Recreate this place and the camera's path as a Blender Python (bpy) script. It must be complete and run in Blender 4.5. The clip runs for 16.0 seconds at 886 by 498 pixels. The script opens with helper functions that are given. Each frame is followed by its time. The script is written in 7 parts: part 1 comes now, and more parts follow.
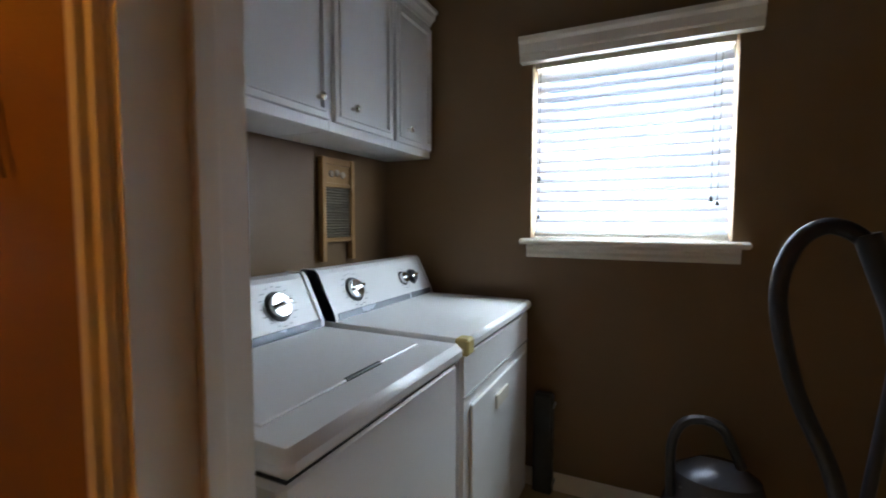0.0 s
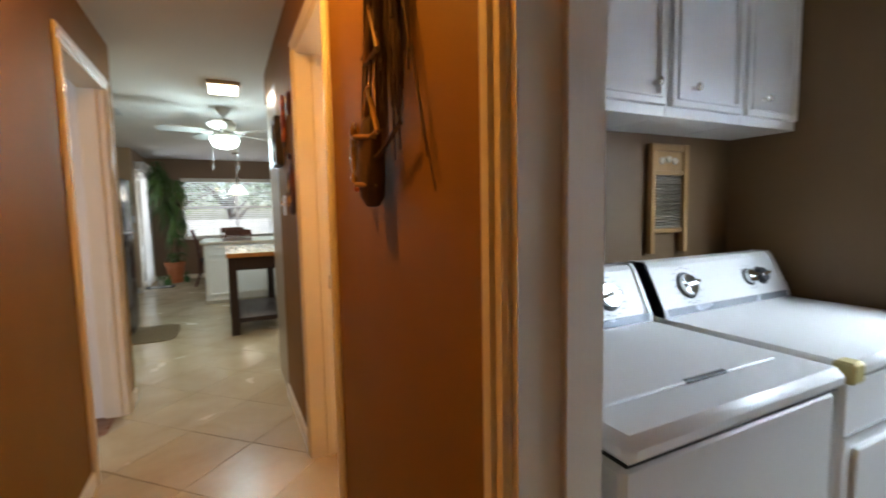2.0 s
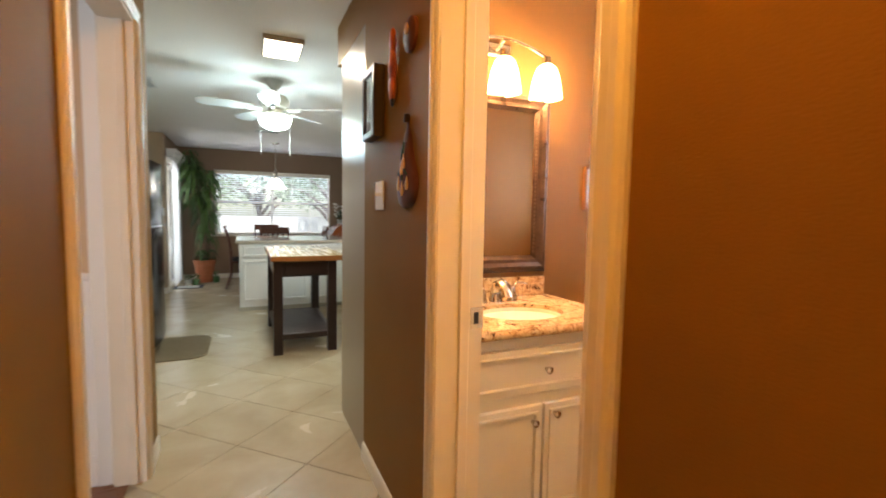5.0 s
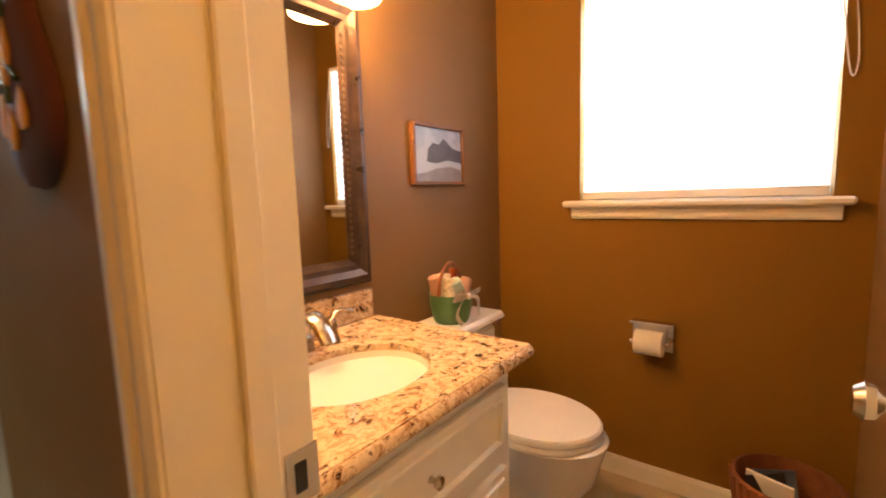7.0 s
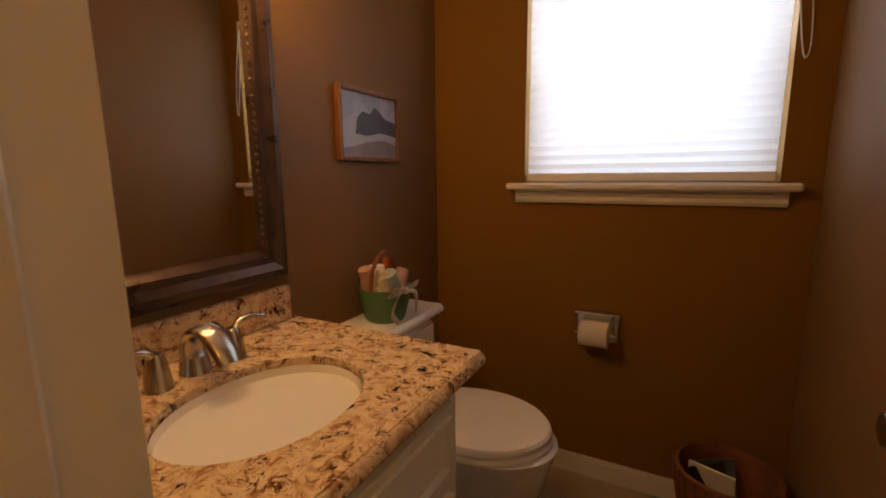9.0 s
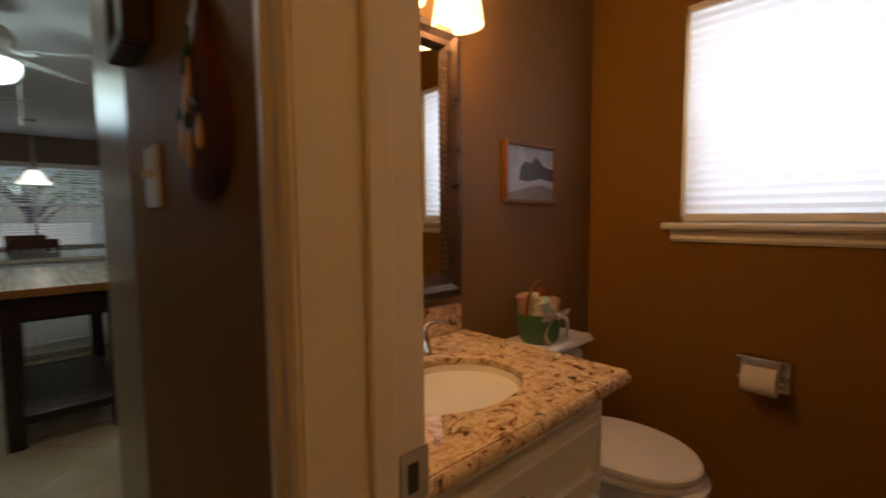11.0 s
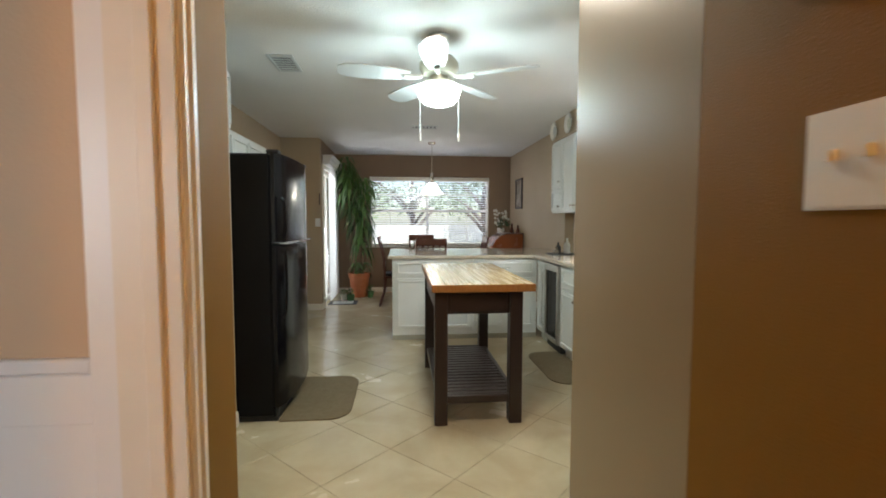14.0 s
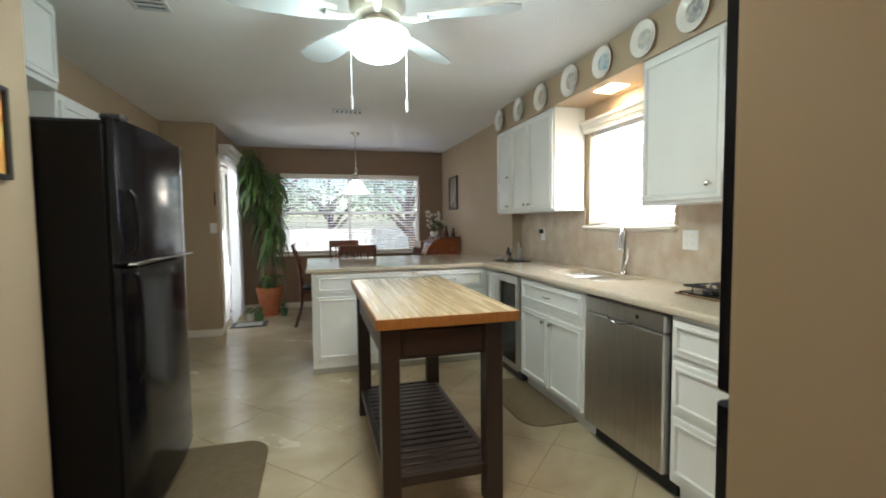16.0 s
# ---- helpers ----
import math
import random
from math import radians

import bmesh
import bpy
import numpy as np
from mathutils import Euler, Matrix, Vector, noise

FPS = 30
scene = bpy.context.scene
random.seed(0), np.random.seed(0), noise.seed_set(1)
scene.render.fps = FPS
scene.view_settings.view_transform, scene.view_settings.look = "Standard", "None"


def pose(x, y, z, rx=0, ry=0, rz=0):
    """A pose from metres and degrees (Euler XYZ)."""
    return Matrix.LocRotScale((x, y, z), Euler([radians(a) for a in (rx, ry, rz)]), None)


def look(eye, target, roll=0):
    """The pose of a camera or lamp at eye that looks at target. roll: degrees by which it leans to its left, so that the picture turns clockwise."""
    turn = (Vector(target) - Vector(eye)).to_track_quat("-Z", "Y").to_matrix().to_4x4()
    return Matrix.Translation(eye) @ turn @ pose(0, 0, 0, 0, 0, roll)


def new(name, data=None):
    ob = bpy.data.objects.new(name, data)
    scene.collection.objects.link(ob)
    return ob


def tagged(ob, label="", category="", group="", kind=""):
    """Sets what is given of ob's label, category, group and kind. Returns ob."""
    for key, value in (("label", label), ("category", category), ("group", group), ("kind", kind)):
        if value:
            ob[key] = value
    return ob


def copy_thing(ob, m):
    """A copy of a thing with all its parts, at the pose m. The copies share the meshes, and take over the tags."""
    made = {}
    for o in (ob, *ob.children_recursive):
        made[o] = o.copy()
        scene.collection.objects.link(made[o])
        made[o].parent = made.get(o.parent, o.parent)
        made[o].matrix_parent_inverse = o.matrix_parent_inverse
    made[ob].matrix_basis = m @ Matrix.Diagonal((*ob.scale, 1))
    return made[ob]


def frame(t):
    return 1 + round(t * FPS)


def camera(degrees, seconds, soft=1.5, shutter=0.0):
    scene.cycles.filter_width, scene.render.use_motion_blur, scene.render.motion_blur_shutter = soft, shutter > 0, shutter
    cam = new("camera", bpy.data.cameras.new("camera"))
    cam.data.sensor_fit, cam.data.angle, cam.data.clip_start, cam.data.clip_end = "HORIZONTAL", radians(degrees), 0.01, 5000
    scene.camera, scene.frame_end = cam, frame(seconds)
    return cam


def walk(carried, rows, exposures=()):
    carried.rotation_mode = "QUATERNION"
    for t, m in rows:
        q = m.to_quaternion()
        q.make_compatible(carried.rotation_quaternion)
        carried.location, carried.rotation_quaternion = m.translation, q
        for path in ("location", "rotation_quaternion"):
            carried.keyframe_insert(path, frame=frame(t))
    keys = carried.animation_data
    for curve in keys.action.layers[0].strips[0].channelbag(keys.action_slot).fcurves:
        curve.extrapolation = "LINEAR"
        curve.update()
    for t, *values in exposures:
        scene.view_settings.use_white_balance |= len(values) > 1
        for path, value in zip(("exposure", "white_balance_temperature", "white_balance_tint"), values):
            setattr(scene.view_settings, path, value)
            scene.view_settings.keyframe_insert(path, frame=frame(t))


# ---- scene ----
cam = camera(89.6, 16.0, soft=1.8, shutter=0.5)
EXPOSURES = [(0.0, 0.05), (0.5, -0.15), (1.0, 0.05), (1.5, 0.2), (2.0, 0.7), (2.5, 1.0), (3.0, 1.0), (5.5, 1.05), (6.5, 1.0), (7.0, 0.6), (7.5, 0.0), (8.0, -0.75), (10.5, -1.4), (11.0, -1.3), (11.5, -0.5), (12.0, 0.1), (12.5, 0.4), (13.0, 0.5), (14.0, 0.95), (16.0, 0.9)]
PATH = [
    (0, (0.010, -0.060, 1.281), (1.814, 0.794, 1.155), 0.1),
    (0.5, (-0.063, -0.066, 1.265), (1.642, 0.972, 1.143), 0.2),
    (1, (-0.101, -0.091, 1.277), (1.416, 1.204, 1.131), 0.3),
    (1.5, (-0.092, -0.113, 1.297), (1.126, 1.462, 1.112), 0.4),
    (2, (-0.062, -0.049, 1.299), (0.815, 1.740, 1.127), -1.1),
    (2.5, (-0.099, -0.048, 1.285), (0.520, 1.848, 1.132), -0.1),
    (3, (-0.131, 0.174, 1.276), (0.335, 2.112, 1.123), 0.2),
    (3.2, (-0.210, 0.231, 1.284), (0.247, 2.171, 1.120), -0.4),
    (5.3, (-0.258, 1.181, 1.267), (0.688, 2.937, 1.121), 1.0),
    (5.5, (-0.278, 1.277, 1.272), (0.773, 2.972, 1.121), 0.8),
    (6, (-0.107, 1.496, 1.272), (1.119, 3.068, 1.102), -0.6),
    (6.5, (0.079, 1.679, 1.280), (1.465, 3.107, 1.077), -1.1),
    (7, (0.145, 1.849, 1.267), (1.728, 3.048, 1.029), -1.8),
    (7.5, (0.255, 1.925, 1.265), (1.939, 2.963, 0.973), -1.1),
    (8, (0.349, 2.017, 1.262), (2.099, 2.923, 0.920), -0.6),
    (10.5, (0.164, 1.921, 1.273), (1.749, 3.122, 1.060), -0.5),
    (11, (0.098, 1.874, 1.267), (1.460, 3.330, 1.113), -0.5),
    (11.5, (0.003, 1.755, 1.254), (1.039, 3.462, 1.131), 0.7),
    (12, (-0.070, 1.848, 1.271), (0.661, 3.706, 1.150), -0.1),
    (12.5, (-0.214, 1.968, 1.277), (0.333, 3.888, 1.151), -0.7),
    (13, (-0.303, 2.055, 1.275), (0.079, 4.014, 1.144), -1.3),
    (13.5, (-0.302, 2.218, 1.274), (-0.054, 4.198, 1.145), -0.9),
    (14, (-0.241, 2.474, 1.273), (-0.056, 4.461, 1.148), 0.1),
    (14.5, (-0.306, 2.734, 1.274), (-0.072, 4.716, 1.151), -0.3),
    (15, (-0.352, 2.954, 1.271), (-0.014, 4.922, 1.152), -0.3),
    (15.5, (-0.321, 3.156, 1.280), (0.105, 5.106, 1.157), -0.8),
    (16, (-0.282, 3.326, 1.280), (0.259, 5.248, 1.164), -0.6),
]
walk(cam, [(t, look(eye, target, roll)) for t, eye, target, roll in PATH], EXPOSURES)

# ---- world, sun and large lights ----
world = bpy.data.worlds.new("world")
scene.world = world
world.use_nodes = True
wn = world.node_tree
sky = wn.nodes.new("ShaderNodeTexSky")
sky.sky_type, sky.sun_disc = "NISHITA", False
sky.sun_elevation, sky.sun_rotation = radians(63), radians(180)
wn.links.new(sky.outputs[0], wn.nodes["Background"].inputs[0])
wn.nodes["Background"].inputs[1].default_value = 0.15


def lamp(name, kind, m, power, colour, size=None, radius=0.0, angle=0.0):
    data = bpy.data.lights.new(name, kind)
    data.energy, data.color = power, colour
    if size:
        data.shape = "RECTANGLE"
        data.size, data.size_y = size
    if radius:
        data.shadow_soft_size = radius
    if angle:
        data.angle = angle
    ob = new(name, data)
    ob.matrix_world = m
    return ob


WARM, DAY = (1.0, 0.5, 0.18), (0.86, 0.92, 1.0)
lamp("sun", "SUN", look((0, 0, 10), (0.5, 5.0, 0.0)), 5.0, (1, 0.95, 0.88), angle=radians(0.6))
lamp("daylight_sink_window", "AREA", look((1.96, 6.05, 1.62), (0, 6.05, 1.5)), 28, DAY, size=(0.86, 0.7))
lamp("daylight_bath_window", "AREA", look((2.20, 2.135, 1.66), (0, 2.135, 1.6)), 19, DAY, size=(0.84, 0.8))
lamp("daylight_laundry_window", "AREA", look((2.205, 0.065, 1.62), (0, 0.065, 1.62)), 68, (0.74, 0.88, 1.0), size=(0.8, 0.76))
lamp("daylight_patio_door", "AREA", look((-1.46, 9.6, 1.1), (1, 9.3, 0.9)), 10, DAY, size=(0.8, 1.8))
for bx_, by_ in ((0.63, 2.86), (0.865, 2.86), (1.10, 2.86)):
    lamp("vanity_bulb", "POINT", pose(bx_, by_, 1.93), 10.7, WARM, radius=0.03)
lamp("hall_bulb", "POINT", pose(-0.2, 1.2, 2.33), 21.5, (1.0, 0.42, 0.06), radius=0.07)
# Fill lamp added inside the side room; no window or fixture is known there.
lamp("daylight_side_room", "AREA", look((-2.9, 0.8, 1.5), (-1.6, 3.4, 0.9)), 21, (0.84, 0.92, 1.0), size=(1.4, 1.2))
lamp("fan_bulb", "POINT", pose(0.0, 5.36, 1.98), 15, (0.7, 0.93, 1.0), radius=0.16)
lamp("ceiling_box_bulb", "AREA", look((0.0, 4.43, 2.365), (0, 4.43, 0)), 8, (1, 0.9, 0.74), size=(0.2, 0.26))
lamp("daylight_dining_window", "AREA", look((0.25, 12.1, 2.85), (0.2, 8.0, 0.4)), 60, DAY, size=(2.4, 0.9))
lamp("pendant_bulb", "POINT", pose(0.213, 9.16, 1.62), 3, (1, 0.9, 0.75), radius=0.05)
lamp("sink_downlight_bulb", "AREA", look((1.70, 6.03, 2.185), (1.70, 6.03, 0)), 2.5, (1, 0.75, 0.45), size=(0.12, 0.12))


# ---- materials ----
def mat(name, base, rough=0.6, metal=0.0, second=None, scale=6.0, mix=0.5, bump=0.0, bscale=120.0, coat=0.0, stretch=(1, 1, 1),
        spec=0.5, rvar=0.12, emit=None, power=0.0):
    """A surface with broad stains and fine grain: second is the colour of the stains."""
    m = bpy.data.materials.new(name)
    m.use_nodes = True
    n, l = m.node_tree.nodes, m.node_tree.links
    b = n["Principled BSDF"]
    b.inputs["Metallic"].default_value = metal
    b.inputs["Specular IOR Level"].default_value = spec
    b.inputs["Coat Weight"].default_value = coat
    tc = n.new("ShaderNodeTexCoord")
    mp = n.new("ShaderNodeMapping")
    mp.inputs["Scale"].default_value = stretch
    l.new(tc.outputs["Object"], mp.inputs[0])
    big = n.new("ShaderNodeTexNoise")
    big.inputs["Scale"].default_value, big.inputs["Detail"].default_value = scale, 5
    l.new(mp.outputs[0], big.inputs["Vector"])
    fine = n.new("ShaderNodeTexNoise")
    fine.inputs["Scale"].default_value, fine.inputs["Detail"].default_value = bscale, 3
    l.new(mp.outputs[0], fine.inputs["Vector"])
    second = second or tuple(c * 0.82 for c in base)
    ramp = n.new("ShaderNodeMapRange")
    ramp.inputs[1].default_value, ramp.inputs[2].default_value = 0.35, 0.65
    ramp.inputs[4].default_value = mix
    l.new(big.outputs[0], ramp.inputs[0])
    mx = n.new("ShaderNodeMix")
    mx.data_type = "RGBA"
    l.new(ramp.outputs[0], mx.inputs[0])
    mx.inputs[6].default_value, mx.inputs[7].default_value = (*base, 1), (*second, 1)
    l.new(mx.outputs[2], b.inputs["Base Color"])
    rr = n.new("ShaderNodeMapRange")
    rr.inputs[3].default_value, rr.inputs[4].default_value = max(0.02, rough - rvar), min(1, rough + rvar)
    l.new(big.outputs[0], rr.inputs[0])
    l.new(rr.outputs[0], b.inputs["Roughness"])
    if bump:
        bp = n.new("ShaderNodeBump")
        bp.inputs["Strength"].default_value, bp.inputs["Distance"].default_value = bump, 0.004
        l.new(fine.outputs[0], bp.inputs["Height"])
        l.new(bp.outputs[0], b.inputs["Normal"])
    if emit:
        b.inputs["Emission Color"].default_value, b.inputs["Emission Strength"].default_value = (*emit, 1), power
    return m


def stone(name, stops, scale, vscale, rough, crack=0.5):
    """Polished granite: flakes of several colours at two sizes."""
    m = bpy.data.materials.new(name)
    m.use_nodes = True
    n, l = m.node_tree.nodes, m.node_tree.links
    b = n["Principled BSDF"]
    b.inputs["Roughness"].default_value = rough
    tc = n.new("ShaderNodeTexCoord")
    warp = n.new("ShaderNodeTexNoise")
    warp.inputs["Scale"].default_value, warp.inputs["Detail"].default_value = scale, 8
    warp.inputs["Roughness"].default_value, warp.inputs["Distortion"].default_value = 0.68, 1.2
    l.new(tc.outputs["Object"], warp.inputs["Vector"])
    vo = n.new("ShaderNodeTexVoronoi")
    vo.inputs["Scale"].default_value = vscale
    mixv = n.new("ShaderNodeMix")
    mixv.data_type = "RGBA"
    mixv.inputs[0].default_value = 0.12
    l.new(tc.outputs["Object"], mixv.inputs[6])
    l.new(warp.outputs["Color"], mixv.inputs[7])
    l.new(mixv.outputs[2], vo.inputs["Vector"])
    sep = n.new("ShaderNodeSeparateColor")
    l.new(vo.outputs["Color"], sep.inputs[0])
    add = n.new("ShaderNodeMath")
    add.operation = "MULTIPLY_ADD"
    add.inputs[1].default_value = crack
    l.new(sep.outputs[0], add.inputs[0])
    l.new(warp.outputs[0], add.inputs[2])
    ramp = n.new("ShaderNodeValToRGB")
    el = ramp.color_ramp.elements
    el[0].position, el[0].color = stops[0][0], (*stops[0][1], 1)
    el[1].position, el[1].color = stops[-1][0], (*stops[-1][1], 1)
    for p, c in stops[1:-1]:
        e = el.new(p)
        e.color = (*c, 1)
    l.new(add.outputs[0], ramp.inputs[0])
    l.new(ramp.outputs[0], b.inputs["Base Color"])
    return m


def cloth(name, colour, through_share):
    """Thin fabric or slats that let part of the daylight through."""
    m = bpy.data.materials.new(name)
    m.use_nodes = True
    n, l = m.node_tree.nodes, m.node_tree.links
    out = n["Material Output"]
    n.remove(n["Principled BSDF"])
    d, t, x = n.new("ShaderNodeBsdfDiffuse"), n.new("ShaderNodeBsdfTranslucent"), n.new("ShaderNodeMixShader")
    d.inputs[0].default_value = t.inputs[0].default_value = (*colour, 1)
    x.inputs[0].default_value = through_share
    l.new(d.outputs[0], x.inputs[1])
    l.new(t.outputs[0], x.inputs[2])
    l.new(x.outputs[0], out.inputs[0])
    return m


def clear_glass(name, rough=0.0):
    m = bpy.data.materials.new(name)
    m.use_nodes = True
    b = m.node_tree.nodes["Principled BSDF"]
    b.inputs["Base Color"].default_value = (0.95, 0.98, 0.97, 1)
    b.inputs["Transmission Weight"].default_value = 1
    b.inputs["Roughness"].default_value, b.inputs["IOR"].default_value = rough, 1.45
    return m


def glow(name, colour, power):
    m = bpy.data.materials.new(name)
    m.use_nodes = True
    b = m.node_tree.nodes["Principled BSDF"]
    b.inputs["Base Color"].default_value = (0.85, 0.83, 0.78, 1)
    b.inputs["Roughness"].default_value = 0.25
    b.inputs["Emission Color"].default_value, b.inputs["Emission Strength"].default_value = (*colour, 1), power
    return m


BROWN = mat("hall_paint", (0.222, 0.106, 0.008), 0.62, second=(0.198, 0.094, 0.007), scale=1.5, spec=0.25, bump=0.25, bscale=260)
BATHP = mat("bath_paint", (0.22, 0.122, 0.045), 0.55, spec=0.3, second=(0.195, 0.107, 0.038), scale=1.5, bump=0.2, bscale=260)
LAUN = mat("laundry_paint", (0.19, 0.115, 0.052), 0.55, second=(0.17, 0.10, 0.045), scale=1.5, bump=0.2, bscale=260)
TAN = mat("kitchen_paint", (0.42, 0.32, 0.215), 0.6, second=(0.385, 0.295, 0.195), scale=1.2, bump=0.25, bscale=240)
# Darker, browner tan for the dining walls that hold the window and patio door.
TAN_DARK = mat("end_wall_dark_tan", (0.25, 0.165, 0.105), 0.6, second=(0.22, 0.145, 0.092), scale=1.2, bump=0.25, bscale=240)
PEACH = mat("side_room_paint", (0.55, 0.4, 0.26), 0.6, scale=1.2, bump=0.2, mix=0.3)
TRIM = mat("trim_paint", (0.78, 0.74, 0.66), 0.35, second=(0.72, 0.67, 0.58), scale=5, bump=0.05)
WHITE = mat("white_enamel", (0.79, 0.79, 0.79), 0.3, second=(0.77, 0.77, 0.765), scale=3, mix=0.4, rvar=0.02)
CABW = mat("cabinet_paint", (0.73, 0.735, 0.71), 0.38, second=(0.68, 0.66, 0.6), scale=4, bump=0.05, mix=0.4)
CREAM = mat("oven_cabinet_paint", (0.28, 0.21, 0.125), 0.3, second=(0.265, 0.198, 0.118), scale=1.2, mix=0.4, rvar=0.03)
CEIL = mat("ceiling_paint", (0.72, 0.71, 0.69), 0.9, second=(0.68, 0.67, 0.65), scale=2, bump=0.9, bscale=90)
GROUT = mat("grout", (0.36, 0.3, 0.21), 0.85, scale=20, bump=0.3)
BLACKP = mat("black_gloss", (0.004, 0.0035, 0.005), 0.15, scale=4, rvar=0.04, bump=0.03, bscale=300, spec=0.26)
FRIDGE = mat("fridge_black_enamel", (0.003, 0.0028, 0.004), 0.3, scale=4, rvar=0.06, bump=0.25, bscale=260, spec=0.2)
BLACKM = mat("black_plastic", (0.02, 0.02, 0.022), 0.5, scale=10)
ESPRESSO = mat("espresso_wood", (0.022, 0.012, 0.011), 0.38, second=(0.035, 0.018, 0.014), scale=12, stretch=(6, 0.5, 6), bump=0.1)
CHERRY = mat("cherry_wood", (0.1, 0.032, 0.018), 0.3, second=(0.1, 0.024, 0.01), scale=8, stretch=(8, 1, 1), mix=0.8)
BUTCHER = mat("butcher_block", (0.56, 0.42, 0.25), 0.27, second=(0.5, 0.36, 0.2), scale=5, stretch=(9, 0.3, 9), mix=0.5, coat=0.35)
BUTCHERD = mat("butcher_block_edge", (0.36, 0.16, 0.045), 0.4, second=(0.26, 0.1, 0.025), scale=14, stretch=(6, 6, 1), mix=0.8)
PINE = mat("pine_wood", (0.42, 0.25, 0.1), 0.45, second=(0.32, 0.17, 0.06), scale=10, stretch=(5, 5, 0.6))
STEEL = mat("brushed_steel", (0.62, 0.6, 0.57), 0.3, 1.0, second=(0.42, 0.39, 0.35), scale=5, stretch=(30, 30, 0.7), bump=0.05, rvar=0.06)
NICKEL = mat("satin_nickel", (0.62, 0.58, 0.52), 0.24, 1.0, scale=20, rvar=0.05)
CHROME = mat("chrome", (0.75, 0.75, 0.75), 0.1, 1.0, scale=20, rvar=0.04)
BRONZE = mat("mirror_frame_bronze", (0.05, 0.032, 0.026), 0.3, 0.55, second=(0.09, 0.055, 0.04), scale=16, mix=0.9)
NICKEL_AGED = mat("aged_frame_beading", (0.12, 0.085, 0.065), 0.35, 0.7, scale=20)
PORC = mat("porcelain", (0.8, 0.77, 0.7), 0.1, scale=3, mix=0.3, rvar=0.03, coat=0.4)
TERRA = mat("terracotta", (0.42, 0.12, 0.04), 0.75, second=(0.5, 0.2, 0.1), scale=12, bump=0.3)
YLEAF = mat("yard_leaf", (0.16, 0.24, 0.1), 0.5, second=(0.26, 0.34, 0.16), scale=6, mix=0.9)
LEAF = mat("leaf", (0.04, 0.105, 0.02), 0.35, second=(0.085, 0.16, 0.03), scale=6, mix=0.9)
LEAFD = mat("leaf_dark", (0.02, 0.055, 0.015), 0.45, second=(0.05, 0.1, 0.025), scale=6)
BARK = mat("bark", (0.16, 0.11, 0.07), 0.9, second=(0.09, 0.06, 0.04), scale=20, bump=0.8, bscale=60)
HOSE = mat("hose_rubber", (0.012, 0.012, 0.02), 0.45, scale=10)
PAPER = mat("paper_white", (0.82, 0.78, 0.7), 0.9, bump=0.2)
RUG = mat("woven_rug", (0.2, 0.15, 0.085), 0.95, second=(0.16, 0.115, 0.06), scale=30, bump=1.0, bscale=500)
MATD = mat("mat_dark", (0.03, 0.03, 0.035), 0.9, bump=0.8, bscale=400)
SPLASH = mat("travertine_splash", (0.58, 0.5, 0.4), 0.4, second=(0.46, 0.34, 0.24), scale=7, mix=0.9, bump=0.1)
GRAN_B = stone("vanity_granite", [(0.44, (0.014, 0.01, 0.008)), (0.51, (0.13, 0.055, 0.025)), (0.60, (0.42, 0.24, 0.11)), (0.70, (0.66, 0.49, 0.29)),
                                  (0.88, (0.76, 0.62, 0.41)), (1.0, (0.5, 0.33, 0.18))], 21, 70, 0.12, 0.5)
GRAN_K = stone("counter_granite", [(0.35, (0.16, 0.12, 0.08)), (0.5, (0.4, 0.32, 0.23)), (0.7, (0.56, 0.48, 0.37)), (1.0, (0.62, 0.56, 0.46))], 60, 160, 0.1, 0.5)
GLASS, FROST = clear_glass("window_glass"), clear_glass("rough_glass", 0.3)
SHADE = cloth("pleated_shade_fabric", (0.86, 0.89, 0.94), 0.33)
SLAT = cloth("blind_slat", (0.82, 0.84, 0.92), 0.075)
CURTAIN = cloth("curtain_fabric", (0.75, 0.74, 0.72), 0.4)
BULB_W = glow("lit_warm_glass", (1.0, 0.66, 0.3), 7)
BULB_C = glow("lit_cool_glass", (0.8, 1.0, 0.93), 9)
BULB_P = glow("lit_pendant_glass", (1.0, 0.95, 0.85), 3)
PANEL_L = glow("lit_panel", (1.0, 0.88, 0.65), 6)
FANW = mat("fan_white", (0.5, 0.51, 0.5), 0.4, scale=4)
MIRROR = mat("mirror_silver", (0.85, 0.86, 0.86), 0.01, 1.0, mix=0.0, rvar=0.0)
ORANGE = mat("orange_glaze", (0.5, 0.13, 0.02), 0.4, second=(0.2, 0.03, 0.01), scale=14, mix=1)
YELLOW = mat("yellow_paint", (0.62, 0.34, 0.04), 0.5, second=(0.5, 0.2, 0.02), scale=20)
PURPLE = mat("dark_plum_glaze", (0.05, 0.016, 0.01), 0.55, spec=0.25, second=(0.12, 0.035, 0.018), scale=8, mix=0.9)
GREEN = mat("green_pail", (0.06, 0.15, 0.05), 0.4, second=(0.1, 0.2, 0.08), scale=14)
RIBBON = mat("ribbon_cream", (0.72, 0.62, 0.5), 0.8, second=(0.3, 0.28, 0.2), scale=60, mix=0.8)
WICKER = mat("wicker", (0.26, 0.09, 0.03), 0.6, second=(0.14, 0.045, 0.015), scale=25, bump=0.6, bscale=150)
BLUEP = mat("blue_print", (0.2, 0.28, 0.4), 0.6, second=(0.05, 0.06, 0.09), scale=4, mix=1)
TWIG = mat("dried_twigs", (0.07, 0.035, 0.018), 0.8, second=(0.13, 0.06, 0.03), scale=30, bump=0.5)
YTAPE = mat("aged_yellow_tape", (0.6, 0.5, 0.2), 0.6, scale=30)
WOODFL = mat("side_room_boards", (0.2, 0.08, 0.03), 0.3, second=(0.14, 0.05, 0.02), scale=6, stretch=(1, 10, 1))


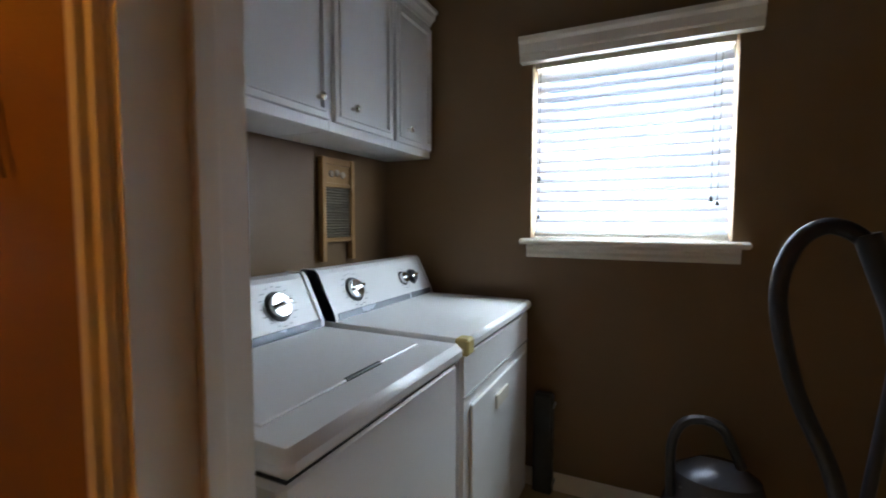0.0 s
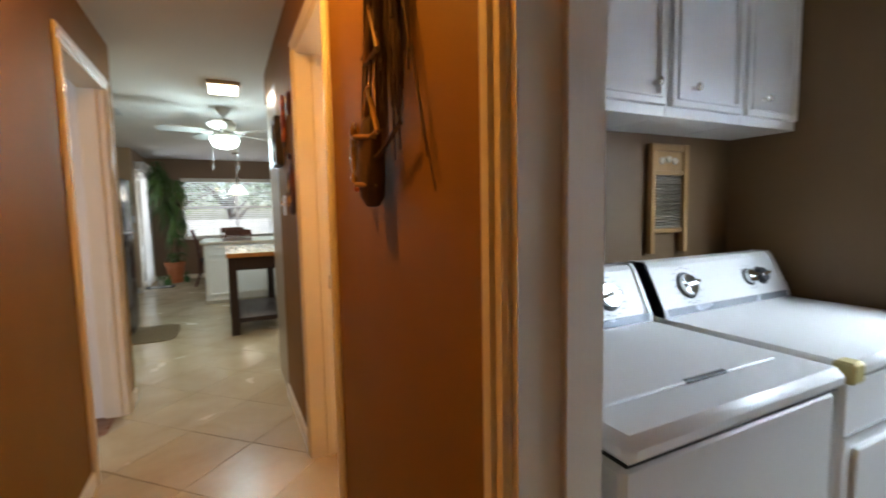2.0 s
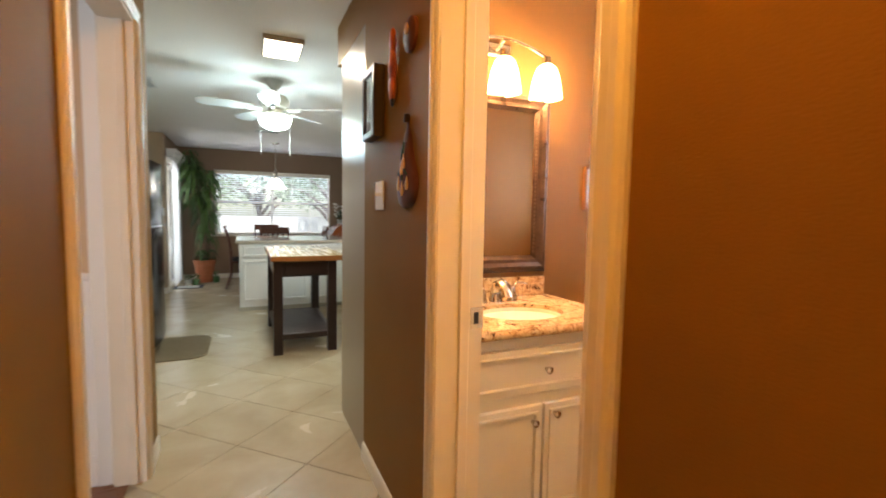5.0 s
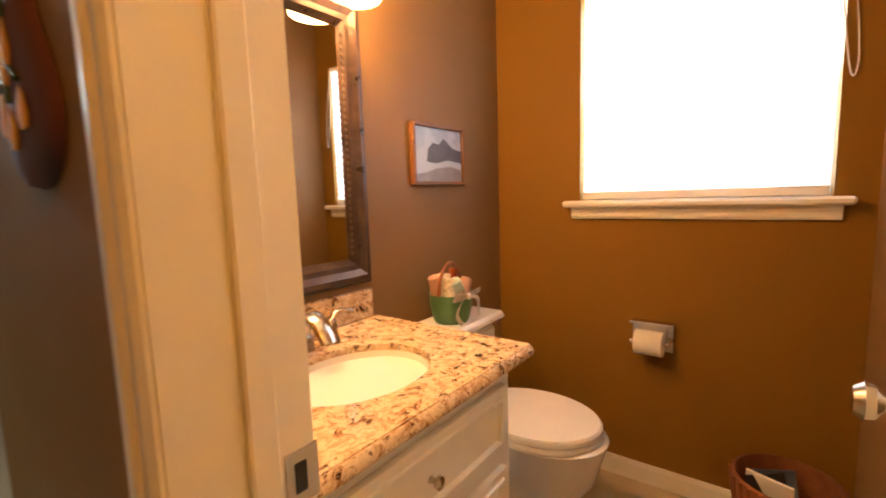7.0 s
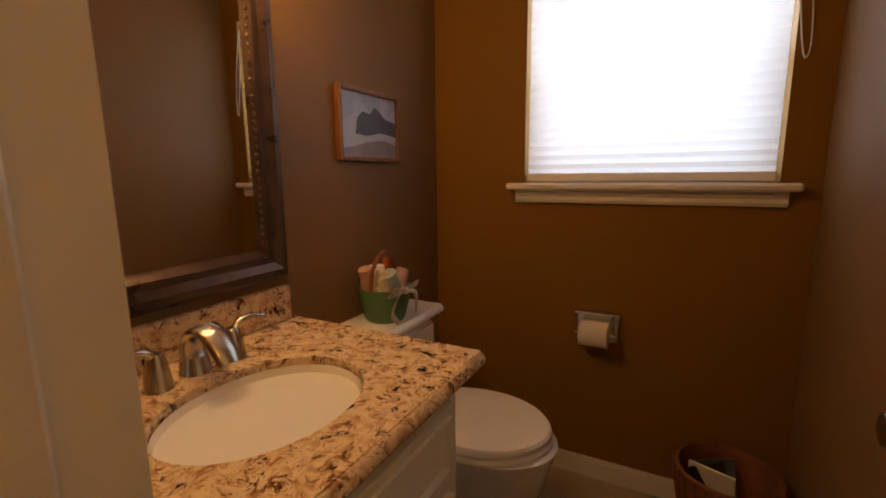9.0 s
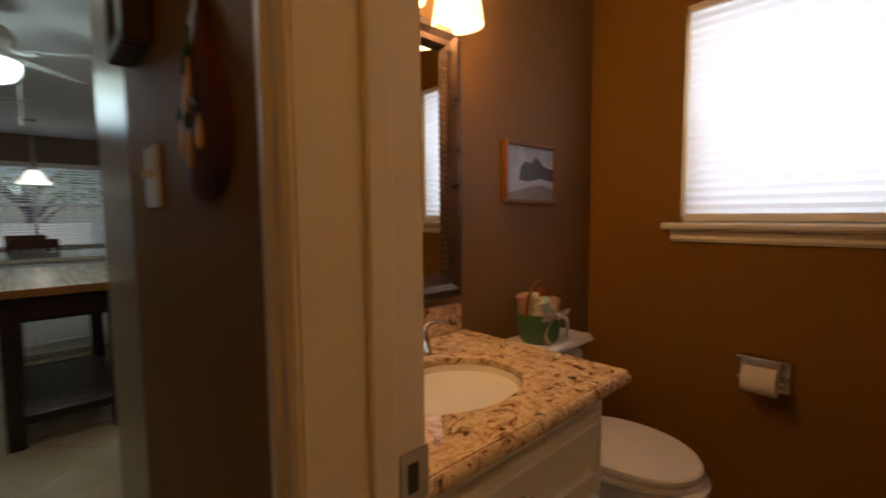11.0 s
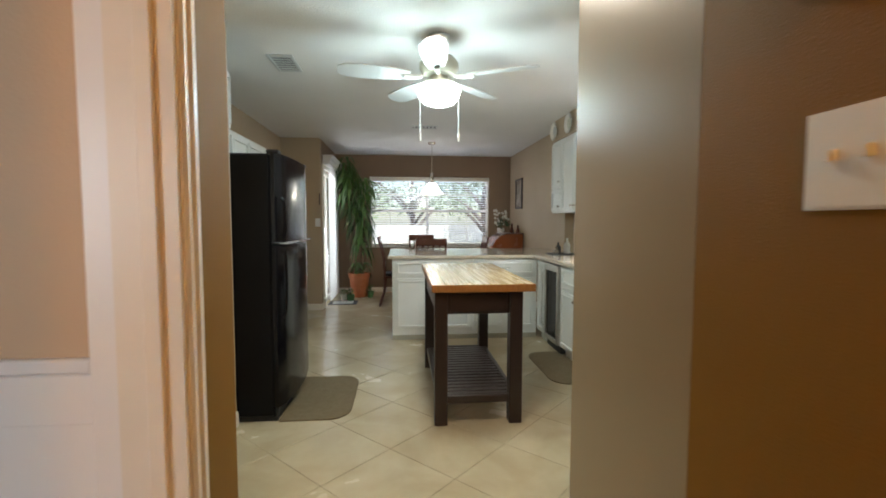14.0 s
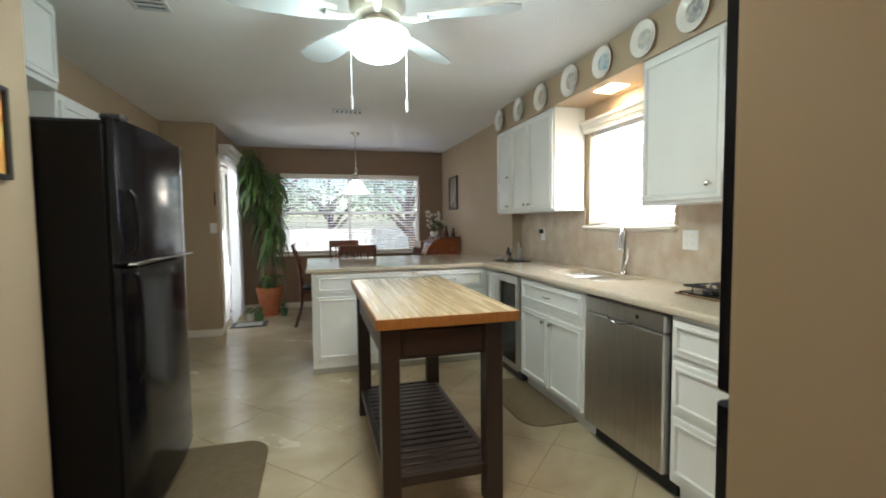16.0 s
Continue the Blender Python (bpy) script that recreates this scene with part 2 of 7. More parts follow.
# ---- shapes ----
def rb(bm, a, b, r=0.003):
    """A box between two corners, its edges broken by r."""
    lo, hi = [min(a[k], b[k]) for k in range(3)], [max(a[k], b[k]) for k in range(3)]
    r = min(r, *[(hi[k] - lo[k]) * 0.45 for k in range(3)])
    if r <= 0:
        r = 1e-5
    vs = []
    for sx in (0, 1):
        for sy in (0, 1):
            for sz in (0, 1):
                c = [(lo, hi)[s][k] for k, s in enumerate((sx, sy, sz))]
                d = [r if s == 0 else -r for s in (sx, sy, sz)]
                for k in range(3):
                    p = [c[j] + (0 if j == k else d[j]) for j in range(3)]
                    vs.append(bm.verts.new(p))
    bmesh.ops.convex_hull(bm, input=vs)
    return bm


def plainbox(bm, a, b):
    lo, hi = [min(a[k], b[k]) for k in range(3)], [max(a[k], b[k]) for k in range(3)]
    v = [bm.verts.new(((lo, hi)[i][0], (lo, hi)[j][1], (lo, hi)[k][2])) for i in (0, 1) for j in (0, 1) for k in (0, 1)]
    for f in ((0, 1, 3, 2), (4, 6, 7, 5), (0, 4, 5, 1), (2, 3, 7, 6), (0, 2, 6, 4), (1, 5, 7, 3)):
        bm.faces.new([v[i] for i in f])
    return bm


def ring(bm, centre, u, v, r, n):
    return [bm.verts.new(centre + (u * math.cos(2 * math.pi * i / n) + v * math.sin(2 * math.pi * i / n)) * r) for i in range(n)]


def frame_of(d):
    d = d.normalized()
    u = d.cross(Vector((0, 0, 1)))
    u = Vector((1, 0, 0)) if u.length < 1e-4 else u.normalized()
    return u, d.cross(u).normalized()


def tube(bm, pts, r, n=10, r_end=None):
    """A round bar through the points; r may shrink to r_end."""
    pts = [Vector(p) for p in pts]
    rings, m = [], len(pts)
    pu = None
    for i, p in enumerate(pts):
        d = (pts[min(i + 1, m - 1)] - pts[max(i - 1, 0)])
        u, v = frame_of(d)
        if pu is not None:
            u = (pu - d.normalized() * pu.dot(d.normalized())).normalized()
            v = d.normalized().cross(u)
        pu = u
        rr = r if r_end is None else r + (r_end - r) * i / (m - 1)
        rings.append(ring(bm, p, u, v, rr, n))
    for a, b in zip(rings, rings[1:]):
        for i in range(n):
            bm.faces.new((a[i], a[(i + 1) % n], b[(i + 1) % n], b[i]))
    bm.faces.new(rings[0][::-1])
    bm.faces.new(rings[-1])
    return bm


def lathe(bm, profile, centre, axis=(0, 0, 1), n=24, sx=1.0, sy=1.0):
    """Turn a profile of (radius, height) round an axis through centre."""
    c, ax = Vector(centre), Vector(axis).normalized()
    if abs(ax.z) > 0.99:
        u, v = Vector((1, 0, 0)), Vector((0, 1, 0)) * (1 if ax.z > 0 else -1)
    else:
        u, v = frame_of(ax)
    rings = []
    for r, h in profile:
        if r < 1e-5:
            rings.append([bm.verts.new(c + ax * h)])
        else:
            rings.append([bm.verts.new(c + ax * h + u * math.cos(2 * math.pi * i / n) * r * sx + v * math.sin(2 * math.pi * i / n) * r * sy) for i in range(n)])
    for a, b in zip(rings, rings[1:]):
        for i in range(n):
            j = (i + 1) % n
            if len(a) == 1 and len(b) == 1:
                continue
            if len(a) == 1:
                bm.faces.new((a[0], b[j], b[i]))
            elif len(b) == 1:
                bm.faces.new((a[i], a[j], b[0]))
            else:
                bm.faces.new((a[i], a[j], b[j], b[i]))
    return bm


def curve_pts(pts, steps=6):
    """Points along a smooth line through pts."""
    P = [Vector(p) for p in pts]
    P = [P[0] * 2 - P[1]] + P + [P[-1] * 2 - P[-2]]
    out = []
    for i in range(1, len(P) - 2):
        for s in range(steps):
            t = s / steps
            a, b, c, d = P[i - 1:i + 3]
            out.append(0.5 * ((2 * b) + (c - a) * t + (2 * a - 5 * b + 4 * c - d) * t * t + (3 * b - a - 3 * c + d) * t ** 3))
    out.append(P[-2])
    return out


def extrude_profile(bm, prof, place, length):
    """A moulding: prof is a closed outline of (out, up), place turns (out, along, up) into the world."""
    a = [bm.verts.new(place(o, 0, u)) for o, u in prof]
    b = [bm.verts.new(place(o, length, u)) for o, u in prof]
    k = len(prof)
    for i in range(k):
        bm.faces.new((a[i], a[(i + 1) % k], b[(i + 1) % k], b[i]))
    bm.faces.new(a[::-1])
    bm.faces.new(b)
    return bm


def part(name, bm, material, parent=None, label="", smooth=False, kind=""):
    bmesh.ops.recalc_face_normals(bm, faces=bm.faces)
    me = bpy.data.meshes.new(name)
    bm.to_mesh(me)
    bm.free()
    me.materials.append(material)
    if smooth:
        for p in me.polygons:
            p.use_smooth = True
        me.set_sharp_from_angle(angle=radians(40))
    ob = new(name, me)
    if parent:
        ob.parent = parent
        if not parent.parent:
            ob.matrix_parent_inverse = Matrix.Translation(-Vector(parent.location))
    if label or kind:
        tagged(ob, label, kind=kind)
    return ob


def thing(name, at, label, category, group=""):
    ob = new(name)
    ob.empty_display_size = 0.1
    ob.location = at
    return tagged(ob, label, category, group)


def B():
    return bmesh.new()


def setting(name, boxes, material, label=""):
    bm = B()
    for a, b in boxes:
        plainbox(bm, a, b)
    ob = part(name, bm, material, None, kind="structure")
    return ob


H, CZ = 2.435, 2.435


def wall_y(name, x0, x1, y0, y1, holes, material, z0=0.0, z1=H):
    """A wall along y between x0 and x1, with openings (ya, yb, za, zb)."""
    boxes, y = [], y0
    for ya, yb, za, zb in sorted(holes):
        if ya > y:
            boxes.append(((x0, y, z0), (x1, ya, z1)))
        if za > z0:
            boxes.append(((x0, ya, z0), (x1, yb, za)))
        if zb < z1:
            boxes.append(((x0, ya, zb), (x1, yb, z1)))
        y = yb
    if y < y1:
        boxes.append(((x0, y, z0), (x1, y1, z1)))
    return setting(name, boxes, material)


def wall_x(name, y0, y1, x0, x1, holes, material, z0=0.0, z1=H):
    boxes, x = [], x0
    for xa, xb, za, zb in sorted(holes):
        if xa > x:
            boxes.append(((x, y0, z0), (xa, y1, z1)))
        if za > z0:
            boxes.append(((xa, y0, z0), (xb, y1, za)))
        if zb < z1:
            boxes.append(((xa, y0, zb), (xb, y1, z1)))
        x = xb
    if x < x1:
        boxes.append(((x, y0, z0), (x1, y1, z1)))
    return setting(name, boxes, material)


# ---- walls, floor and ceiling ----
floor = setting("floor", [((-2.05, -2.0, -0.12), (2.30, 10.7, -0.004))], GROUT)
setting("side_room_floor", [((-3.6, 0.5, -0.12), (-2.051, 3.46, -0.001)), ((-2.05, 0.5, -0.0035), (-0.76, 3.46, -0.001))], WOODFL)
setting("ceiling", [((-3.6, -2.0, 2.435), (2.30, 10.7, 2.56))], CEIL)
DT = 2.10
wall_y("wall_hall_east", 0.30, 0.42, -1.9, 3.25, [(-0.36, 0.466, 0, DT), (1.62, 2.312, 0, DT)], BROWN)
wall_y("wall_hall_west", -0.81, -0.69, -1.9, 3.70, [(2.60, 3.43, 0, DT)], BROWN)
wall_x("wall_hall_end", -2.0, -1.9, -0.9, 2.25, [], BROWN)
wall_x("wall_laundry_south", -1.25, -1.1, 0.42, 2.10, [], LAUN)
wall_x("wall_laundry_north", 1.27, 1.43, 0.42, 2.10, [], LAUN)
wall_x("wall_bath_south", 1.431, 1.60, 0.42, 2.10, [], BATHP)
wall_x("wall_bath_north", 2.97, 3.248, 0.42, 2.10, [], BATHP)
wall_y("wall_laundry_east", 2.10, 2.25, -1.25, 1.43, [(-0.34, 0.47, 1.20, 2.02)], LAUN)
wall_y("wall_bath_east", 2.10, 2.25, 1.43, 3.25, [(1.71, 2.56, 1.225, 2.10)], BROWN)
wall_x("wall_side_room_north", 3.47, 3.67, -3.6, -0.81, [], PEACH)
wall_x("wall_side_room_south", 0.4, 0.5, -3.6, -0.81, [], PEACH)
wall_y("wall_side_room_west", -3.7, -3.6, 0.4, 3.67, [], PEACH)
wall_y("wall_kitchen_west", -1.39, -1.27, 3.67, 5.30, [(4.08, 4.856, 0, 2.05)], TAN)
wall_y("wall_pantry_back", -1.62, -1.5, 3.67, 5.30, [], TAN)
wall_y("wall_fridge_side", -2.05, -1.92, 5.24, 8.95, [], TAN)
wall_x("wall_patio_block", 8.95, 9.06, -2.05, -1.38, [], TAN)
wall_y("wall_dining_west", -1.50, -1.38, 9.06, 10.5, [(9.16, 10.25, 0.0, 2.03)], TAN_DARK)
wall_x("wall_dining_north", 10.5, 10.65, -1.50, 1.86, [(-0.80, 1.345, 0.83, 2.06)], TAN_DARK)
wall_y("wall_dining_east", 1.735, 1.86, 7.74, 10.5, [], TAN)
wall_y("wall_kitchen_east", 1.85, 2.0, 3.25, 7.74, [(5.60, 6.50, 1.25, 1.99)], TAN)
setting("soffit_over_oven", [((0.30, 3.25, 2.195), (1.85, 3.97, 2.435))], BROWN)
setting("soffit_over_cabinets", [((1.55, 3.97, 2.20), (1.85, 7.74, 2.435))], TAN)
for k, (a, b) in enumerate((((1.842, 3.87, 0.906), (1.85, 7.74, 1.249)), ((1.842, 3.87, 1.249), (1.85, 5.56, 1.40)), ((1.842, 6.55, 1.249), (1.85, 7.74, 1.40)))):
    setting("backsplash", [(a, b)], SPLASH)


def casing(name, axis, face, out, a, b, top, material, width=0.07, cap=0.0):
    """Moulded trim round a doorway: axis is the wall's own direction, face the wall's plane, out the side it stands on."""
    prof = [(0, 0), (0, width), (0.011, width), (0.011, width * 0.82), (0.019, width * 0.72), (0.019, width * 0.5), (0.013, width * 0.4),
            (0.015, width * 0.12), (0.009, 0)]
    bm = B()

    def spot(o, along, up):
        return Vector((face + out * o, along, up)) if axis == "y" else Vector((along, face + out * o, up))
    extrude_profile(bm, prof, lambda o, t, w: spot(o, a - w, t), top)
    extrude_profile(bm, prof, lambda o, t, w: spot(o, b + w, t), top)
    extrude_profile(bm, prof, lambda o, t, w: spot(o, a - width + t, top + w), b - a + 2 * width)
    return part(name, bm, material, None, kind="structure")


def jamb_y(name, x0, x1, a, b, top, material):
    bm = B()
    plainbox(bm, (x0, a, 0), (x1, a + 0.015, top))
    plainbox(bm, (x0, b - 0.015, 0), (x1, b, top))
    plainbox(bm, (x0, a + 0.015, top - 0.015), (x1, b - 0.015, top))
    xm = (x0 + x1) / 2
    for ya, yb in ((a + 0.015, a + 0.027), (b - 0.027, b - 0.015)):
        rb(bm, (xm - 0.005, ya, 0), (xm + 0.03, yb, top - 0.015), 0.003)
    return part(name, bm, material, None, kind="structure")


casing("door_casing_laundry", "y", 0.30, -1, -0.36, 0.466, DT, TRIM, 0.068)
jamb_y("door_jamb_laundry", 0.296, 0.457, -0.36, 0.466, DT, TRIM)
setting("door_casing_laundry_inner", [((0.42, 0.4662, 0), (0.455, 0.53, DT)), ((0.42, -0.43, 0), (0.455, -0.3602, DT)), ((0.42, -0.43, DT + 0.0002), (0.455, 0.53, DT + 0.06))], TRIM)
casing("door_casing_bath", "y", 0.30, -1, 1.62, 2.30, DT, TRIM, 0.07)
jamb_y("door_jamb_bath", 0.296, 0.459, 1.62, 2.312, DT, TRIM)
setting("door_casing_bath_inner", [((0.42, 2.312, 0), (0.457, 2.34, DT)), ((0.42, 1.602, 0), (0.457, 1.62, DT)), ((0.42, 1.602, DT), (0.457, 2.34, DT + 0.035))], TRIM)
casing("door_casing_side_room", "y", -0.69, 1, 2.60, 3.43, DT, TRIM, 0.07)
jamb_y("door_jamb_side_room", -0.814, -0.686, 2.60, 3.43, DT, TRIM)
casing("door_casing_pantry", "y", -1.27, 1, 4.08, 4.856, 2.05, TRIM, 0.07)


def baseboard(name, axis, face, out, a, b, height=0.085):
    prof = [(0, 0), (0, height), (0.006, height), (0.012, height * 0.8), (0.012, 0)]
    bm = B()

    def spot(o, along, up):
        return Vector((face + out * o, along, up)) if axis == "y" else Vector((along, face + out * o, up))
    extrude_profile(bm, prof, lambda o, t, w: spot(o, a + t, w), b - a)
    return part(name, bm, TRIM, None, kind="structure")


for ax, f, o, a, b in (("y", -0.69, 1, -1.9, 2.53), ("y", -0.69, 1, 3.50, 3.70), ("y", 0.30, -1, 0.535, 1.55), ("y", 0.30, -1, 2.37, 3.245),
                       ("y", 2.10, -1, -1.1, 1.27), ("y", 2.10, -1, 1.6, 2.97), ("x", 1.60, 1, 0.43, 2.087), ("x", 2.97, -1, 1.2, 2.087),
                       ("y", -1.27, 1, 4.926, 5.30), ("x", 8.95, -1, -1.92, -1.38), ("x", 10.5, -1, -1.38, 1.735), ("y", -1.38, 1, 8.95, 9.09),
                       ("x", 1.27, -1, 0.43, 2.087), ("y", 1.735, -1, 8.46, 10.487), ("x", -1.1, 1, 0.43, 2.087)):
    baseboard("baseboard", ax, f, o, a, b)

# panelling of the side room
bm = B()
rb(bm, (-3.6, 3.445, 0.955), (-0.885, 3.469, 0.985), 0.004)
plainbox(bm, (-3.6, 3.458, 0.0), (-0.885, 3.4695, 0.955))
rb(bm, (-3.6, 3.449, 0.845), (-0.885, 3.458, 0.952), 0.003)
rb(bm, (-3.6, 3.449, 0.0), (-0.885, 3.458, 0.14), 0.003)
part("wainscot", bm, WHITE, None, kind="structure")
casing("side_room_inner_casing", "y", -0.81, -1, 2.60, 3.43, DT, TRIM, 0.035)
bm = B()
rb(bm, (-0.884, 3.44, 0), (-0.812, 3.469, 2.2), 0.004)
part("side_room_corner_trim", bm, WHITE, None, kind="structure")


# ---- windows ----
def window_east(name, xw, ya, yb, za, zb, stool_y, apron_z):
    """A sash window in an east wall: frame, two sashes, stool and apron."""
    w = tagged(new(name), kind="structure")
    w.location = (xw, (ya + yb) / 2, za)
    bm = B()
    for a, b in (((xw + 0.1, ya, za), (xw + 0.15, ya + 0.04, zb)), ((xw + 0.1, yb - 0.04, za), (xw + 0.15, yb, zb)),
                 ((xw + 0.1, ya + 0.04, za), (xw + 0.15, yb - 0.04, za + 0.04)), ((xw + 0.1, ya + 0.04, zb - 0.04), (xw + 0.15, yb - 0.04, zb)),
                 ((xw + 0.11, ya + 0.04, (za + zb) / 2 - 0.02), (xw + 0.14, yb - 0.04, (za + zb) / 2 + 0.02))):
        rb(bm, a, b, 0.002)
    part("window_frame", bm, TRIM, w)
    for i, (zl, zh) in enumerate(((za + 0.04, (za + zb) / 2 - 0.02), ((za + zb) / 2 + 0.02, zb - 0.04))):
        bm = B()
        plainbox(bm, (xw + 0.122, ya + 0.04, zl), (xw + 0.127, yb - 0.04, zh))
        p = part("pane", bm, GLASS, w)
        p.visible_shadow = False
    bm = B()
    rb(bm, (xw - 0.055, stool_y[0], za - 0.028), (xw + 0.1, stool_y[1], za), 0.008)
    part("window_sill", bm, TRIM, w)
    bm = B()
    prof = [(0, 0), (0, apron_z), (0.02, apron_z), (0.026, apron_z * 0.75), (0.014, apron_z * 0.5), (0.02, apron_z * 0.25), (0.012, 0)]
    extrude_profile(bm, prof, lambda o, t, u: Vector((xw - o, stool_y[0] + 0.03 + t, za - 0.028 - apron_z + u)), stool_y[1] - stool_y[0] - 0.06)
    part("apron", bm, TRIM, w)
    return w


wb = window_east("window_bath", 2.10, 1.71, 2.56, 1.225, 2.10, (1.655, 2.622), 0.05)
wl = window_east("window_laundry", 2.10, -0.34, 0.47, 1.20, 2.02, (-0.40, 0.515), 0.06)
wk = window_east("window_sink", 1.85, 5.60, 6.50, 1.25, 1.99, (5.565, 6.53), 0.018)

# pleated shade in the bath
shade = thing("pleated_shade", (2.16, 2.135, 1.24), "white pleated fabric window shade lowered over the bath window", "window shade")
bm = B()
n = 46
zs = [1.262 + (2.07 - 1.262) * i / n for i in range(n + 1)]
for i in range(n):
    x0, x1 = (2.112, 2.120) if i % 2 else (2.120, 2.112)
    v = [bm.verts.new(p) for p in ((x0, 1.722, zs[i]), (x0, 2.548, zs[i]), (x1, 2.548, zs[i + 1]), (x1, 1.722, zs[i + 1]))]
    bm.faces.new(v)
bmesh.ops.remove_doubles(bm, verts=bm.verts, dist=0.0001)
part("fabric", bm, SHADE, shade)
bm = B()
rb(bm, (2.103, 1.72, 1.228), (2.129, 2.55, 1.262), 0.004)
part("bottom_rail", bm, TRIM, shade)
bm = B()
rb(bm, (2.102, 1.715, 2.07), (2.14, 2.555, 2.098), 0.004)
part("head_rail", bm, TRIM, shade)
bm = B()
tube(bm, curve_pts([(2.10, 1.735, 2.08), (2.092, 1.72, 1.85), (2.086, 1.70, 1.66), (2.088, 1.685, 1.60), (2.09, 1.675, 1.66), (2.094, 1.69, 1.85), (2.10, 1.73, 2.08)]), 0.0022, 6)
part("cord", bm, TRIM, shade, smooth=True)


def blind_east(name, x, ya, yb, za, zb, label, slat=0.05, tilt=62):
    t = thing(name, (x, (ya + yb) / 2, za), label, "window blind")
    k = int((zb - za - 0.06) / (slat * 0.92))
    for i in range(k):
        z = za + 0.045 + i * (zb - za - 0.07) / k
        bm = B()
        c, s = math.cos(radians(tilt)) * slat / 2, math.sin(radians(tilt)) * slat / 2
        prof = [(-c, -s), (0.002, 0.001), (c, s), (c + 0.002, s - 0.001), (0.004, -0.001), (-c + 0.002, -s - 0.001)]
        extrude_profile(bm, prof, lambda o, q, u: Vector((x + o, ya + 0.008 + q, z + u)), yb - ya - 0.016)
        part("slat", bm, SLAT, t)
    bm = B()
    rb(bm, (x - 0.025, ya + 0.006, za + 0.004), (x + 0.025, yb - 0.006, za + 0.022), 0.004)
    part("bottom_rail", bm, TRIM, t)
    bm = B()
    rb(bm, (x - 0.025, ya + 0.004, zb - 0.03), (x + 0.03, yb - 0.004, zb - 0.002), 0.003)
    part("head_rail", bm, TRIM, t)
    return t


bl = blind_east("slatted_blind", 2.145, -0.335, 0.465, 1.205, 2.018, "white wide-slat blind closed over the laundry window")
for yy, zz in ((0.435, 1.47), (0.435, 1.29), (-0.262, 1.36), (-0.285, 1.345)):
    bm = B()
    tube(bm, [(2.108, yy, zz + 0.02), (2.106, yy, zz)], 0.004, 8, 0.009)
    tube(bm, [(2.107, yy, zz + 0.6 if zz < 1.4 else 2.0), (2.107, yy, zz + 0.02)], 0.0012, 5)
    part("cord_tassel", bm, BLACKM, bl)
bs = blind_east("slatted_blind", 1.895, 5.605, 6.495, 1.255, 1.988, "white wide-slat blind closed over the kitchen sink window")


def valance(name, spot, length, height, material, label, at):
    t = thing(name, at, label, "valance")
    bm = B()
    prof = [(0, 0), (0, height), (0.075, height), (0.075, height * 0.82), (0.06, height * 0.7), (0.055, height * 0.35), (0.045, height * 0.3), (0.045, 0)]
    extrude_profile(bm, prof, spot, length)
    part("board", bm, material, t)
    return t


valance("window_valance", lambda o, t, u: Vector((2.10 - o, -0.41 + t, 2.005 + u)), 0.93, 0.105, TRIM, "white crown-moulded wooden valance above the laundry blind", (2.1, 0.05, 2.0))
valance("window_valance", lambda o, t, u: Vector((1.85 - o, 5.58 + t, 1.985 + u)), 0.95, 0.09, TRIM, "white wooden valance above the kitchen sink blind", (1.85, 6.05, 1.98))

# dining window
wd = tagged(new("window_dining"), kind="structure")
wd.location = (0.22, 10.5, 0.83)
bm = B()
for a, b in (((-0.80, 10.58, 0.83), (-0.76, 10.63, 2.06)), ((1.305, 10.58, 0.83), (1.345, 10.63, 2.06)), ((-0.76, 10.58, 0.83), (1.305, 10.63, 0.87)),
             ((-0.76, 10.58, 2.02), (1.305, 10.63, 2.06)), ((0.20, 10.58, 0.87), (0.25, 10.63, 2.02)), ((-0.76, 10.585, 1.43), (0.20, 10.625, 1.47)), ((0.25, 10.585, 1.43), (1.305, 10.625, 1.47))):
    rb(bm, a, b, 0.002)
part("window_frame", bm, TRIM, wd)
bm = B()
for xa, xb in ((-0.76, 0.20), (0.25, 1.305)):
    for i in (1, 2):
        xm = xa + (xb - xa) * i / 3
        plainbox(bm, (xm - 0.006, 10.596, 0.87), (xm + 0.006, 10.606, 1.43))
        plainbox(bm, (xm - 0.006, 10.596, 1.47), (xm + 0.006, 10.606, 2.02))
    for zz in (1.15, 1.745):
        plainbox(bm, (xa, 10.607, zz - 0.006), (xb, 10.612, zz + 0.006))
part("muntin_grid", bm, TRIM, wd)
for xa, xb in ((-0.76, 0.20), (0.25, 1.305)):
    for za, zb in ((0.87, 1.43), (1.47, 2.02)):
        bm = B()
        plainbox(bm, (xa, 10.613, za), (xb, 10.617, zb))
        part("pane", bm, GLASS, wd).visible_shadow = False
bm = B()
rb(bm, (-0.87, 10.44, 0.80), (1.40, 10.58, 0.83), 0.006)
part("window_sill", bm, TRIM, wd)
bd = thing("slatted_blind", (0.22, 10.545, 0.86), "white thin-slat blind tilted open over the wide dining window", "window blind")
bm = B()
rb(bm, (-0.795, 10.505, 1.985), (1.34, 10.555, 2.055), 0.006)
part("head_rail", bm, TRIM, bd)
bm = B()
rb(bm, (-0.785, 10.52, 0.85), (1.325, 10.55, 0.87), 0.004)
part("bottom_rail", bm, TRIM, bd)
for i in range(27):
    bm = B()
    z = 0.90 + i * 0.041
    extrude_profile(bm, [(-0.02, -0.004), (0, 0.001), (0.02, 0.003), (0.02, 0.0015), (0, -0.001), (-0.02, -0.0055)],
                    lambda o, q, u: Vector((-0.785 + q, 10.535 + o, z - u * 1.5)), 2.11)
    part("slat", bm, SLAT, bd)

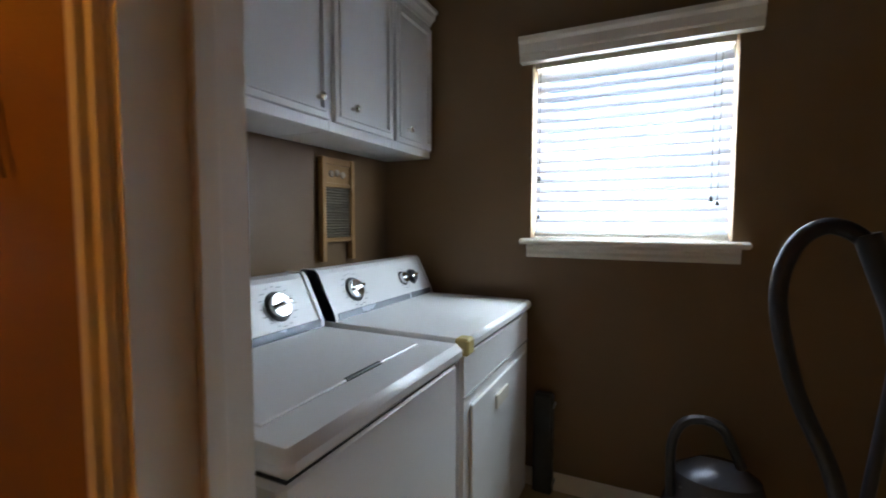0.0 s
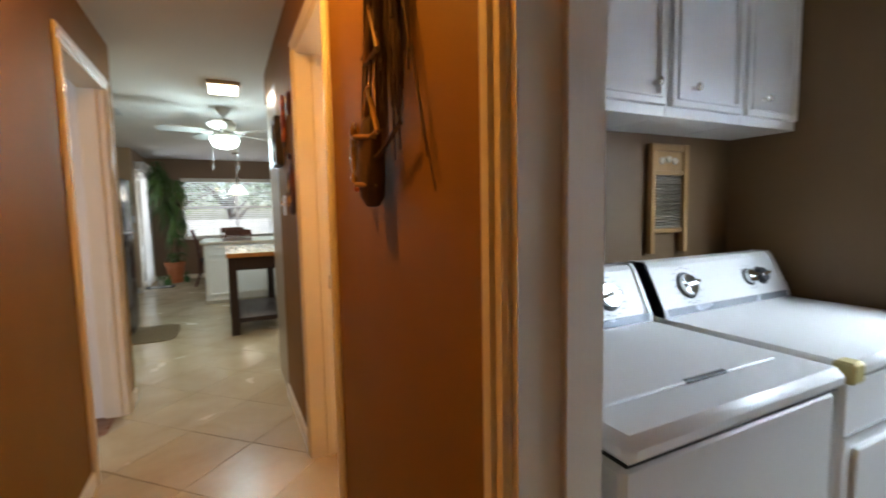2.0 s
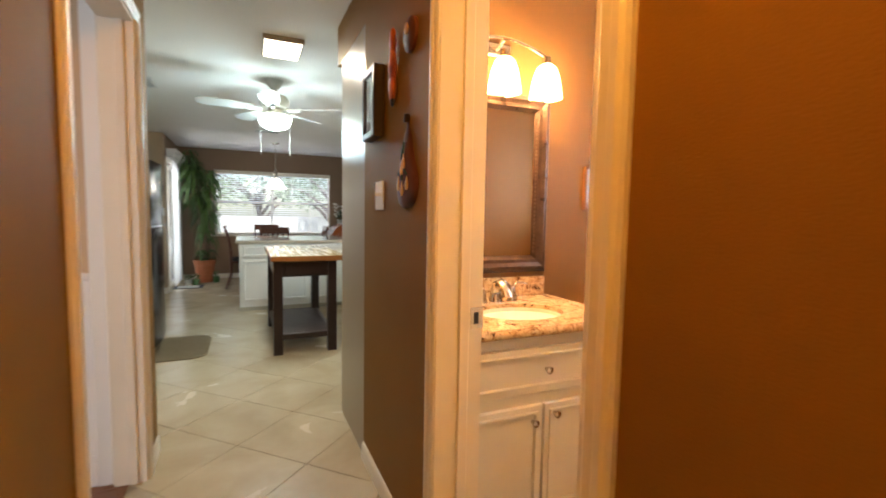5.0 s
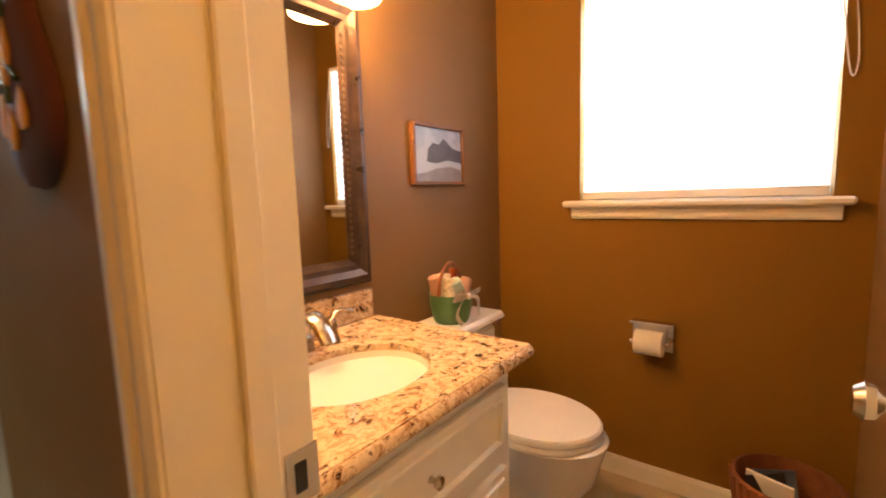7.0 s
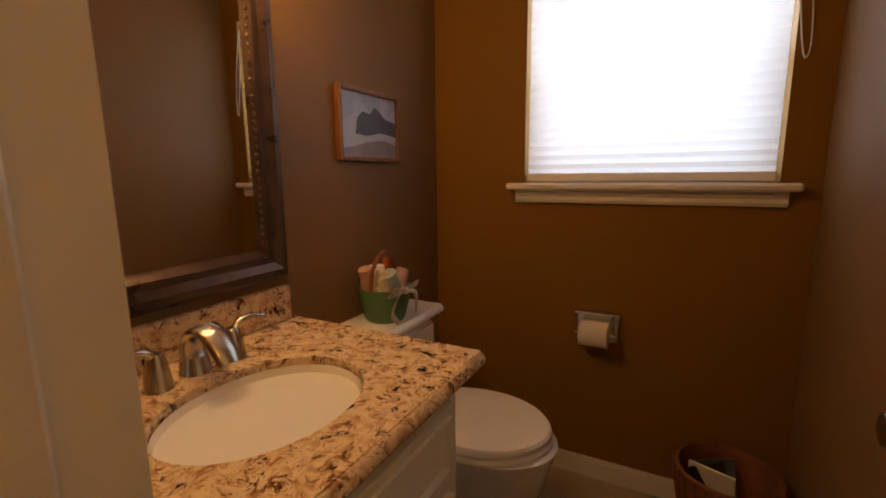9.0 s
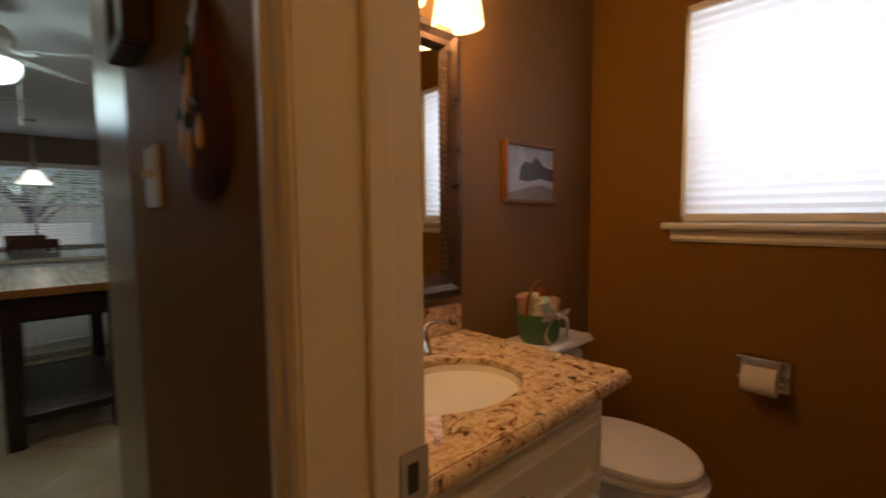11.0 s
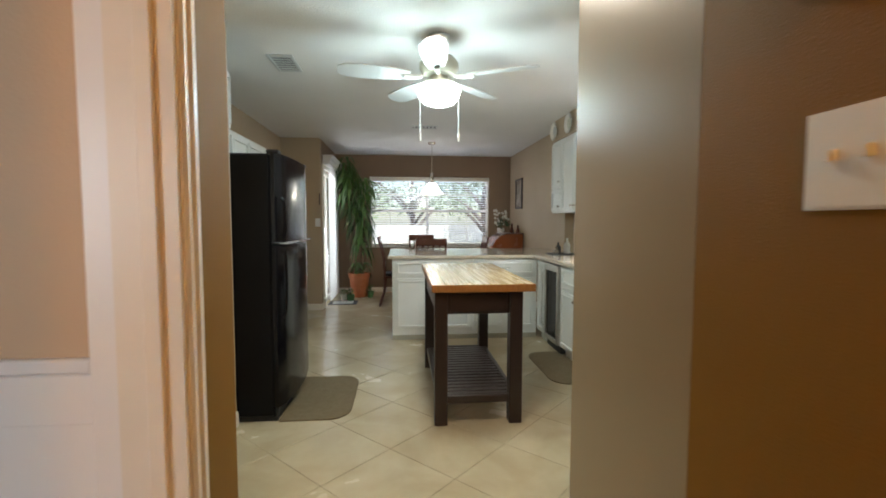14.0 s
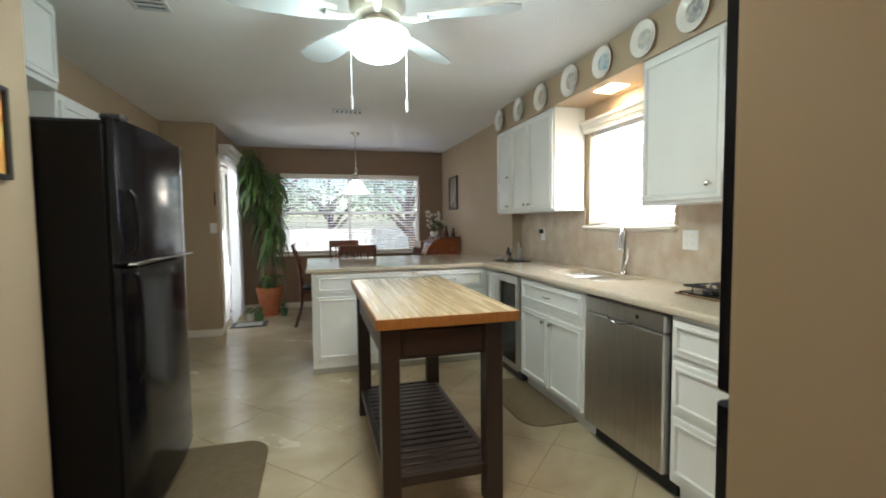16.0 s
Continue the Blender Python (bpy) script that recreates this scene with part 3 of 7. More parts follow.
# patio door
pd = tagged(new("door_patio"), kind="structure")
pd.location = (-1.44, 9.7, 0)
bm = B()
for a, b in (((-1.48, 9.16, 0), (-1.42, 9.22, 2.03)), ((-1.48, 10.19, 0), (-1.42, 10.25, 2.03)), ((-1.48, 9.22, 1.97), (-1.42, 10.19, 2.03)),
             ((-1.48, 9.22, 0), (-1.42, 10.19, 0.06)), ((-1.475, 9.68, 0.06), (-1.425, 9.73, 1.97))):
    rb(bm, a, b, 0.003)
part("door_frame", bm, TRIM, pd)
for ya, yb in ((9.22, 9.68), (9.73, 10.19)):
    bm = B()
    plainbox(bm, (-1.452, ya, 0.06), (-1.448, yb, 1.97))
    part("pane", bm, GLASS, pd).visible_shadow = False
casing("door_casing_patio", "y", -1.38, 1, 9.16, 10.25, 2.03, TRIM, 0.07)
valance("patio_valance", lambda o, t, u: Vector((-1.361 + o * 1.9, 9.06 + t, 2.09 + u)), 1.3, 0.13, CURTAIN, "pale fabric-covered valance box above the patio door", (-1.36, 9.7, 2.1))
vb = thing("vertical_blind", (-1.32, 9.8, 0.03), "white vertical blind hanging in front of the patio door", "window blind")
for i in range(13):
    bm = B()
    y = 9.42 + i * 0.072
    c = [(-1.335, y), (-1.322 + 0.006 * (i % 2), y + 0.04), (-1.335, y + 0.082)]
    vs = [(bm.verts.new((px, py, 0.04)), bm.verts.new((px, py, 2.1))) for px, py in c]
    for a, b in zip(vs, vs[1:]):
        bm.faces.new((a[0], b[0], b[1], a[1]))
    part("vane", bm, CURTAIN, vb)

# outdoors
setting("ground", [((-60, -60, -0.5), (60, 60, -0.45))], mat("lawn_ground", (0.16, 0.17, 0.08), 0.95, second=(0.3, 0.27, 0.2), scale=0.4, bump=0.5))
setting("pavement", [((-30, 12.5, -0.449), (30, 19, -0.42)), ((-14, 9.6, -0.449), (-1.8, 12.499, -0.42)), ((-8, -5, -0.449), (-3.9, 9.59, -0.42))],
        mat("pale_concrete", (0.76, 0.75, 0.73), 0.9, second=(0.62, 0.61, 0.59), scale=1.5, bump=0.4))
# Unseen slab with eaves, added to block the sun from the rooms and blinds.
setting("roof", [((-4.2, -2.6, 2.57), (2.9, 11.3, 2.8))], mat("roof_slab_dark", (0.1, 0.09, 0.08), 0.9))
fence = thing("board_fence", (0, 19.5, -0.45), "pale weathered vertical board fence across the yard", "fence")
FENCEM = mat("pale_fence_boards", (0.74, 0.74, 0.73), 0.85, second=(0.6, 0.6, 0.6), scale=5, stretch=(8, 8, 0.5))
for i in range(70):
    bm = B()
    rb(bm, (-7 + i * 0.2, 19.5, -0.45), (-6.815 + i * 0.2, 19.52, 1.12 + 0.01 * math.sin(i * 2.3)), 0.003)
    part("board", bm, FENCEM, fence)
for zz in (-0.1, 0.8):
    bm = B()
    rb(bm, (-7, 19.521, zz), (7, 19.56, zz + 0.09), 0.003)
    part("rail", bm, FENCEM, fence)


def leaf_cloud(bm, centre, size, count, leaf, rng, droop=0.3):
    for _ in range(count):
        while True:
            p = Vector([rng.uniform(-1, 1) for _ in range(3)])
            if 0.35 < p.length < 1:
                break
        p = Vector(centre) + Vector([p[k] * size[k] for k in range(3)])
        a = Vector([rng.uniform(-1, 1), rng.uniform(-1, 1), rng.uniform(-1, 0.4) - droop]).normalized()
        u, v = frame_of(a)
        ln, w = leaf * rng.uniform(0.7, 1.4), leaf * rng.uniform(0.22, 0.4)
        q = [bm.verts.new(c) for c in (p, p + a * ln * 0.5 + u * w, p + a * ln + v * w * 0.3, p + a * ln * 0.5 - u * w)]
        bm.faces.new(q)


rng = random.Random(7)


def tree(at, height, crown, seed):
    r = random.Random(seed)
    t = thing("yard_tree", at, "leafy green yard tree with a grey-brown forked trunk", "tree", "yard trees")
    x, y, z = at
    bm = B()
    tube(bm, curve_pts([(x, y, z), (x + 0.1, y, z + height * 0.25), (x - 0.05, y, z + height * 0.5), (x + 0.1, y, z + height * 0.8)]), 0.17, 10, 0.05)
    for k in range(7):
        a = r.uniform(0, 6.28)
        h0 = z + height * r.uniform(0.22, 0.6)
        tube(bm, curve_pts([(x, y, h0), (x + math.cos(a) * crown * 0.4, y + math.sin(a) * crown * 0.4, h0 + crown * 0.35), (x + math.cos(a) * crown * 0.9, y + math.sin(a) * crown * 0.9, h0 + crown * 0.6)], 4), 0.08, 7, 0.015)
    part("trunk", bm, BARK, t, smooth=True)
    bm = B()
    for k in range(13):
        a, d = r.uniform(0, 6.28), r.uniform(0.2, 1.0) * crown
        leaf_cloud(bm, (x + math.cos(a) * d, y + math.sin(a) * d, z + height * r.uniform(0.5, 1.0)), (crown * 0.42,) * 2 + (crown * 0.32,), 130, 0.16, r)
    part("crown", bm, YLEAF, t)
    return t


for i, (x, y, h, c) in enumerate(((-1.9, 16.3, 4.4, 1.7), (2.6, 17.6, 4.4, 1.8), (4.4, 17.5, 4.8, 2.2), (-4.6, 17.0, 4.6, 2.1), (0.2, 21.5, 5.0, 2.3), (-6.5, 13, 4, 1.8))):
    tree((x, y, -0.45), h, c, 40 + i)


# ---- cabinets ----
def panel_front(bm, spot, w, h, t=0.018, rail=0.035):
    """A door or drawer front with a raised edge moulding; spot(out, along, up)."""
    rail = min(rail, w * 0.3, h * 0.3)
    e = rail * 0.4
    loops = []
    for ins, out in ((0, 0), (0, t - 0.002), (0.002, t), (rail - e, t), (rail - e * 0.8, t + 0.006), (rail - e * 0.2, t + 0.006), (rail, t * 0.55)):
        loops.append([bm.verts.new(spot(out, a, u)) for a, u in ((ins, ins), (w - ins, ins), (w - ins, h - ins), (ins, h - ins))])
    for a, b in zip(loops, loops[1:]):
        for i in range(4):
            bm.faces.new((a[i], a[(i + 1) % 4], b[(i + 1) % 4], b[i]))
    bm.faces.new(loops[0][::-1])
    bm.faces.new(loops[-1])
    return bm


def knob(parent, c, axis, material=NICKEL, r=0.015):
    bm = B()
    lathe(bm, [(0, 0), (r * 0.55, 0), (r * 0.4, 0.008), (r * 0.45, 0.014), (r, 0.02), (r * 0.95, 0.027), (r * 0.5, 0.031), (0, 0.032)], c, axis, 14)
    return part("knob", bm, material, parent, smooth=True)


def pull(parent, c, along, out, length=0.09):
    c, al, o = Vector(c), Vector(along), Vector(out)
    bm = B()
    tube(bm, curve_pts([c - al * length / 2, c - al * length / 2.4 + o * 0.018, c + o * 0.026, c + al * length / 2.4 + o * 0.018, c + al * length / 2], 4), 0.0045, 8)
    return part("handle", bm, NICKEL, parent, smooth=True)


def cabinet(name, box, face, fronts, label, material=CABW, group="", toe=0.1, category="cabinet"):
    """box: two corners. face: '-x', '+x', '-y'. fronts: (name, a0, a1, z0, z1, (knob or pull places along, up))."""
    (x0, y0, z0), (x1, y1, z1) = box
    t = thing(name, ((x0 + x1) / 2, (y0 + y1) / 2, z0), label, category, group)
    bm = B()
    if toe:
        if face == "-x":
            rb(bm, (x0, y0, z0 + toe), (x1, y1, z1), 0.002)
            plainbox(bm, (x0 + 0.06, y0 + 0.001, z0), (x1, y1 - 0.001, z0 + toe - 0.0005))
        else:
            rb(bm, (x0, y0, z0 + toe), (x1, y1, z1), 0.002)
            plainbox(bm, (x0 + 0.001, y0 + 0.06, z0), (x1 - 0.001, y1, z0 + toe - 0.0005))
    else:
        rb(bm, (x0, y0, z0), (x1, y1, z1), 0.002)
    part("body", bm, material, t)
    for nm, a0, a1, u0, u1, kn in fronts:
        bm = B()
        if face == "-x":
            panel_front(bm, lambda o, a, u: Vector((x0 - 0.001 - o, a0 + a, u0 + u)), a1 - a0, u1 - u0)
        elif face == "+x":
            panel_front(bm, lambda o, a, u: Vector((x1 + 0.001 + o, a0 + a, u0 + u)), a1 - a0, u1 - u0)
        else:
            panel_front(bm, lambda o, a, u: Vector((a0 + a, y0 - 0.001 - o, u0 + u)), a1 - a0, u1 - u0)
        d = part(nm, bm, material, t)
        for kind, ka, ku in kn:
            if face == "-x":
                c, ax, al = (x0 - 0.019, ka, ku), (-1, 0, 0), (0, 1, 0)
            elif face == "+x":
                c, ax, al = (x1 + 0.019, ka, ku), (1, 0, 0), (0, 1, 0)
            else:
                c, ax, al = (ka, y0 - 0.019, ku), (0, -1, 0), (1, 0, 0)
            if kind == "k":
                knob(d, c, ax)
            else:
                pull(d, c, al, ax)
    return t


# kitchen base run along the east wall
cabinet("base_cabinet", ((1.235, 4.52, 0), (1.842, 4.945, 0.868)), "-x",
        [("drawer", 4.55, 4.925, 0.69, 0.845, []), ("drawer", 4.55, 4.925, 0.44, 0.66, []), ("drawer", 4.55, 4.925, 0.14, 0.41, [])],
        "white painted three-drawer base cabinet beside the dishwasher", group="kitchen base cabinets")
cabinet("base_cabinet", ((1.235, 3.87, 0), (1.842, 4.515, 0.868)), "-x",
        [("drawer", 3.9, 4.49, 0.69, 0.845, [("p", 4.2, 0.77)]), ("door", 3.9, 4.19, 0.14, 0.66, [("k", 4.15, 0.6)]), ("door", 4.2, 4.49, 0.14, 0.66, [("k", 4.24, 0.6)])],
        "white painted base cabinet under the gas cooktop", group="kitchen base cabinets")
cabinet("base_cabinet", ((1.235, 5.60, 0), (1.842, 6.485, 0.868)), "-x",
        [("drawer", 5.63, 6.43, 0.69, 0.845, [("p", 6.04, 0.765)]), ("door", 5.63, 6.02, 0.13, 0.635, [("k", 5.98, 0.59)]), ("door", 6.04, 6.43, 0.13, 0.635, [("k", 6.08, 0.59)])],
        "white painted sink base cabinet with scalloped trim between drawer and doors", group="kitchen base cabinets")
bm = B()
for i in range(20):
    lathe(bm, [(0, 0), (0.02, 0), (0.02, 0.006), (0, 0.008)], (1.234, 5.64 + i * 0.0405, 0.668), (-1, 0, 0), 10)
rb(bm, (1.228, 5.62, 0.668), (1.2345, 6.44, 0.685), 0.001)
part("scalloped_trim", bm, CABW, bpy.data.objects["base_cabinet.002"])
cabinet("base_cabinet", ((1.235, 6.89, 0), (1.842, 7.205, 0.868)), "-x", [("door", 6.91, 7.12, 0.13, 0.84, [])],
        "white painted narrow corner base cabinet beside the wine cooler", group="kitchen base cabinets")

dw = thing("dishwasher", (1.5, 5.27, 0), "stainless steel dishwasher with a pocket handle under the counter", "dishwasher")
bm = B()
rb(bm, (1.25, 4.955, 0.1), (1.83, 5.585, 0.86), 0.003)
part("body", bm, BLACKM, dw)
bm = B()
rb(bm, (1.205, 4.962, 0.115), (1.249, 5.578, 0.765), 0.006)
part("door", bm, STEEL, dw)
bm = B()
rb(bm, (1.208, 4.962, 0.77), (1.249, 5.578, 0.855), 0.006)
part("control_panel", bm, STEEL, dw)
bm = B()
tube(bm, curve_pts([(1.204, 5.17, 0.775), (1.192, 5.22, 0.762), (1.188, 5.27, 0.758), (1.192, 5.32, 0.762), (1.204, 5.37, 0.775)]), 0.007, 8)
part("handle", bm, CHROME, dw, smooth=True)
bm = B()
lathe(bm, [(0, 0), (0.011, 0), (0.011, 0.003), (0, 0.004)], (1.2075, 5.14, 0.815), (-1, 0, 0), 14)
part("button", bm, BLACKM, dw)
bm = B()
plainbox(bm, (1.29, 4.96, 0.002), (1.8, 5.58, 0.099))
part("toe_kick", bm, BLACKM, dw)

wc = thing("wine_cooler", (1.5, 6.69, 0), "narrow black and steel undercounter wine cooler", "wine cooler")
bm = B()
rb(bm, (1.25, 6.495, 0.02), (1.83, 6.882, 0.862), 0.003)
part("body", bm, BLACKM, wc)
bm = B()
for a, b in (((1.21, 6.5, 0.1), (1.249, 6.535, 0.855)), ((1.21, 6.842, 0.1), (1.249, 6.878, 0.855)), ((1.21, 6.535, 0.1), (1.249, 6.842, 0.14)), ((1.21, 6.535, 0.79), (1.249, 6.842, 0.855))):
    rb(bm, a, b, 0.003)
d = part("door", bm, STEEL, wc)
bm = B()
plainbox(bm, (1.226, 6.535, 0.14), (1.232, 6.842, 0.79))
part("dark_glass", bm, BLACKP, d)
bm = B()
tube(bm, [(1.208, 6.86, 0.22), (1.18, 6.86, 0.24), (1.18, 6.86, 0.76), (1.208, 6.86, 0.78)], 0.006, 8)
part("handle", bm, STEEL, d, smooth=True)

# peninsula
pen = []
for xa, xb in ((-0.34, 0.53), (0.535, 1.234)):
    pen.append(cabinet("base_cabinet", ((xa, 7.225, 0), (xb, 7.85, 0.868)), "-y",
               [("drawer", xa + 0.035, xb - 0.035, 0.69, 0.845, [("p", (xa + xb) / 2, 0.768)]),
                ("door", xa + 0.035, (xa + xb) / 2 - 0.008, 0.12, 0.66, []), ("door", (xa + xb) / 2 + 0.008, xb - 0.035, 0.12, 0.66, [])],
               "white painted peninsula base cabinet with a drawer over two doors", group="kitchen base cabinets", toe=0))
bm = B()
rb(bm, (-0.346, 7.212, 0.0), (1.234, 7.2245, 0.05), 0.003)
part("peninsula_base_trim", bm, mat("greyed_trim", (0.36, 0.34, 0.27), 0.6), None, kind="structure")

ct = thing("granite_counter", (1.5, 6.0, 0.87), "polished beige speckled granite kitchen counter in an L shape", "counter")
for a, b in (((1.20, 3.87, 0.87), (1.842, 4.30, 0.906)), ((1.20, 4.30, 0.87), (1.842, 5.72, 0.906)), ((1.20, 5.72, 0.87), (1.40, 6.44, 0.906)),
             ((1.76, 5.72, 0.87), (1.842, 6.44, 0.906)), ((1.20, 6.44, 0.87), (1.842, 7.19, 0.906))):
    bm = B()
    plainbox(bm, a, b)
    part("counter_slab", bm, GRAN_K, ct)
bm = B()
rb(bm, (-0.385, 7.19, 0.87), (1.842, 7.74, 0.906), 0.006)
part("peninsula_slab", bm, GRAN_K, ct)
bm = B()
rb(bm, (-0.385, 7.7401, 0.87), (1.735, 8.44, 0.906), 0.001)
part("peninsula_slab", bm, GRAN_K, ct)
bm = B()
extrude_profile(bm, [(0, 0), (0, 0.036), (0.006, 0.036), (0.012, 0.028), (0.013, 0.018), (0.012, 0.008), (0.006, 0)], lambda o, t, u: Vector((1.2 - o, 3.87 + t, 0.87 + u)), 3.325)
part("rounded_edge", bm, GRAN_K, ct)

sk = thing("kitchen_sink", (1.58, 6.08, 0.72), "stainless steel double-bowl undermount kitchen sink", "sink")
for ya, yb in ((5.725, 6.07), (6.09, 6.435)):
    bm = B()
    for a, b in (((1.402, ya, 0.72), (1.758, yb, 0.725)), ((1.402, ya, 0.725), (1.408, yb, 0.875)), ((1.752, ya, 0.725), (1.758, yb, 0.875)),
                 ((1.408, ya, 0.725), (1.752, ya + 0.006, 0.875)), ((1.408, yb - 0.006, 0.725), (1.752, yb, 0.875))):
        plainbox(bm, a, b)
    part("bowl", bm, STEEL, sk)
bm = B()
rb(bm, (1.405, 6.071, 0.74), (1.755, 6.089, 0.895), 0.004)
part("divider", bm, STEEL, sk)

fa = thing("kitchen_faucet", (1.80, 6.05, 0.906), "tall chrome kitchen faucet with a pull-down spout", "faucet")
bm = B()
lathe(bm, [(0, 0), (0.03, 0), (0.03, 0.01), (0.018, 0.02), (0.016, 0.1), (0, 0.1)], (1.80, 6.0, 0.906), n=16)
tube(bm, curve_pts([(1.80, 6.0, 1.0), (1.80, 6.0, 1.16), (1.785, 5.985, 1.22), (1.74, 5.945, 1.24), (1.70, 5.91, 1.21), (1.69, 5.90, 1.15)]), 0.011, 12)
part("spout", bm, CHROME, fa, smooth=True)
bm = B()
tube(bm, [(1.69, 5.90, 1.16), (1.688, 5.898, 1.09)], 0.014, 12, 0.018)
part("spray_head", bm, CHROME, fa, smooth=True)
bm = B()
tube(bm, curve_pts([(1.80, 5.985, 0.98), (1.79, 5.95, 1.03), (1.78, 5.93, 1.10)]), 0.009, 8, 0.006)
part("handle", bm, CHROME, fa, smooth=True)

ck = thing("gas_cooktop", (1.64, 4.8, 0.907), "black gas cooktop with cast iron grates and a copper-toned rim", "cooktop")
bm = B()
rb(bm, (1.47, 4.42, 0.907), (1.815, 5.19, 0.918), 0.004)
part("rim", bm, mat("copper_rim", (0.45, 0.3, 0.18), 0.25, 1.0), ck)
bm = B()
rb(bm, (1.485, 4.435, 0.9185), (1.80, 5.175, 0.924), 0.002)
part("plate", bm, BLACKP, ck)
for cx in (1.56, 1.725):
    for cy in (4.56, 4.805, 5.05):
        bm = B()
        lathe(bm, [(0, 0.924), (0.04, 0.924), (0.04, 0.938), (0.025, 0.942), (0, 0.942)], (cx, cy, 0), n=14)
        part("burner", bm, BLACKM, ck)
        bm = B()
        for k in range(4):
            a = k * math.pi / 2 + 0.78
            p0 = Vector((cx, cy, 0.957)) + Vector((math.cos(a), math.sin(a), 0)) * 0.02
            p1 = Vector((cx, cy, 0.957)) + Vector((math.cos(a), math.sin(a), 0)) * 0.08
            tube(bm, [p0, p1, p1 + Vector((0, 0, -0.032))], 0.005, 6)
        for sgn in (-1, 1):
            tube(bm, [(cx - 0.075, cy + sgn * 0.09, 0.957), (cx + 0.075, cy + sgn * 0.09, 0.957)], 0.005, 6)
            tube(bm, [(cx + sgn * 0.075, cy - 0.09, 0.957), (cx + sgn * 0.075, cy + 0.09, 0.957)], 0.005, 6)
        part("grate", bm, BLACKM, ck)

# wall cabinets
cabinet("wall_cabinet", ((1.565, 6.56, 1.37), (1.842, 7.715, 2.198)), "-x",
        [("door", 6.575, 6.985, 1.39, 2.17, [("k", 6.95, 1.44)]), ("door", 7.0, 7.35, 1.39, 2.17, [("k", 7.04, 1.44)]), ("door", 7.365, 7.70, 1.39, 1.63, [("k", 7.41, 1.44)]),
         ("door", 7.365, 7.70, 1.645, 2.17, [("k", 7.41, 1.72)])],
        "white painted wall cabinet with recessed doors and nickel knobs", group="kitchen wall cabinets", toe=0)
cabinet("wall_cabinet", ((1.565, 4.965, 1.37), (1.842, 5.55, 2.198)), "-x", [("door", 5.0, 5.53, 1.39, 2.17, [("k", 5.06, 1.46)])],
        "white painted wall cabinet with one wide door and a nickel knob", group="kitchen wall cabinets", toe=0)
mw = thing("range_hood", (1.7, 4.5, 1.5), "white over-the-range microwave hood with dark glass and vents", "range hood")
bm = B()
rb(bm, (1.50, 4.20, 1.50), (1.842, 4.96, 1.93), 0.006)
part("body", bm, WHITE, mw)
bm = B()
rb(bm, (1.485, 4.42, 1.54), (1.4995, 4.93, 1.90), 0.006)
part("door", bm, BLACKP, mw)
bm = B()
tube(bm, [(1.483, 4.90, 1.57), (1.46, 4.90, 1.59), (1.46, 4.90, 1.85), (1.483, 4.90, 1.87)], 0.008, 8)
part("handle", bm, WHITE, mw, smooth=True)
cabinet("wall_cabinet", ((1.565, 4.20, 1.935), (1.842, 4.96, 2.198)), "-x", [("door", 4.22, 4.57, 1.95, 2.18, [("k", 4.53, 1.98)]), ("door", 4.59, 4.94, 1.95, 2.18, [("k", 4.63, 1.98)])],
        "short white painted wall cabinet above the range hood", group="kitchen wall cabinets", toe=0)

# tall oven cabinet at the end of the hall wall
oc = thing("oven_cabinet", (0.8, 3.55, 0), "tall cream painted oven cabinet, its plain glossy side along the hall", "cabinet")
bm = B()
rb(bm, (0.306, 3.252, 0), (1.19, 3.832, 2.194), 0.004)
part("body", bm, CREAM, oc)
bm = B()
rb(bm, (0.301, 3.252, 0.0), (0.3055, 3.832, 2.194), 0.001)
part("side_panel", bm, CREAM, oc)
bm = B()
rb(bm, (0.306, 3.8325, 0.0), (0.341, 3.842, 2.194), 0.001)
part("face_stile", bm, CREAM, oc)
ov = thing("wall_oven", (0.78, 3.88, 0.5), "black built-in double wall oven with long bar handles", "oven")
for z0, z1 in ((0.30, 0.985), (1.0, 1.66)):
    bm = B()
    rb(bm, (0.343, 3.833, z0), (1.15, 3.90, z1), 0.006)
    d = part("door", bm, BLACKP, ov)
    bm = B()
    tube(bm, [(0.42, 3.90, z1 - 0.1), (0.42, 3.945, z1 - 0.1), (1.08, 3.945, z1 - 0.1), (1.08, 3.90, z1 - 0.1)], 0.01, 8)
    part("handle", bm, STEEL, d, smooth=True)

# plates on the soffit
for i, (y, r) in enumerate(((7.60, 0.105), (7.15, 0.105), (6.73, 0.108), (6.29, 0.112), (5.90, 0.1), (5.52, 0.1), (5.17, 0.1))):
    cols = [(0.3, 0.36, 0.4), (0.35, 0.4, 0.25), (0.45, 0.38, 0.3), (0.4, 0.3, 0.28), (0.15, 0.35, 0.5), (0.4, 0.42, 0.4), (0.22, 0.24, 0.27)]
    names = ["grey-blue", "green wreath", "tan scene", "rose floral", "blue landscape", "pale green", "dark town scene"]
    pl = thing("wall_plate", (1.545, y, 2.32), "round white plate with a %s print on the soffit" % names[i], "decorative plate", "soffit plates")
    bm = B()
    lathe(bm, [(0, 0.002), (r * 0.6, 0.002), (r * 0.68, 0.008), (r, 0.022), (r, 0.026), (r * 0.66, 0.013), (r * 0.6, 0.008), (0, 0.008)], (1.549, y, 2.315), (-1, 0, 0), 28)
    part("dish", bm, PORC, pl, smooth=True)
    bm = B()
    lathe(bm, [(0, 0.0085), (r * 0.55, 0.0085), (r * 0.55, 0.0092), (0, 0.0095)], (1.549, y, 2.315), (-1, 0, 0), 24)
    part("print", bm, mat("plate_print", cols[i], 0.4, second=(0.6, 0.56, 0.48), scale=30, mix=1.0, rvar=0.05), pl)
dl = thing("recessed_downlight", (1.70, 6.03, 2.19), "square recessed downlight lit above the sink window", "ceiling light")
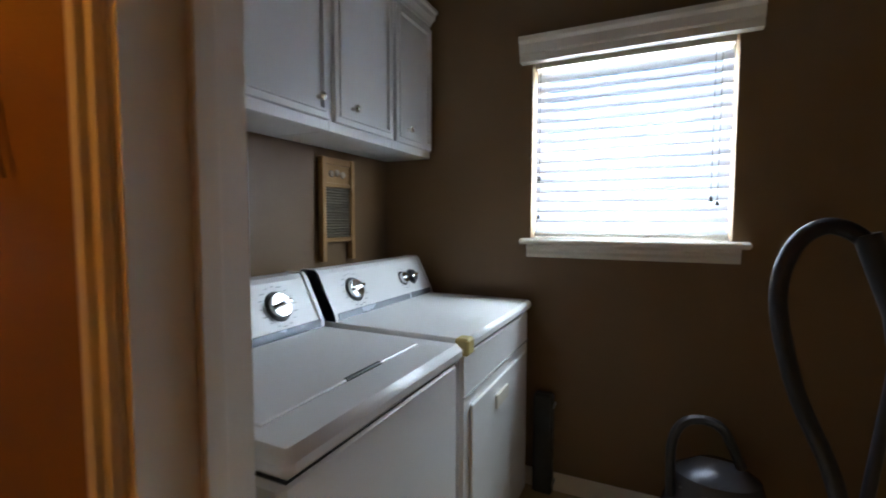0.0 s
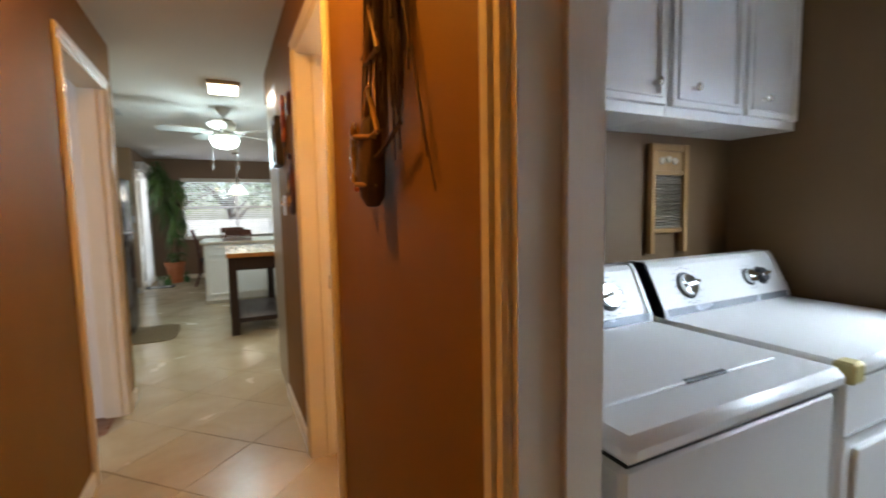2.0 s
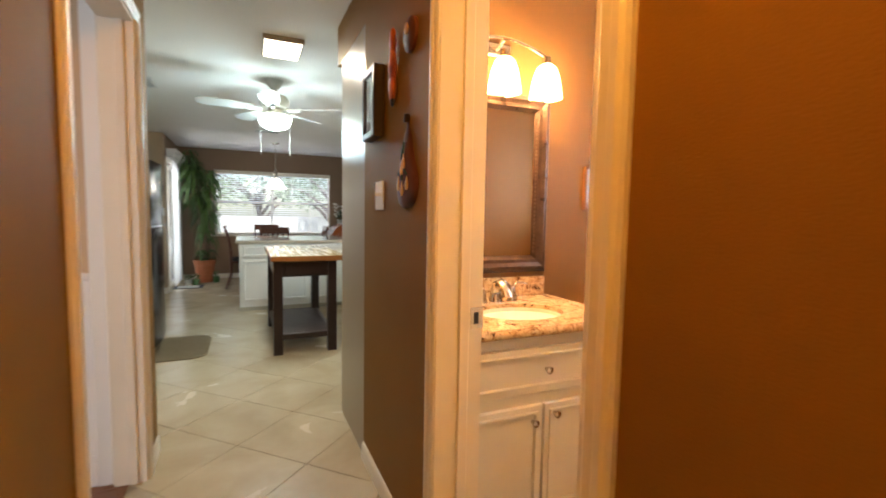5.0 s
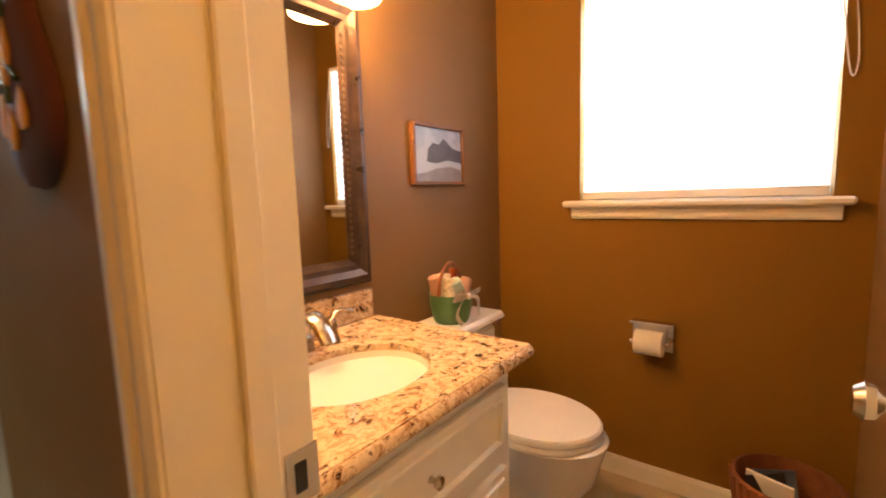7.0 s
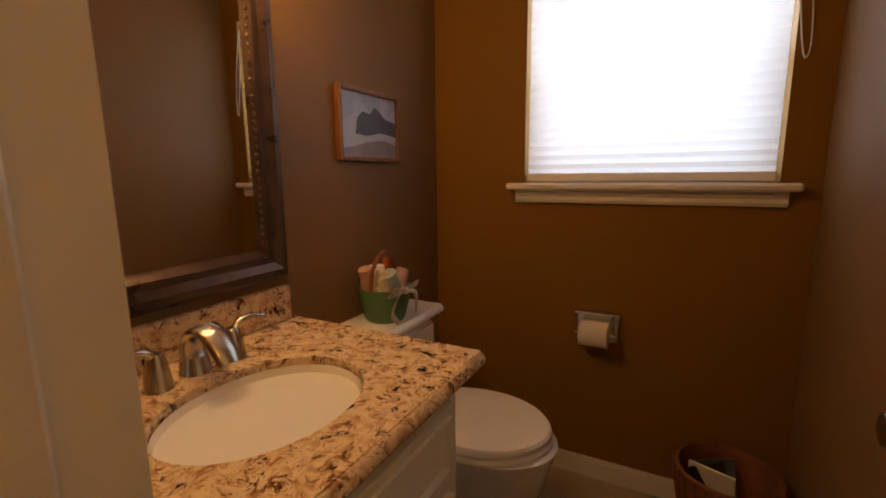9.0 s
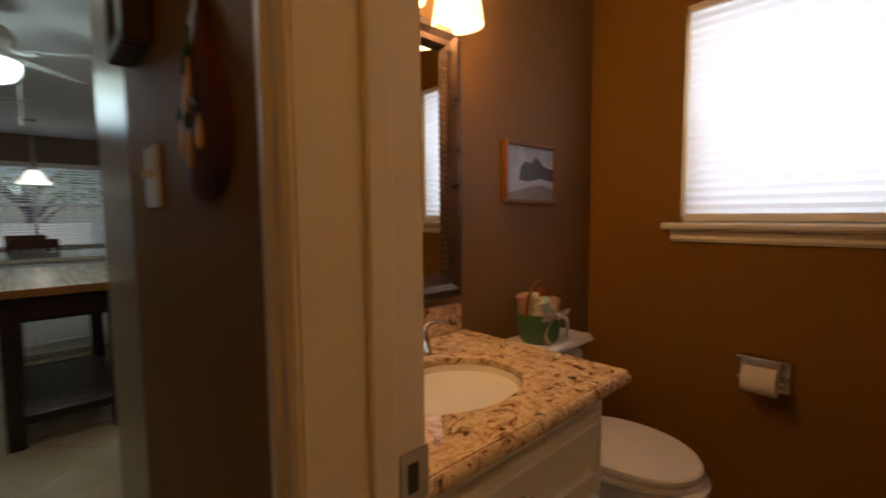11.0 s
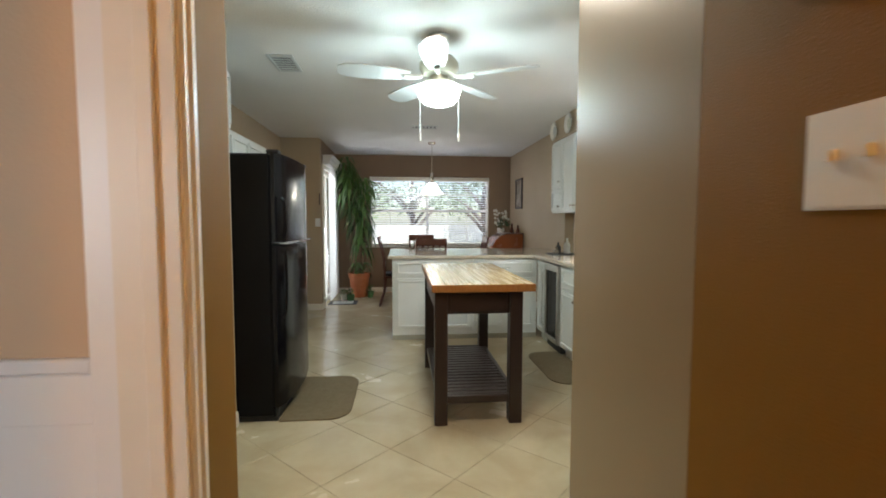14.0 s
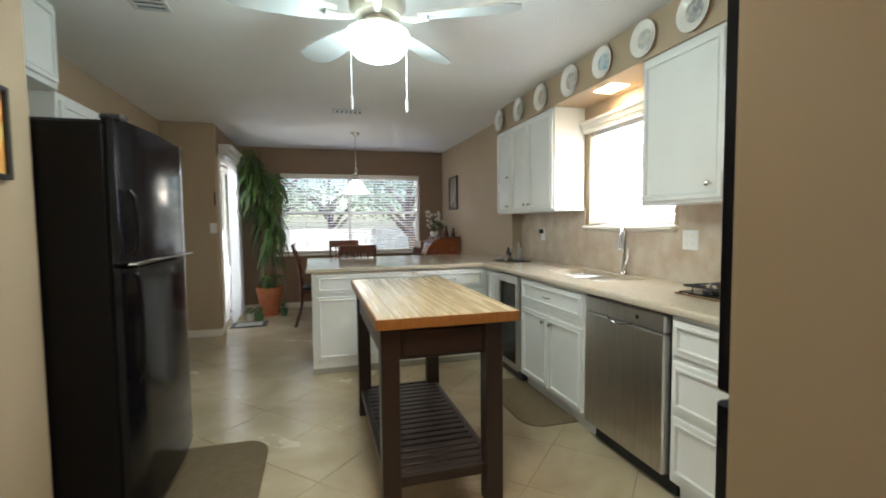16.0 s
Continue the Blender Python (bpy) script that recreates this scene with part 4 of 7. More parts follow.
bm = B()
rb(bm, (1.63, 5.93, 2.192), (1.77, 6.13, 2.1995), 0.002)
part("lens", bm, PANEL_L, dl)


# ---- kitchen island ----
isl = thing("butcher_block_island", (0.26, 5.78, 0), "dark espresso kitchen work table with a thick butcher block top", "kitchen island")
IX0, IX1, IY0, IY1 = -0.055, 0.58, 5.135, 6.50
bm = B()
plainbox(bm, (IX0 + 0.003, IY0 + 0.003, 0.843), (IX1 - 0.003, IY1 - 0.003, 0.88))
top = part("tabletop", bm, BUTCHER, isl)
for k in range(8):
    bm = B()
    w = (IX1 - IX0) / 8
    rb(bm, (IX0 + k * w, IY0 + 0.001, 0.8805), (IX0 + (k + 1) * w - 0.0003, IY1, 0.888), 0.0012)
    part("stave", bm, BUTCHER, top)
bm = B()
rb(bm, (IX0 - 0.002, IY0 - 0.003, 0.841), (IX1 + 0.002, IY0 + 0.0005, 0.887), 0.002)
rb(bm, (IX0 - 0.006, IY0 - 0.003, 0.841), (IX0 - 0.0005, IY1, 0.887), 0.002)
part("end_grain_edge", bm, BUTCHERD, isl)
LX, LY, LW = (-0.04, 0.43), (5.16, 6.27), 0.08
for lx in LX:
    for ly in LY:
        bm = B()
        rb(bm, (lx, ly, 0), (lx + LW, ly + LW, 0.8415), 0.004)
        part("leg", bm, ESPRESSO, isl)
for nm, a, b in (("apron", (LX[0] + LW, 5.175, 0.70), (LX[1], 5.20, 0.8415)), ("apron", (LX[0] + LW, 6.31, 0.70), (LX[1], 6.335, 0.8415)), ("apron", (-0.028, 5.24, 0.70), (-0.003, 6.27, 0.8415)),
                 ("apron", (0.473, 5.24, 0.70), (0.498, 6.27, 0.8415)), ("shelf_rail", (-0.025, 5.24, 0.13), (0.005, 6.27, 0.18)), ("shelf_rail", (0.465, 5.24, 0.13), (0.495, 6.27, 0.18)),
                 ("shelf_rail", (LX[0] + LW, 5.185, 0.13), (LX[1], 5.21, 0.18)), ("shelf_rail", (LX[0] + LW, 6.30, 0.13), (LX[1], 6.325, 0.18))):
    bm = B()
    rb(bm, a, b, 0.003)
    part(nm, bm, ESPRESSO, isl)
bm = B()
rb(bm, (0.06, 5.161, 0.715), (0.41, 5.1745, 0.825), 0.004)
part("drawer", bm, ESPRESSO, isl)
for k in range(18):
    bm = B()
    y = 5.215 + k * 0.06
    rb(bm, (0.006, y, 0.16), (0.464, y + 0.047, 0.179), 0.003)
    part("slat", bm, ESPRESSO, isl)

# ---- refrigerator ----
fr = thing("refrigerator", (-1.3, 5.74, 0), "glossy black top-freezer refrigerator standing in an alcove", "refrigerator")
bm = B()
rb(bm, (-1.70, 5.315, 0.03), (-1.045, 6.145, 1.685), 0.012)
part("body", bm, FRIDGE, fr)
for z0, z1, nm in ((0.09, 1.125, "door"), (1.14, 1.70, "freezer_door")):
    bm = B()
    prof = []
    for i in range(13):
        s = i / 12
        bulge = 0.035 * (1 - (2 * s - 1) ** 2) + 0.045
        if i in (0, 12):
            bulge -= 0.02
        prof.append((bulge, 5.318 + s * 0.824))
    pts_lo = [bm.verts.new((-1.043, 5.318, z0)), *[bm.verts.new((-1.043 + o, y, z0)) for o, y in prof], bm.verts.new((-1.043, 6.142, z0))]
    pts_hi = [bm.verts.new((v.co.x, v.co.y, z1 - (0.012 if 0 < k < 14 else 0))) for k, v in enumerate(pts_lo)]
    k = len(pts_lo)
    for i in range(k):
        bm.faces.new((pts_lo[i], pts_lo[(i + 1) % k], pts_hi[(i + 1) % k], pts_hi[i]))
    bm.faces.new(pts_lo[::-1])
    bm.faces.new(pts_hi)
    d = part(nm, bm, BLACKP, fr, smooth=True)
    bm = B()
    if nm == "door":
        tube(bm, curve_pts([(-0.985, 5.345, 1.09), (-0.968, 5.35, 1.07), (-0.962, 5.352, 0.9), (-0.968, 5.35, 0.72), (-0.985, 5.345, 0.66)]), 0.009, 10)
    else:
        tube(bm, curve_pts([(-0.985, 5.345, 1.17), (-0.968, 5.35, 1.19), (-0.962, 5.352, 1.28), (-0.968, 5.35, 1.38), (-0.985, 5.345, 1.42)]), 0.009, 10)
    part("handle", bm, BLACKP, d, smooth=True)
bm = B()
rb(bm, (-1.0, 5.34, 1.124), (-0.963, 6.12, 1.139), 0.004)
part("chrome_strip", bm, CHROME, fr)
for y in (5.36, 6.10):
    bm = B()
    rb(bm, (-1.07, y - 0.03, 1.686), (-0.99, y + 0.03, 1.712), 0.008)
    part("hinge_cover", bm, BLACKM, fr)
bm = B()
plainbox(bm, (-1.65, 5.33, 0.0), (-1.03, 6.13, 0.029))
plainbox(bm, (-1.04, 5.33, 0.03), (-1.02, 6.13, 0.085))
part("kick_grille", bm, BLACKM, fr)
# Made-up cabinet shape that fills an unclear pale area of the alcove.
tc_ = cabinet("pantry_cabinet", ((-1.918, 6.20, 0), (-1.60, 7.5, 2.0)), "+x",
              [("door", 6.22, 6.60, 0.1, 1.96, []), ("door", 6.62, 7.05, 0.1, 1.96, []), ("door", 7.07, 7.48, 0.1, 1.96, [])], "tall white cabinet-shaped stand-in for the pale alcove behind the refrigerator", toe=0)
cabinet("high_cabinet", ((-1.918, 5.31, 2.0), (-1.58, 6.19, 2.434)), "+x", [("door", 5.34, 6.16, 2.03, 2.4, [])], "white painted high cabinet above the refrigerator", toe=0)

# closed pantry door
pdr = tagged(new("door_pantry"), kind="structure")
pdr.location = (-1.29, 4.47, 0)
bm = B()
rb(bm, (-1.315, 4.09, 0.01), (-1.278, 4.846, 2.045), 0.003)
part("door_panel", bm, CABW, pdr)
bm = B()
lathe(bm, [(0, 0), (0.032, 0), (0.032, 0.008), (0.014, 0.012), (0.013, 0.035), (0.028, 0.045), (0.031, 0.06), (0.02, 0.075), (0, 0.077)], (-1.278, 4.795, 0.915), (1, 0, 0), 18)
part("door_knob", bm, NICKEL, pdr, smooth=True)

sg = thing("framed_print", (-1.26, 5.061, 1.59), "small orange and yellow print in a black frame", "picture")
bm = B()
for a, b in (((-1.269, 4.978, 1.437), (-1.245, 4.994, 1.738)), ((-1.269, 5.134, 1.437), (-1.245, 5.150, 1.738)), ((-1.269, 4.994, 1.437), (-1.245, 5.134, 1.453)), ((-1.269, 4.994, 1.722), (-1.245, 5.134, 1.738))):
    rb(bm, a, b, 0.002)
part("frame", bm, BLACKM, sg)
bm = B()
plainbox(bm, (-1.269, 4.994, 1.453), (-1.26, 5.134, 1.722))
part("print", bm, mat("orange_print", (0.72, 0.2, 0.03), 0.5, second=(0.75, 0.6, 0.2), scale=16, mix=1), sg)
for k, z in enumerate((1.69, 1.665, 1.615, 1.595)):
    bm = B()
    plainbox(bm, (-1.26, 5.014, z), (-1.2585, 5.111 - 0.01 * (k % 2), z + 0.009))
    part("lettering", bm, mat("print_ink", (0.5, 0.08, 0.02), 0.6), sg)


# ---- ceiling things ----
def vent(at, w, l, label, bars=5):
    x, y = at
    t = thing("ceiling_vent", (x, y, 2.42), label, "air vent", "ceiling vents")
    bm = B()
    for a, b in (((x - w / 2, y - l / 2, 2.424), (x - w / 2 + 0.02, y + l / 2, 2.4345)), ((x + w / 2 - 0.02, y - l / 2, 2.424), (x + w / 2, y + l / 2, 2.4345)),
                 ((x - w / 2 + 0.02, y - l / 2, 2.424), (x + w / 2 - 0.02, y - l / 2 + 0.02, 2.4345)), ((x - w / 2 + 0.02, y + l / 2 - 0.02, 2.424), (x + w / 2 - 0.02, y + l / 2, 2.4345))):
        rb(bm, a, b, 0.002)
    part("frame", bm, FANW, t)
    bm = B()
    plainbox(bm, (x - w / 2 + 0.02, y - l / 2 + 0.02, 2.432), (x + w / 2 - 0.02, y + l / 2 - 0.02, 2.4345))
    part("backing", bm, BLACKM, t)
    for i in range(bars):
        bm = B()
        if l > w:
            yy = y - l / 2 + 0.03 + i * (l - 0.05) / bars
            plainbox(bm, (x - w / 2 + 0.02, yy, 2.426), (x + w / 2 - 0.02, yy + 0.02, 2.4315))
        else:
            xx = x - w / 2 + 0.03 + i * (w - 0.05) / bars
            plainbox(bm, (xx, y - l / 2 + 0.02, 2.426), (xx + 0.02, y + l / 2 - 0.02, 2.4315))
        part("slat", bm, FANW, t)


vent((-1.09, 5.93), 0.18, 0.34, "white rectangular ceiling air vent near the refrigerator", 6)
vent((0.046, 8.07), 0.32, 0.16, "white rectangular ceiling air vent over the peninsula", 6)

cl = thing("box_ceiling_light", (0.0, 4.43, 2.39), "small square ceiling light box with a lit frosted panel", "ceiling light")
bm = B()
for a, b in (((-0.13, 4.26, 2.40), (-0.115, 4.60, 2.4345)), ((0.115, 4.26, 2.40), (0.13, 4.60, 2.4345)), ((-0.115, 4.26, 2.40), (0.115, 4.275, 2.4345)), ((-0.115, 4.585, 2.40), (0.115, 4.60, 2.4345))):
    rb(bm, a, b, 0.002)
part("frame", bm, mat("grey_metal_trim", (0.3, 0.28, 0.25), 0.4, 0.8), cl)
bm = B()
rb(bm, (-0.114, 4.276, 2.388), (0.114, 4.584, 2.42), 0.006)
part("diffuser", bm, PANEL_L, cl)

fan = thing("ceiling_fan", (0.0, 5.4, 2.0), "white five-blade ceiling fan with a lit glass bowl and pull chains", "ceiling fan")
F = (0.0, 5.36, 0.03)
bm = B()
lathe(bm, [(0, 2.4045), (0.075, 2.4045), (0.07, 2.385), (0.035, 2.33), (0.015, 2.32), (0.013, 2.28), (0, 2.28)], F, n=24)
part("canopy", bm, FANW, fan, smooth=True)
bm = B()
lathe(bm, [(0, 2.285), (0.05, 2.285), (0.10, 2.27), (0.125, 2.235), (0.125, 2.20), (0.10, 2.165), (0.06, 2.155), (0.06, 2.13), (0.10, 2.12), (0.10, 2.095), (0, 2.095)], F, n=28)
part("motor_housing", bm, mat("fan_housing", (0.42, 0.4, 0.34), 0.35, 0.3), fan, smooth=True)
bm = B()
lathe(bm, [(0, 1.972), (0.05, 1.976), (0.10, 1.995), (0.13, 2.03), (0.14, 2.07), (0.135, 2.093), (0.0, 2.093)], F, n=28)
gb = part("glass_bowl", bm, BULB_C, fan, smooth=True)
gb.visible_shadow = False
for k in range(5):
    a = radians(-98 + 72 * k)
    d, sv = Vector((math.cos(a), math.sin(a), 0)), Vector((-math.sin(a), math.cos(a), 0))
    bm = B()
    outline = [(0.19, 0.045), (0.3, 0.066), (0.48, 0.078), (0.58, 0.07), (0.63, 0.035), (0.63, -0.035), (0.58, -0.07), (0.48, -0.078), (0.3, -0.066), (0.19, -0.045)]
    hi = [bm.verts.new(Vector(F) + d * r + sv * w + Vector((0, 0, 2.155 + 0.2 * w))) for r, w in outline]
    lo = [bm.verts.new(Vector(F) + d * r + sv * w + Vector((0, 0, 2.148 + 0.2 * w))) for r, w in outline]
    bm.faces.new(hi)
    bm.faces.new(lo[::-1])
    for i in range(10):
        bm.faces.new((lo[i], lo[(i + 1) % 10], hi[(i + 1) % 10], hi[i]))
    part("blade", bm, FANW, fan)
    bm = B()
    tube(bm, [Vector(F) + d * 0.11 + Vector((0, 0, 2.15)), Vector(F) + d * 0.17 + Vector((0, 0, 2.14)), Vector(F) + d * 0.23 + Vector((0, 0, 2.146))], 0.012, 8, 0.02)
    part("blade_bracket", bm, FANW, fan, smooth=True)
for x, y, z in ((-0.122, 5.33, 1.80), (0.122, 5.33, 1.80)):
    bm = B()
    tube(bm, [(x, y, 2.11), (x, y, z)], 0.0022, 6)
    tube(bm, [(x, y, z + 0.03), (x, y, z - 0.022)], 0.008, 8, 0.006)
    part("pull_chain", bm, FANW, fan)

pn = thing("pendant_lamp", (0.213, 9.16, 1.6), "lit bell-shaped glass pendant lamp on a chain over the dining table", "pendant lamp")
P = (0.213, 9.16, 0)
bm = B()
lathe(bm, [(0, 2.4345), (0.06, 2.4345), (0.055, 2.41), (0, 2.405)], P, n=20)
part("canopy", bm, NICKEL, pn, smooth=True)
bm = B()
tube(bm, [(0.213, 9.16, 2.41), (0.213, 9.16, 1.98)], 0.005, 6)
lathe(bm, [(0, 2.0), (0.02, 1.99), (0.035, 1.93), (0.02, 1.88), (0.04, 1.84), (0, 1.84)], P, n=14)
part("stem", bm, NICKEL, pn, smooth=True)
bm = B()
lathe(bm, [(0.03, 1.845), (0.06, 1.83), (0.09, 1.79), (0.12, 1.73), (0.165, 1.68), (0.16, 1.677), (0.115, 1.722), (0.085, 1.782), (0.055, 1.822), (0.0, 1.838)], P, n=24)
part("shade", bm, BULB_P, pn, smooth=True)


# ---- dining corner ----
def dining_chair(m):
    t = thing("dining_chair", (0, 0, 0), "dark cherry dining chair with a slatted back and dark seat pad", "chair", "dining chairs")
    for x in (-0.2, 0.2):
        bm = B()
        tube(bm, curve_pts([(x, -0.27, 0), (x, -0.2, 0.22), (x, -0.19, 0.45), (x, -0.215, 0.75), (x, -0.29, 1.03)]), 0.019, 8, 0.014)
        part("back_post", bm, CHERRY, t, smooth=True)
        bm = B()
        tube(bm, [(x * 0.98, 0.2, 0), (x * 0.98, 0.2, 0.43)], 0.015, 8, 0.02)
        part("leg", bm, CHERRY, t, smooth=True)
    bm = B()
    rb(bm, (-0.22, -0.21, 0.42), (0.22, 0.225, 0.455), 0.006)
    part("seat_frame", bm, CHERRY, t)
    bm = B()
    rb(bm, (-0.205, -0.185, 0.455), (0.205, 0.21, 0.49), 0.015)
    part("seat_pad", bm, MATD, t)
    for z, y, h in ((0.985, -0.272, 0.05), (0.60, -0.205, 0.04)):
        bm = B()
        rb(bm, (-0.215, y - 0.012, z - h), (0.215, y + 0.012, z + h), 0.006)
        part("back_rail", bm, CHERRY, t)
    for k in range(4):
        x = -0.12 + 0.08 * k
        bm = B()
        tube(bm, [(x, -0.205, 0.63), (x, -0.225, 0.8), (x, -0.265, 0.95)], 0.01, 6)
        part("slat", bm, CHERRY, t)
    t.matrix_basis = m
    return t


ch = dining_chair(pose(-0.30, 9.33, 0, 0, 0, -90))
copy_thing(ch, pose(0.16, 8.80, 0, 0, 0, 0))
copy_thing(ch, pose(0.10, 9.90, 0, 0, 0, 180))
copy_thing(ch, pose(0.80, 9.40, 0, 0, 0, 90))
tb = thing("dining_table", (0.28, 9.35, 0), "dark cherry rectangular dining table", "table")
bm = B()
rb(bm, (-0.38, 8.98, 0.725), (0.86, 9.72, 0.755), 0.008)
part("tabletop", bm, CHERRY, tb)
for x in (-0.3, 0.78):
    for y in (9.06, 9.64):
        bm = B()
        tube(bm, [(x, y, 0), (x, y, 0.725)], 0.025, 8, 0.035)
        part("leg", bm, CHERRY, tb)

dk = thing("roll_top_desk", (1.5, 9.85, 0), "small reddish roll-top desk against the dining wall", "desk")
bm = B()
rb(bm, (1.16, 9.50, 0.70), (1.715, 10.18, 0.75), 0.006)
part("desktop", bm, CHERRY, dk)
bm = B()
prof = [(1.715, 0.752), (1.715, 1.06), (1.44, 1.06), (1.36, 1.04), (1.27, 0.97), (1.21, 0.87), (1.19, 0.752)]
lo, hi = [bm.verts.new((x, 9.52, z)) for x, z in prof], [bm.verts.new((x, 10.16, z)) for x, z in prof]
for i in range(7):
    bm.faces.new((lo[i], lo[(i + 1) % 7], hi[(i + 1) % 7], hi[i]))
bm.faces.new(lo[::-1])
bm.faces.new(hi)
part("roll_top", bm, mat("orange_cherry", (0.3, 0.085, 0.03), 0.25, second=(0.22, 0.06, 0.02), scale=6, stretch=(1, 6, 1)), dk)
bm = B()
rb(bm, (1.41, 9.50, 1.061), (1.72, 10.18, 1.078), 0.004)
part("top_board", bm, CHERRY, dk)
for x in (1.19, 1.67):
    for y in (9.53, 10.13):
        bm = B()
        rb(bm, (x, y, 0), (x + 0.035, y + 0.035, 0.699), 0.003)
        part("leg", bm, CHERRY, dk)

fl = thing("flower_arrangement", (1.46, 10.02, 1.079), "white blossoms in a small pale pot on the roll-top desk", "flowers")
bm = B()
lathe(bm, [(0, 1.079), (0.05, 1.079), (0.065, 1.13), (0.06, 1.155), (0.05, 1.15), (0, 1.15)], (1.46, 10.02, 0), n=16)
part("pot", bm, PORC, fl, smooth=True)
bm, rr = B(), random.Random(3)
for k in range(9):
    e = Vector((1.46 + rr.uniform(-0.13, 0.13), 10.02 + rr.uniform(-0.1, 0.1), 1.079 + rr.uniform(0.18, 0.36)))
    tube(bm, curve_pts([(1.46, 10.02, 1.14), (1.46 + (e.x - 1.46) * 0.4, 10.02, 1.24), e], 3), 0.003, 5)
    leaf_cloud(bm, (e.x, e.y, e.z - 0.08), (0.04, 0.04, 0.05), 8, 0.05, rr)
part("stems", bm, LEAFD, fl)
bm = B()
for k in range(26):
    c = Vector((1.46 + rr.uniform(-0.13, 0.13), 10.02 + rr.uniform(-0.1, 0.1), 1.2 + rr.uniform(0, 0.26)))
    for q in range(5):
        a = q * 1.257
        u = Vector((math.cos(a), -0.3, math.sin(a))) * 0.026
        w = Vector((math.cos(a + 0.7), -0.1, math.sin(a + 0.7))) * 0.02
        w2 = Vector((math.cos(a - 0.7), -0.1, math.sin(a - 0.7))) * 0.02
        bm.faces.new([bm.verts.new(p) for p in (c, c + w, c + u, c + w2)])
part("blossoms", bm, PORC, fl)
for x, y, h, r in ((1.60, 9.82, 0.17, 0.035), (1.56, 9.68, 0.11, 0.03), (1.66, 9.66, 0.14, 0.03)):
    v = thing("figurine", (x, y, 1.079), "small dark glazed ornament on the roll-top desk", "ornament", "desk ornaments")
    bm = B()
    lathe(bm, [(0, 1.079), (r, 1.079), (r * 0.9, 1.079 + h * 0.3), (r * 0.4, 1.079 + h * 0.7), (r * 0.5, 1.079 + h * 0.85), (0, 1.079 + h)], (x, y, 0), n=14)
    part("body", bm, PURPLE, v, smooth=True)

pf = thing("framed_picture", (1.72, 9.84, 1.73), "dark framed narrow picture on the dining wall", "picture")
bm = B()
for a, b in (((1.708, 9.64, 1.48), (1.734, 9.67, 1.98)), ((1.708, 10.01, 1.48), (1.734, 10.04, 1.98)), ((1.708, 9.67, 1.48), (1.734, 10.01, 1.51)), ((1.708, 9.67, 1.95), (1.734, 10.01, 1.98))):
    rb(bm, a, b, 0.003)
part("frame", bm, ESPRESSO, pf)
bm = B()
plainbox(bm, (1.722, 9.67, 1.51), (1.734, 10.01, 1.95))
part("print", bm, mat("brown_print", (0.1, 0.06, 0.045), 0.5, second=(0.4, 0.34, 0.28), scale=9, mix=1), pf)

# big plant
pt = thing("potted_tree", (-0.95, 10.05, 0), "tall leafy corn plant in a terracotta pot beside the patio door", "plant")
bm = B()
lathe(bm, [(0, 0), (0.125, 0), (0.165, 0.32), (0.178, 0.325), (0.185, 0.40), (0.168, 0.40), (0.155, 0.34), (0, 0.34)], (-0.95, 10.05, 0), n=28)
part("pot", bm, TERRA, pt, smooth=True)
bm = B()
lathe(bm, [(0, 0.341), (0.154, 0.341), (0.1, 0.352), (0, 0.358)], (-0.95, 10.05, 0), n=20)
part("soil", bm, BARK, pt)
rr = random.Random(11)
bm, lf = B(), B()


def strap_leaf(bmx, p, a, ln, w, drop):
    d = Vector((math.cos(a), math.sin(a), 0))
    s = Vector((-math.sin(a), math.cos(a), 0))
    prev = None
    for i in range(5):
        t = i / 4
        c = p + d * ln * t * (1 - 0.35 * t) + Vector((0, 0, 0.18 * ln * t - drop * ln * t * t))
        c.y = min(c.y, 10.42)
        c.x = max(c.x, -1.32)
        ww = w * (0.35, 1, 0.95, 0.6, 0.05)[i]
        cur = (bmx.verts.new(c - s * ww), bmx.verts.new(c + Vector((0, 0, -ww * 0.3))), bmx.verts.new(c + s * ww))
        if prev:
            bmx.faces.new((prev[0], prev[1], cur[1], cur[0]))
            bmx.faces.new((prev[1], prev[2], cur[2], cur[1]))
        prev = cur


for k, (dx, dy, ex, top) in enumerate(((-0.05, 0.02, -1.16, 2.22), (0.05, -0.03, -0.86, 1.88), (0.02, 0.05, -0.96, 1.55), (-0.06, -0.05, -1.06, 2.02), (0.06, 0.03, -0.90, 1.22))):
    b0 = Vector((-0.95 + dx, 10.05 + dy, 0.34))
    e = Vector((ex, 10.02 + dy * 1.5, top))
    pts_ = curve_pts([b0, b0.lerp(e, 0.4) + Vector((0.03, -0.02, 0)), e], 5)
    tube(bm, pts_, 0.016, 7, 0.009)
    heads = [(e, 34)] + [(b0.lerp(e, f), n_) for f, n_ in ((0.55, 4), (0.66, 8), (0.76, 11), (0.86, 13), (0.94, 13))]
    for c, num in heads:
        for _ in range(num):
            strap_leaf(lf, c + Vector((0, 0, rr.uniform(-0.12, 0.12))), rr.uniform(0, 6.28), rr.uniform(0.22, 0.44), rr.uniform(0.016, 0.027), rr.uniform(0.5, 1.3))
for _ in range(46):
    strap_leaf(lf, Vector((-0.95 + rr.uniform(-0.08, 0.08), 10.03, 0.42 + rr.uniform(0, 0.16))), rr.uniform(0, 6.28), rr.uniform(0.15, 0.28), 0.024, rr.uniform(0.2, 0.8))
part("cane_stem", bm, BARK, pt, smooth=True)
part("leaves", lf, LEAF, pt)
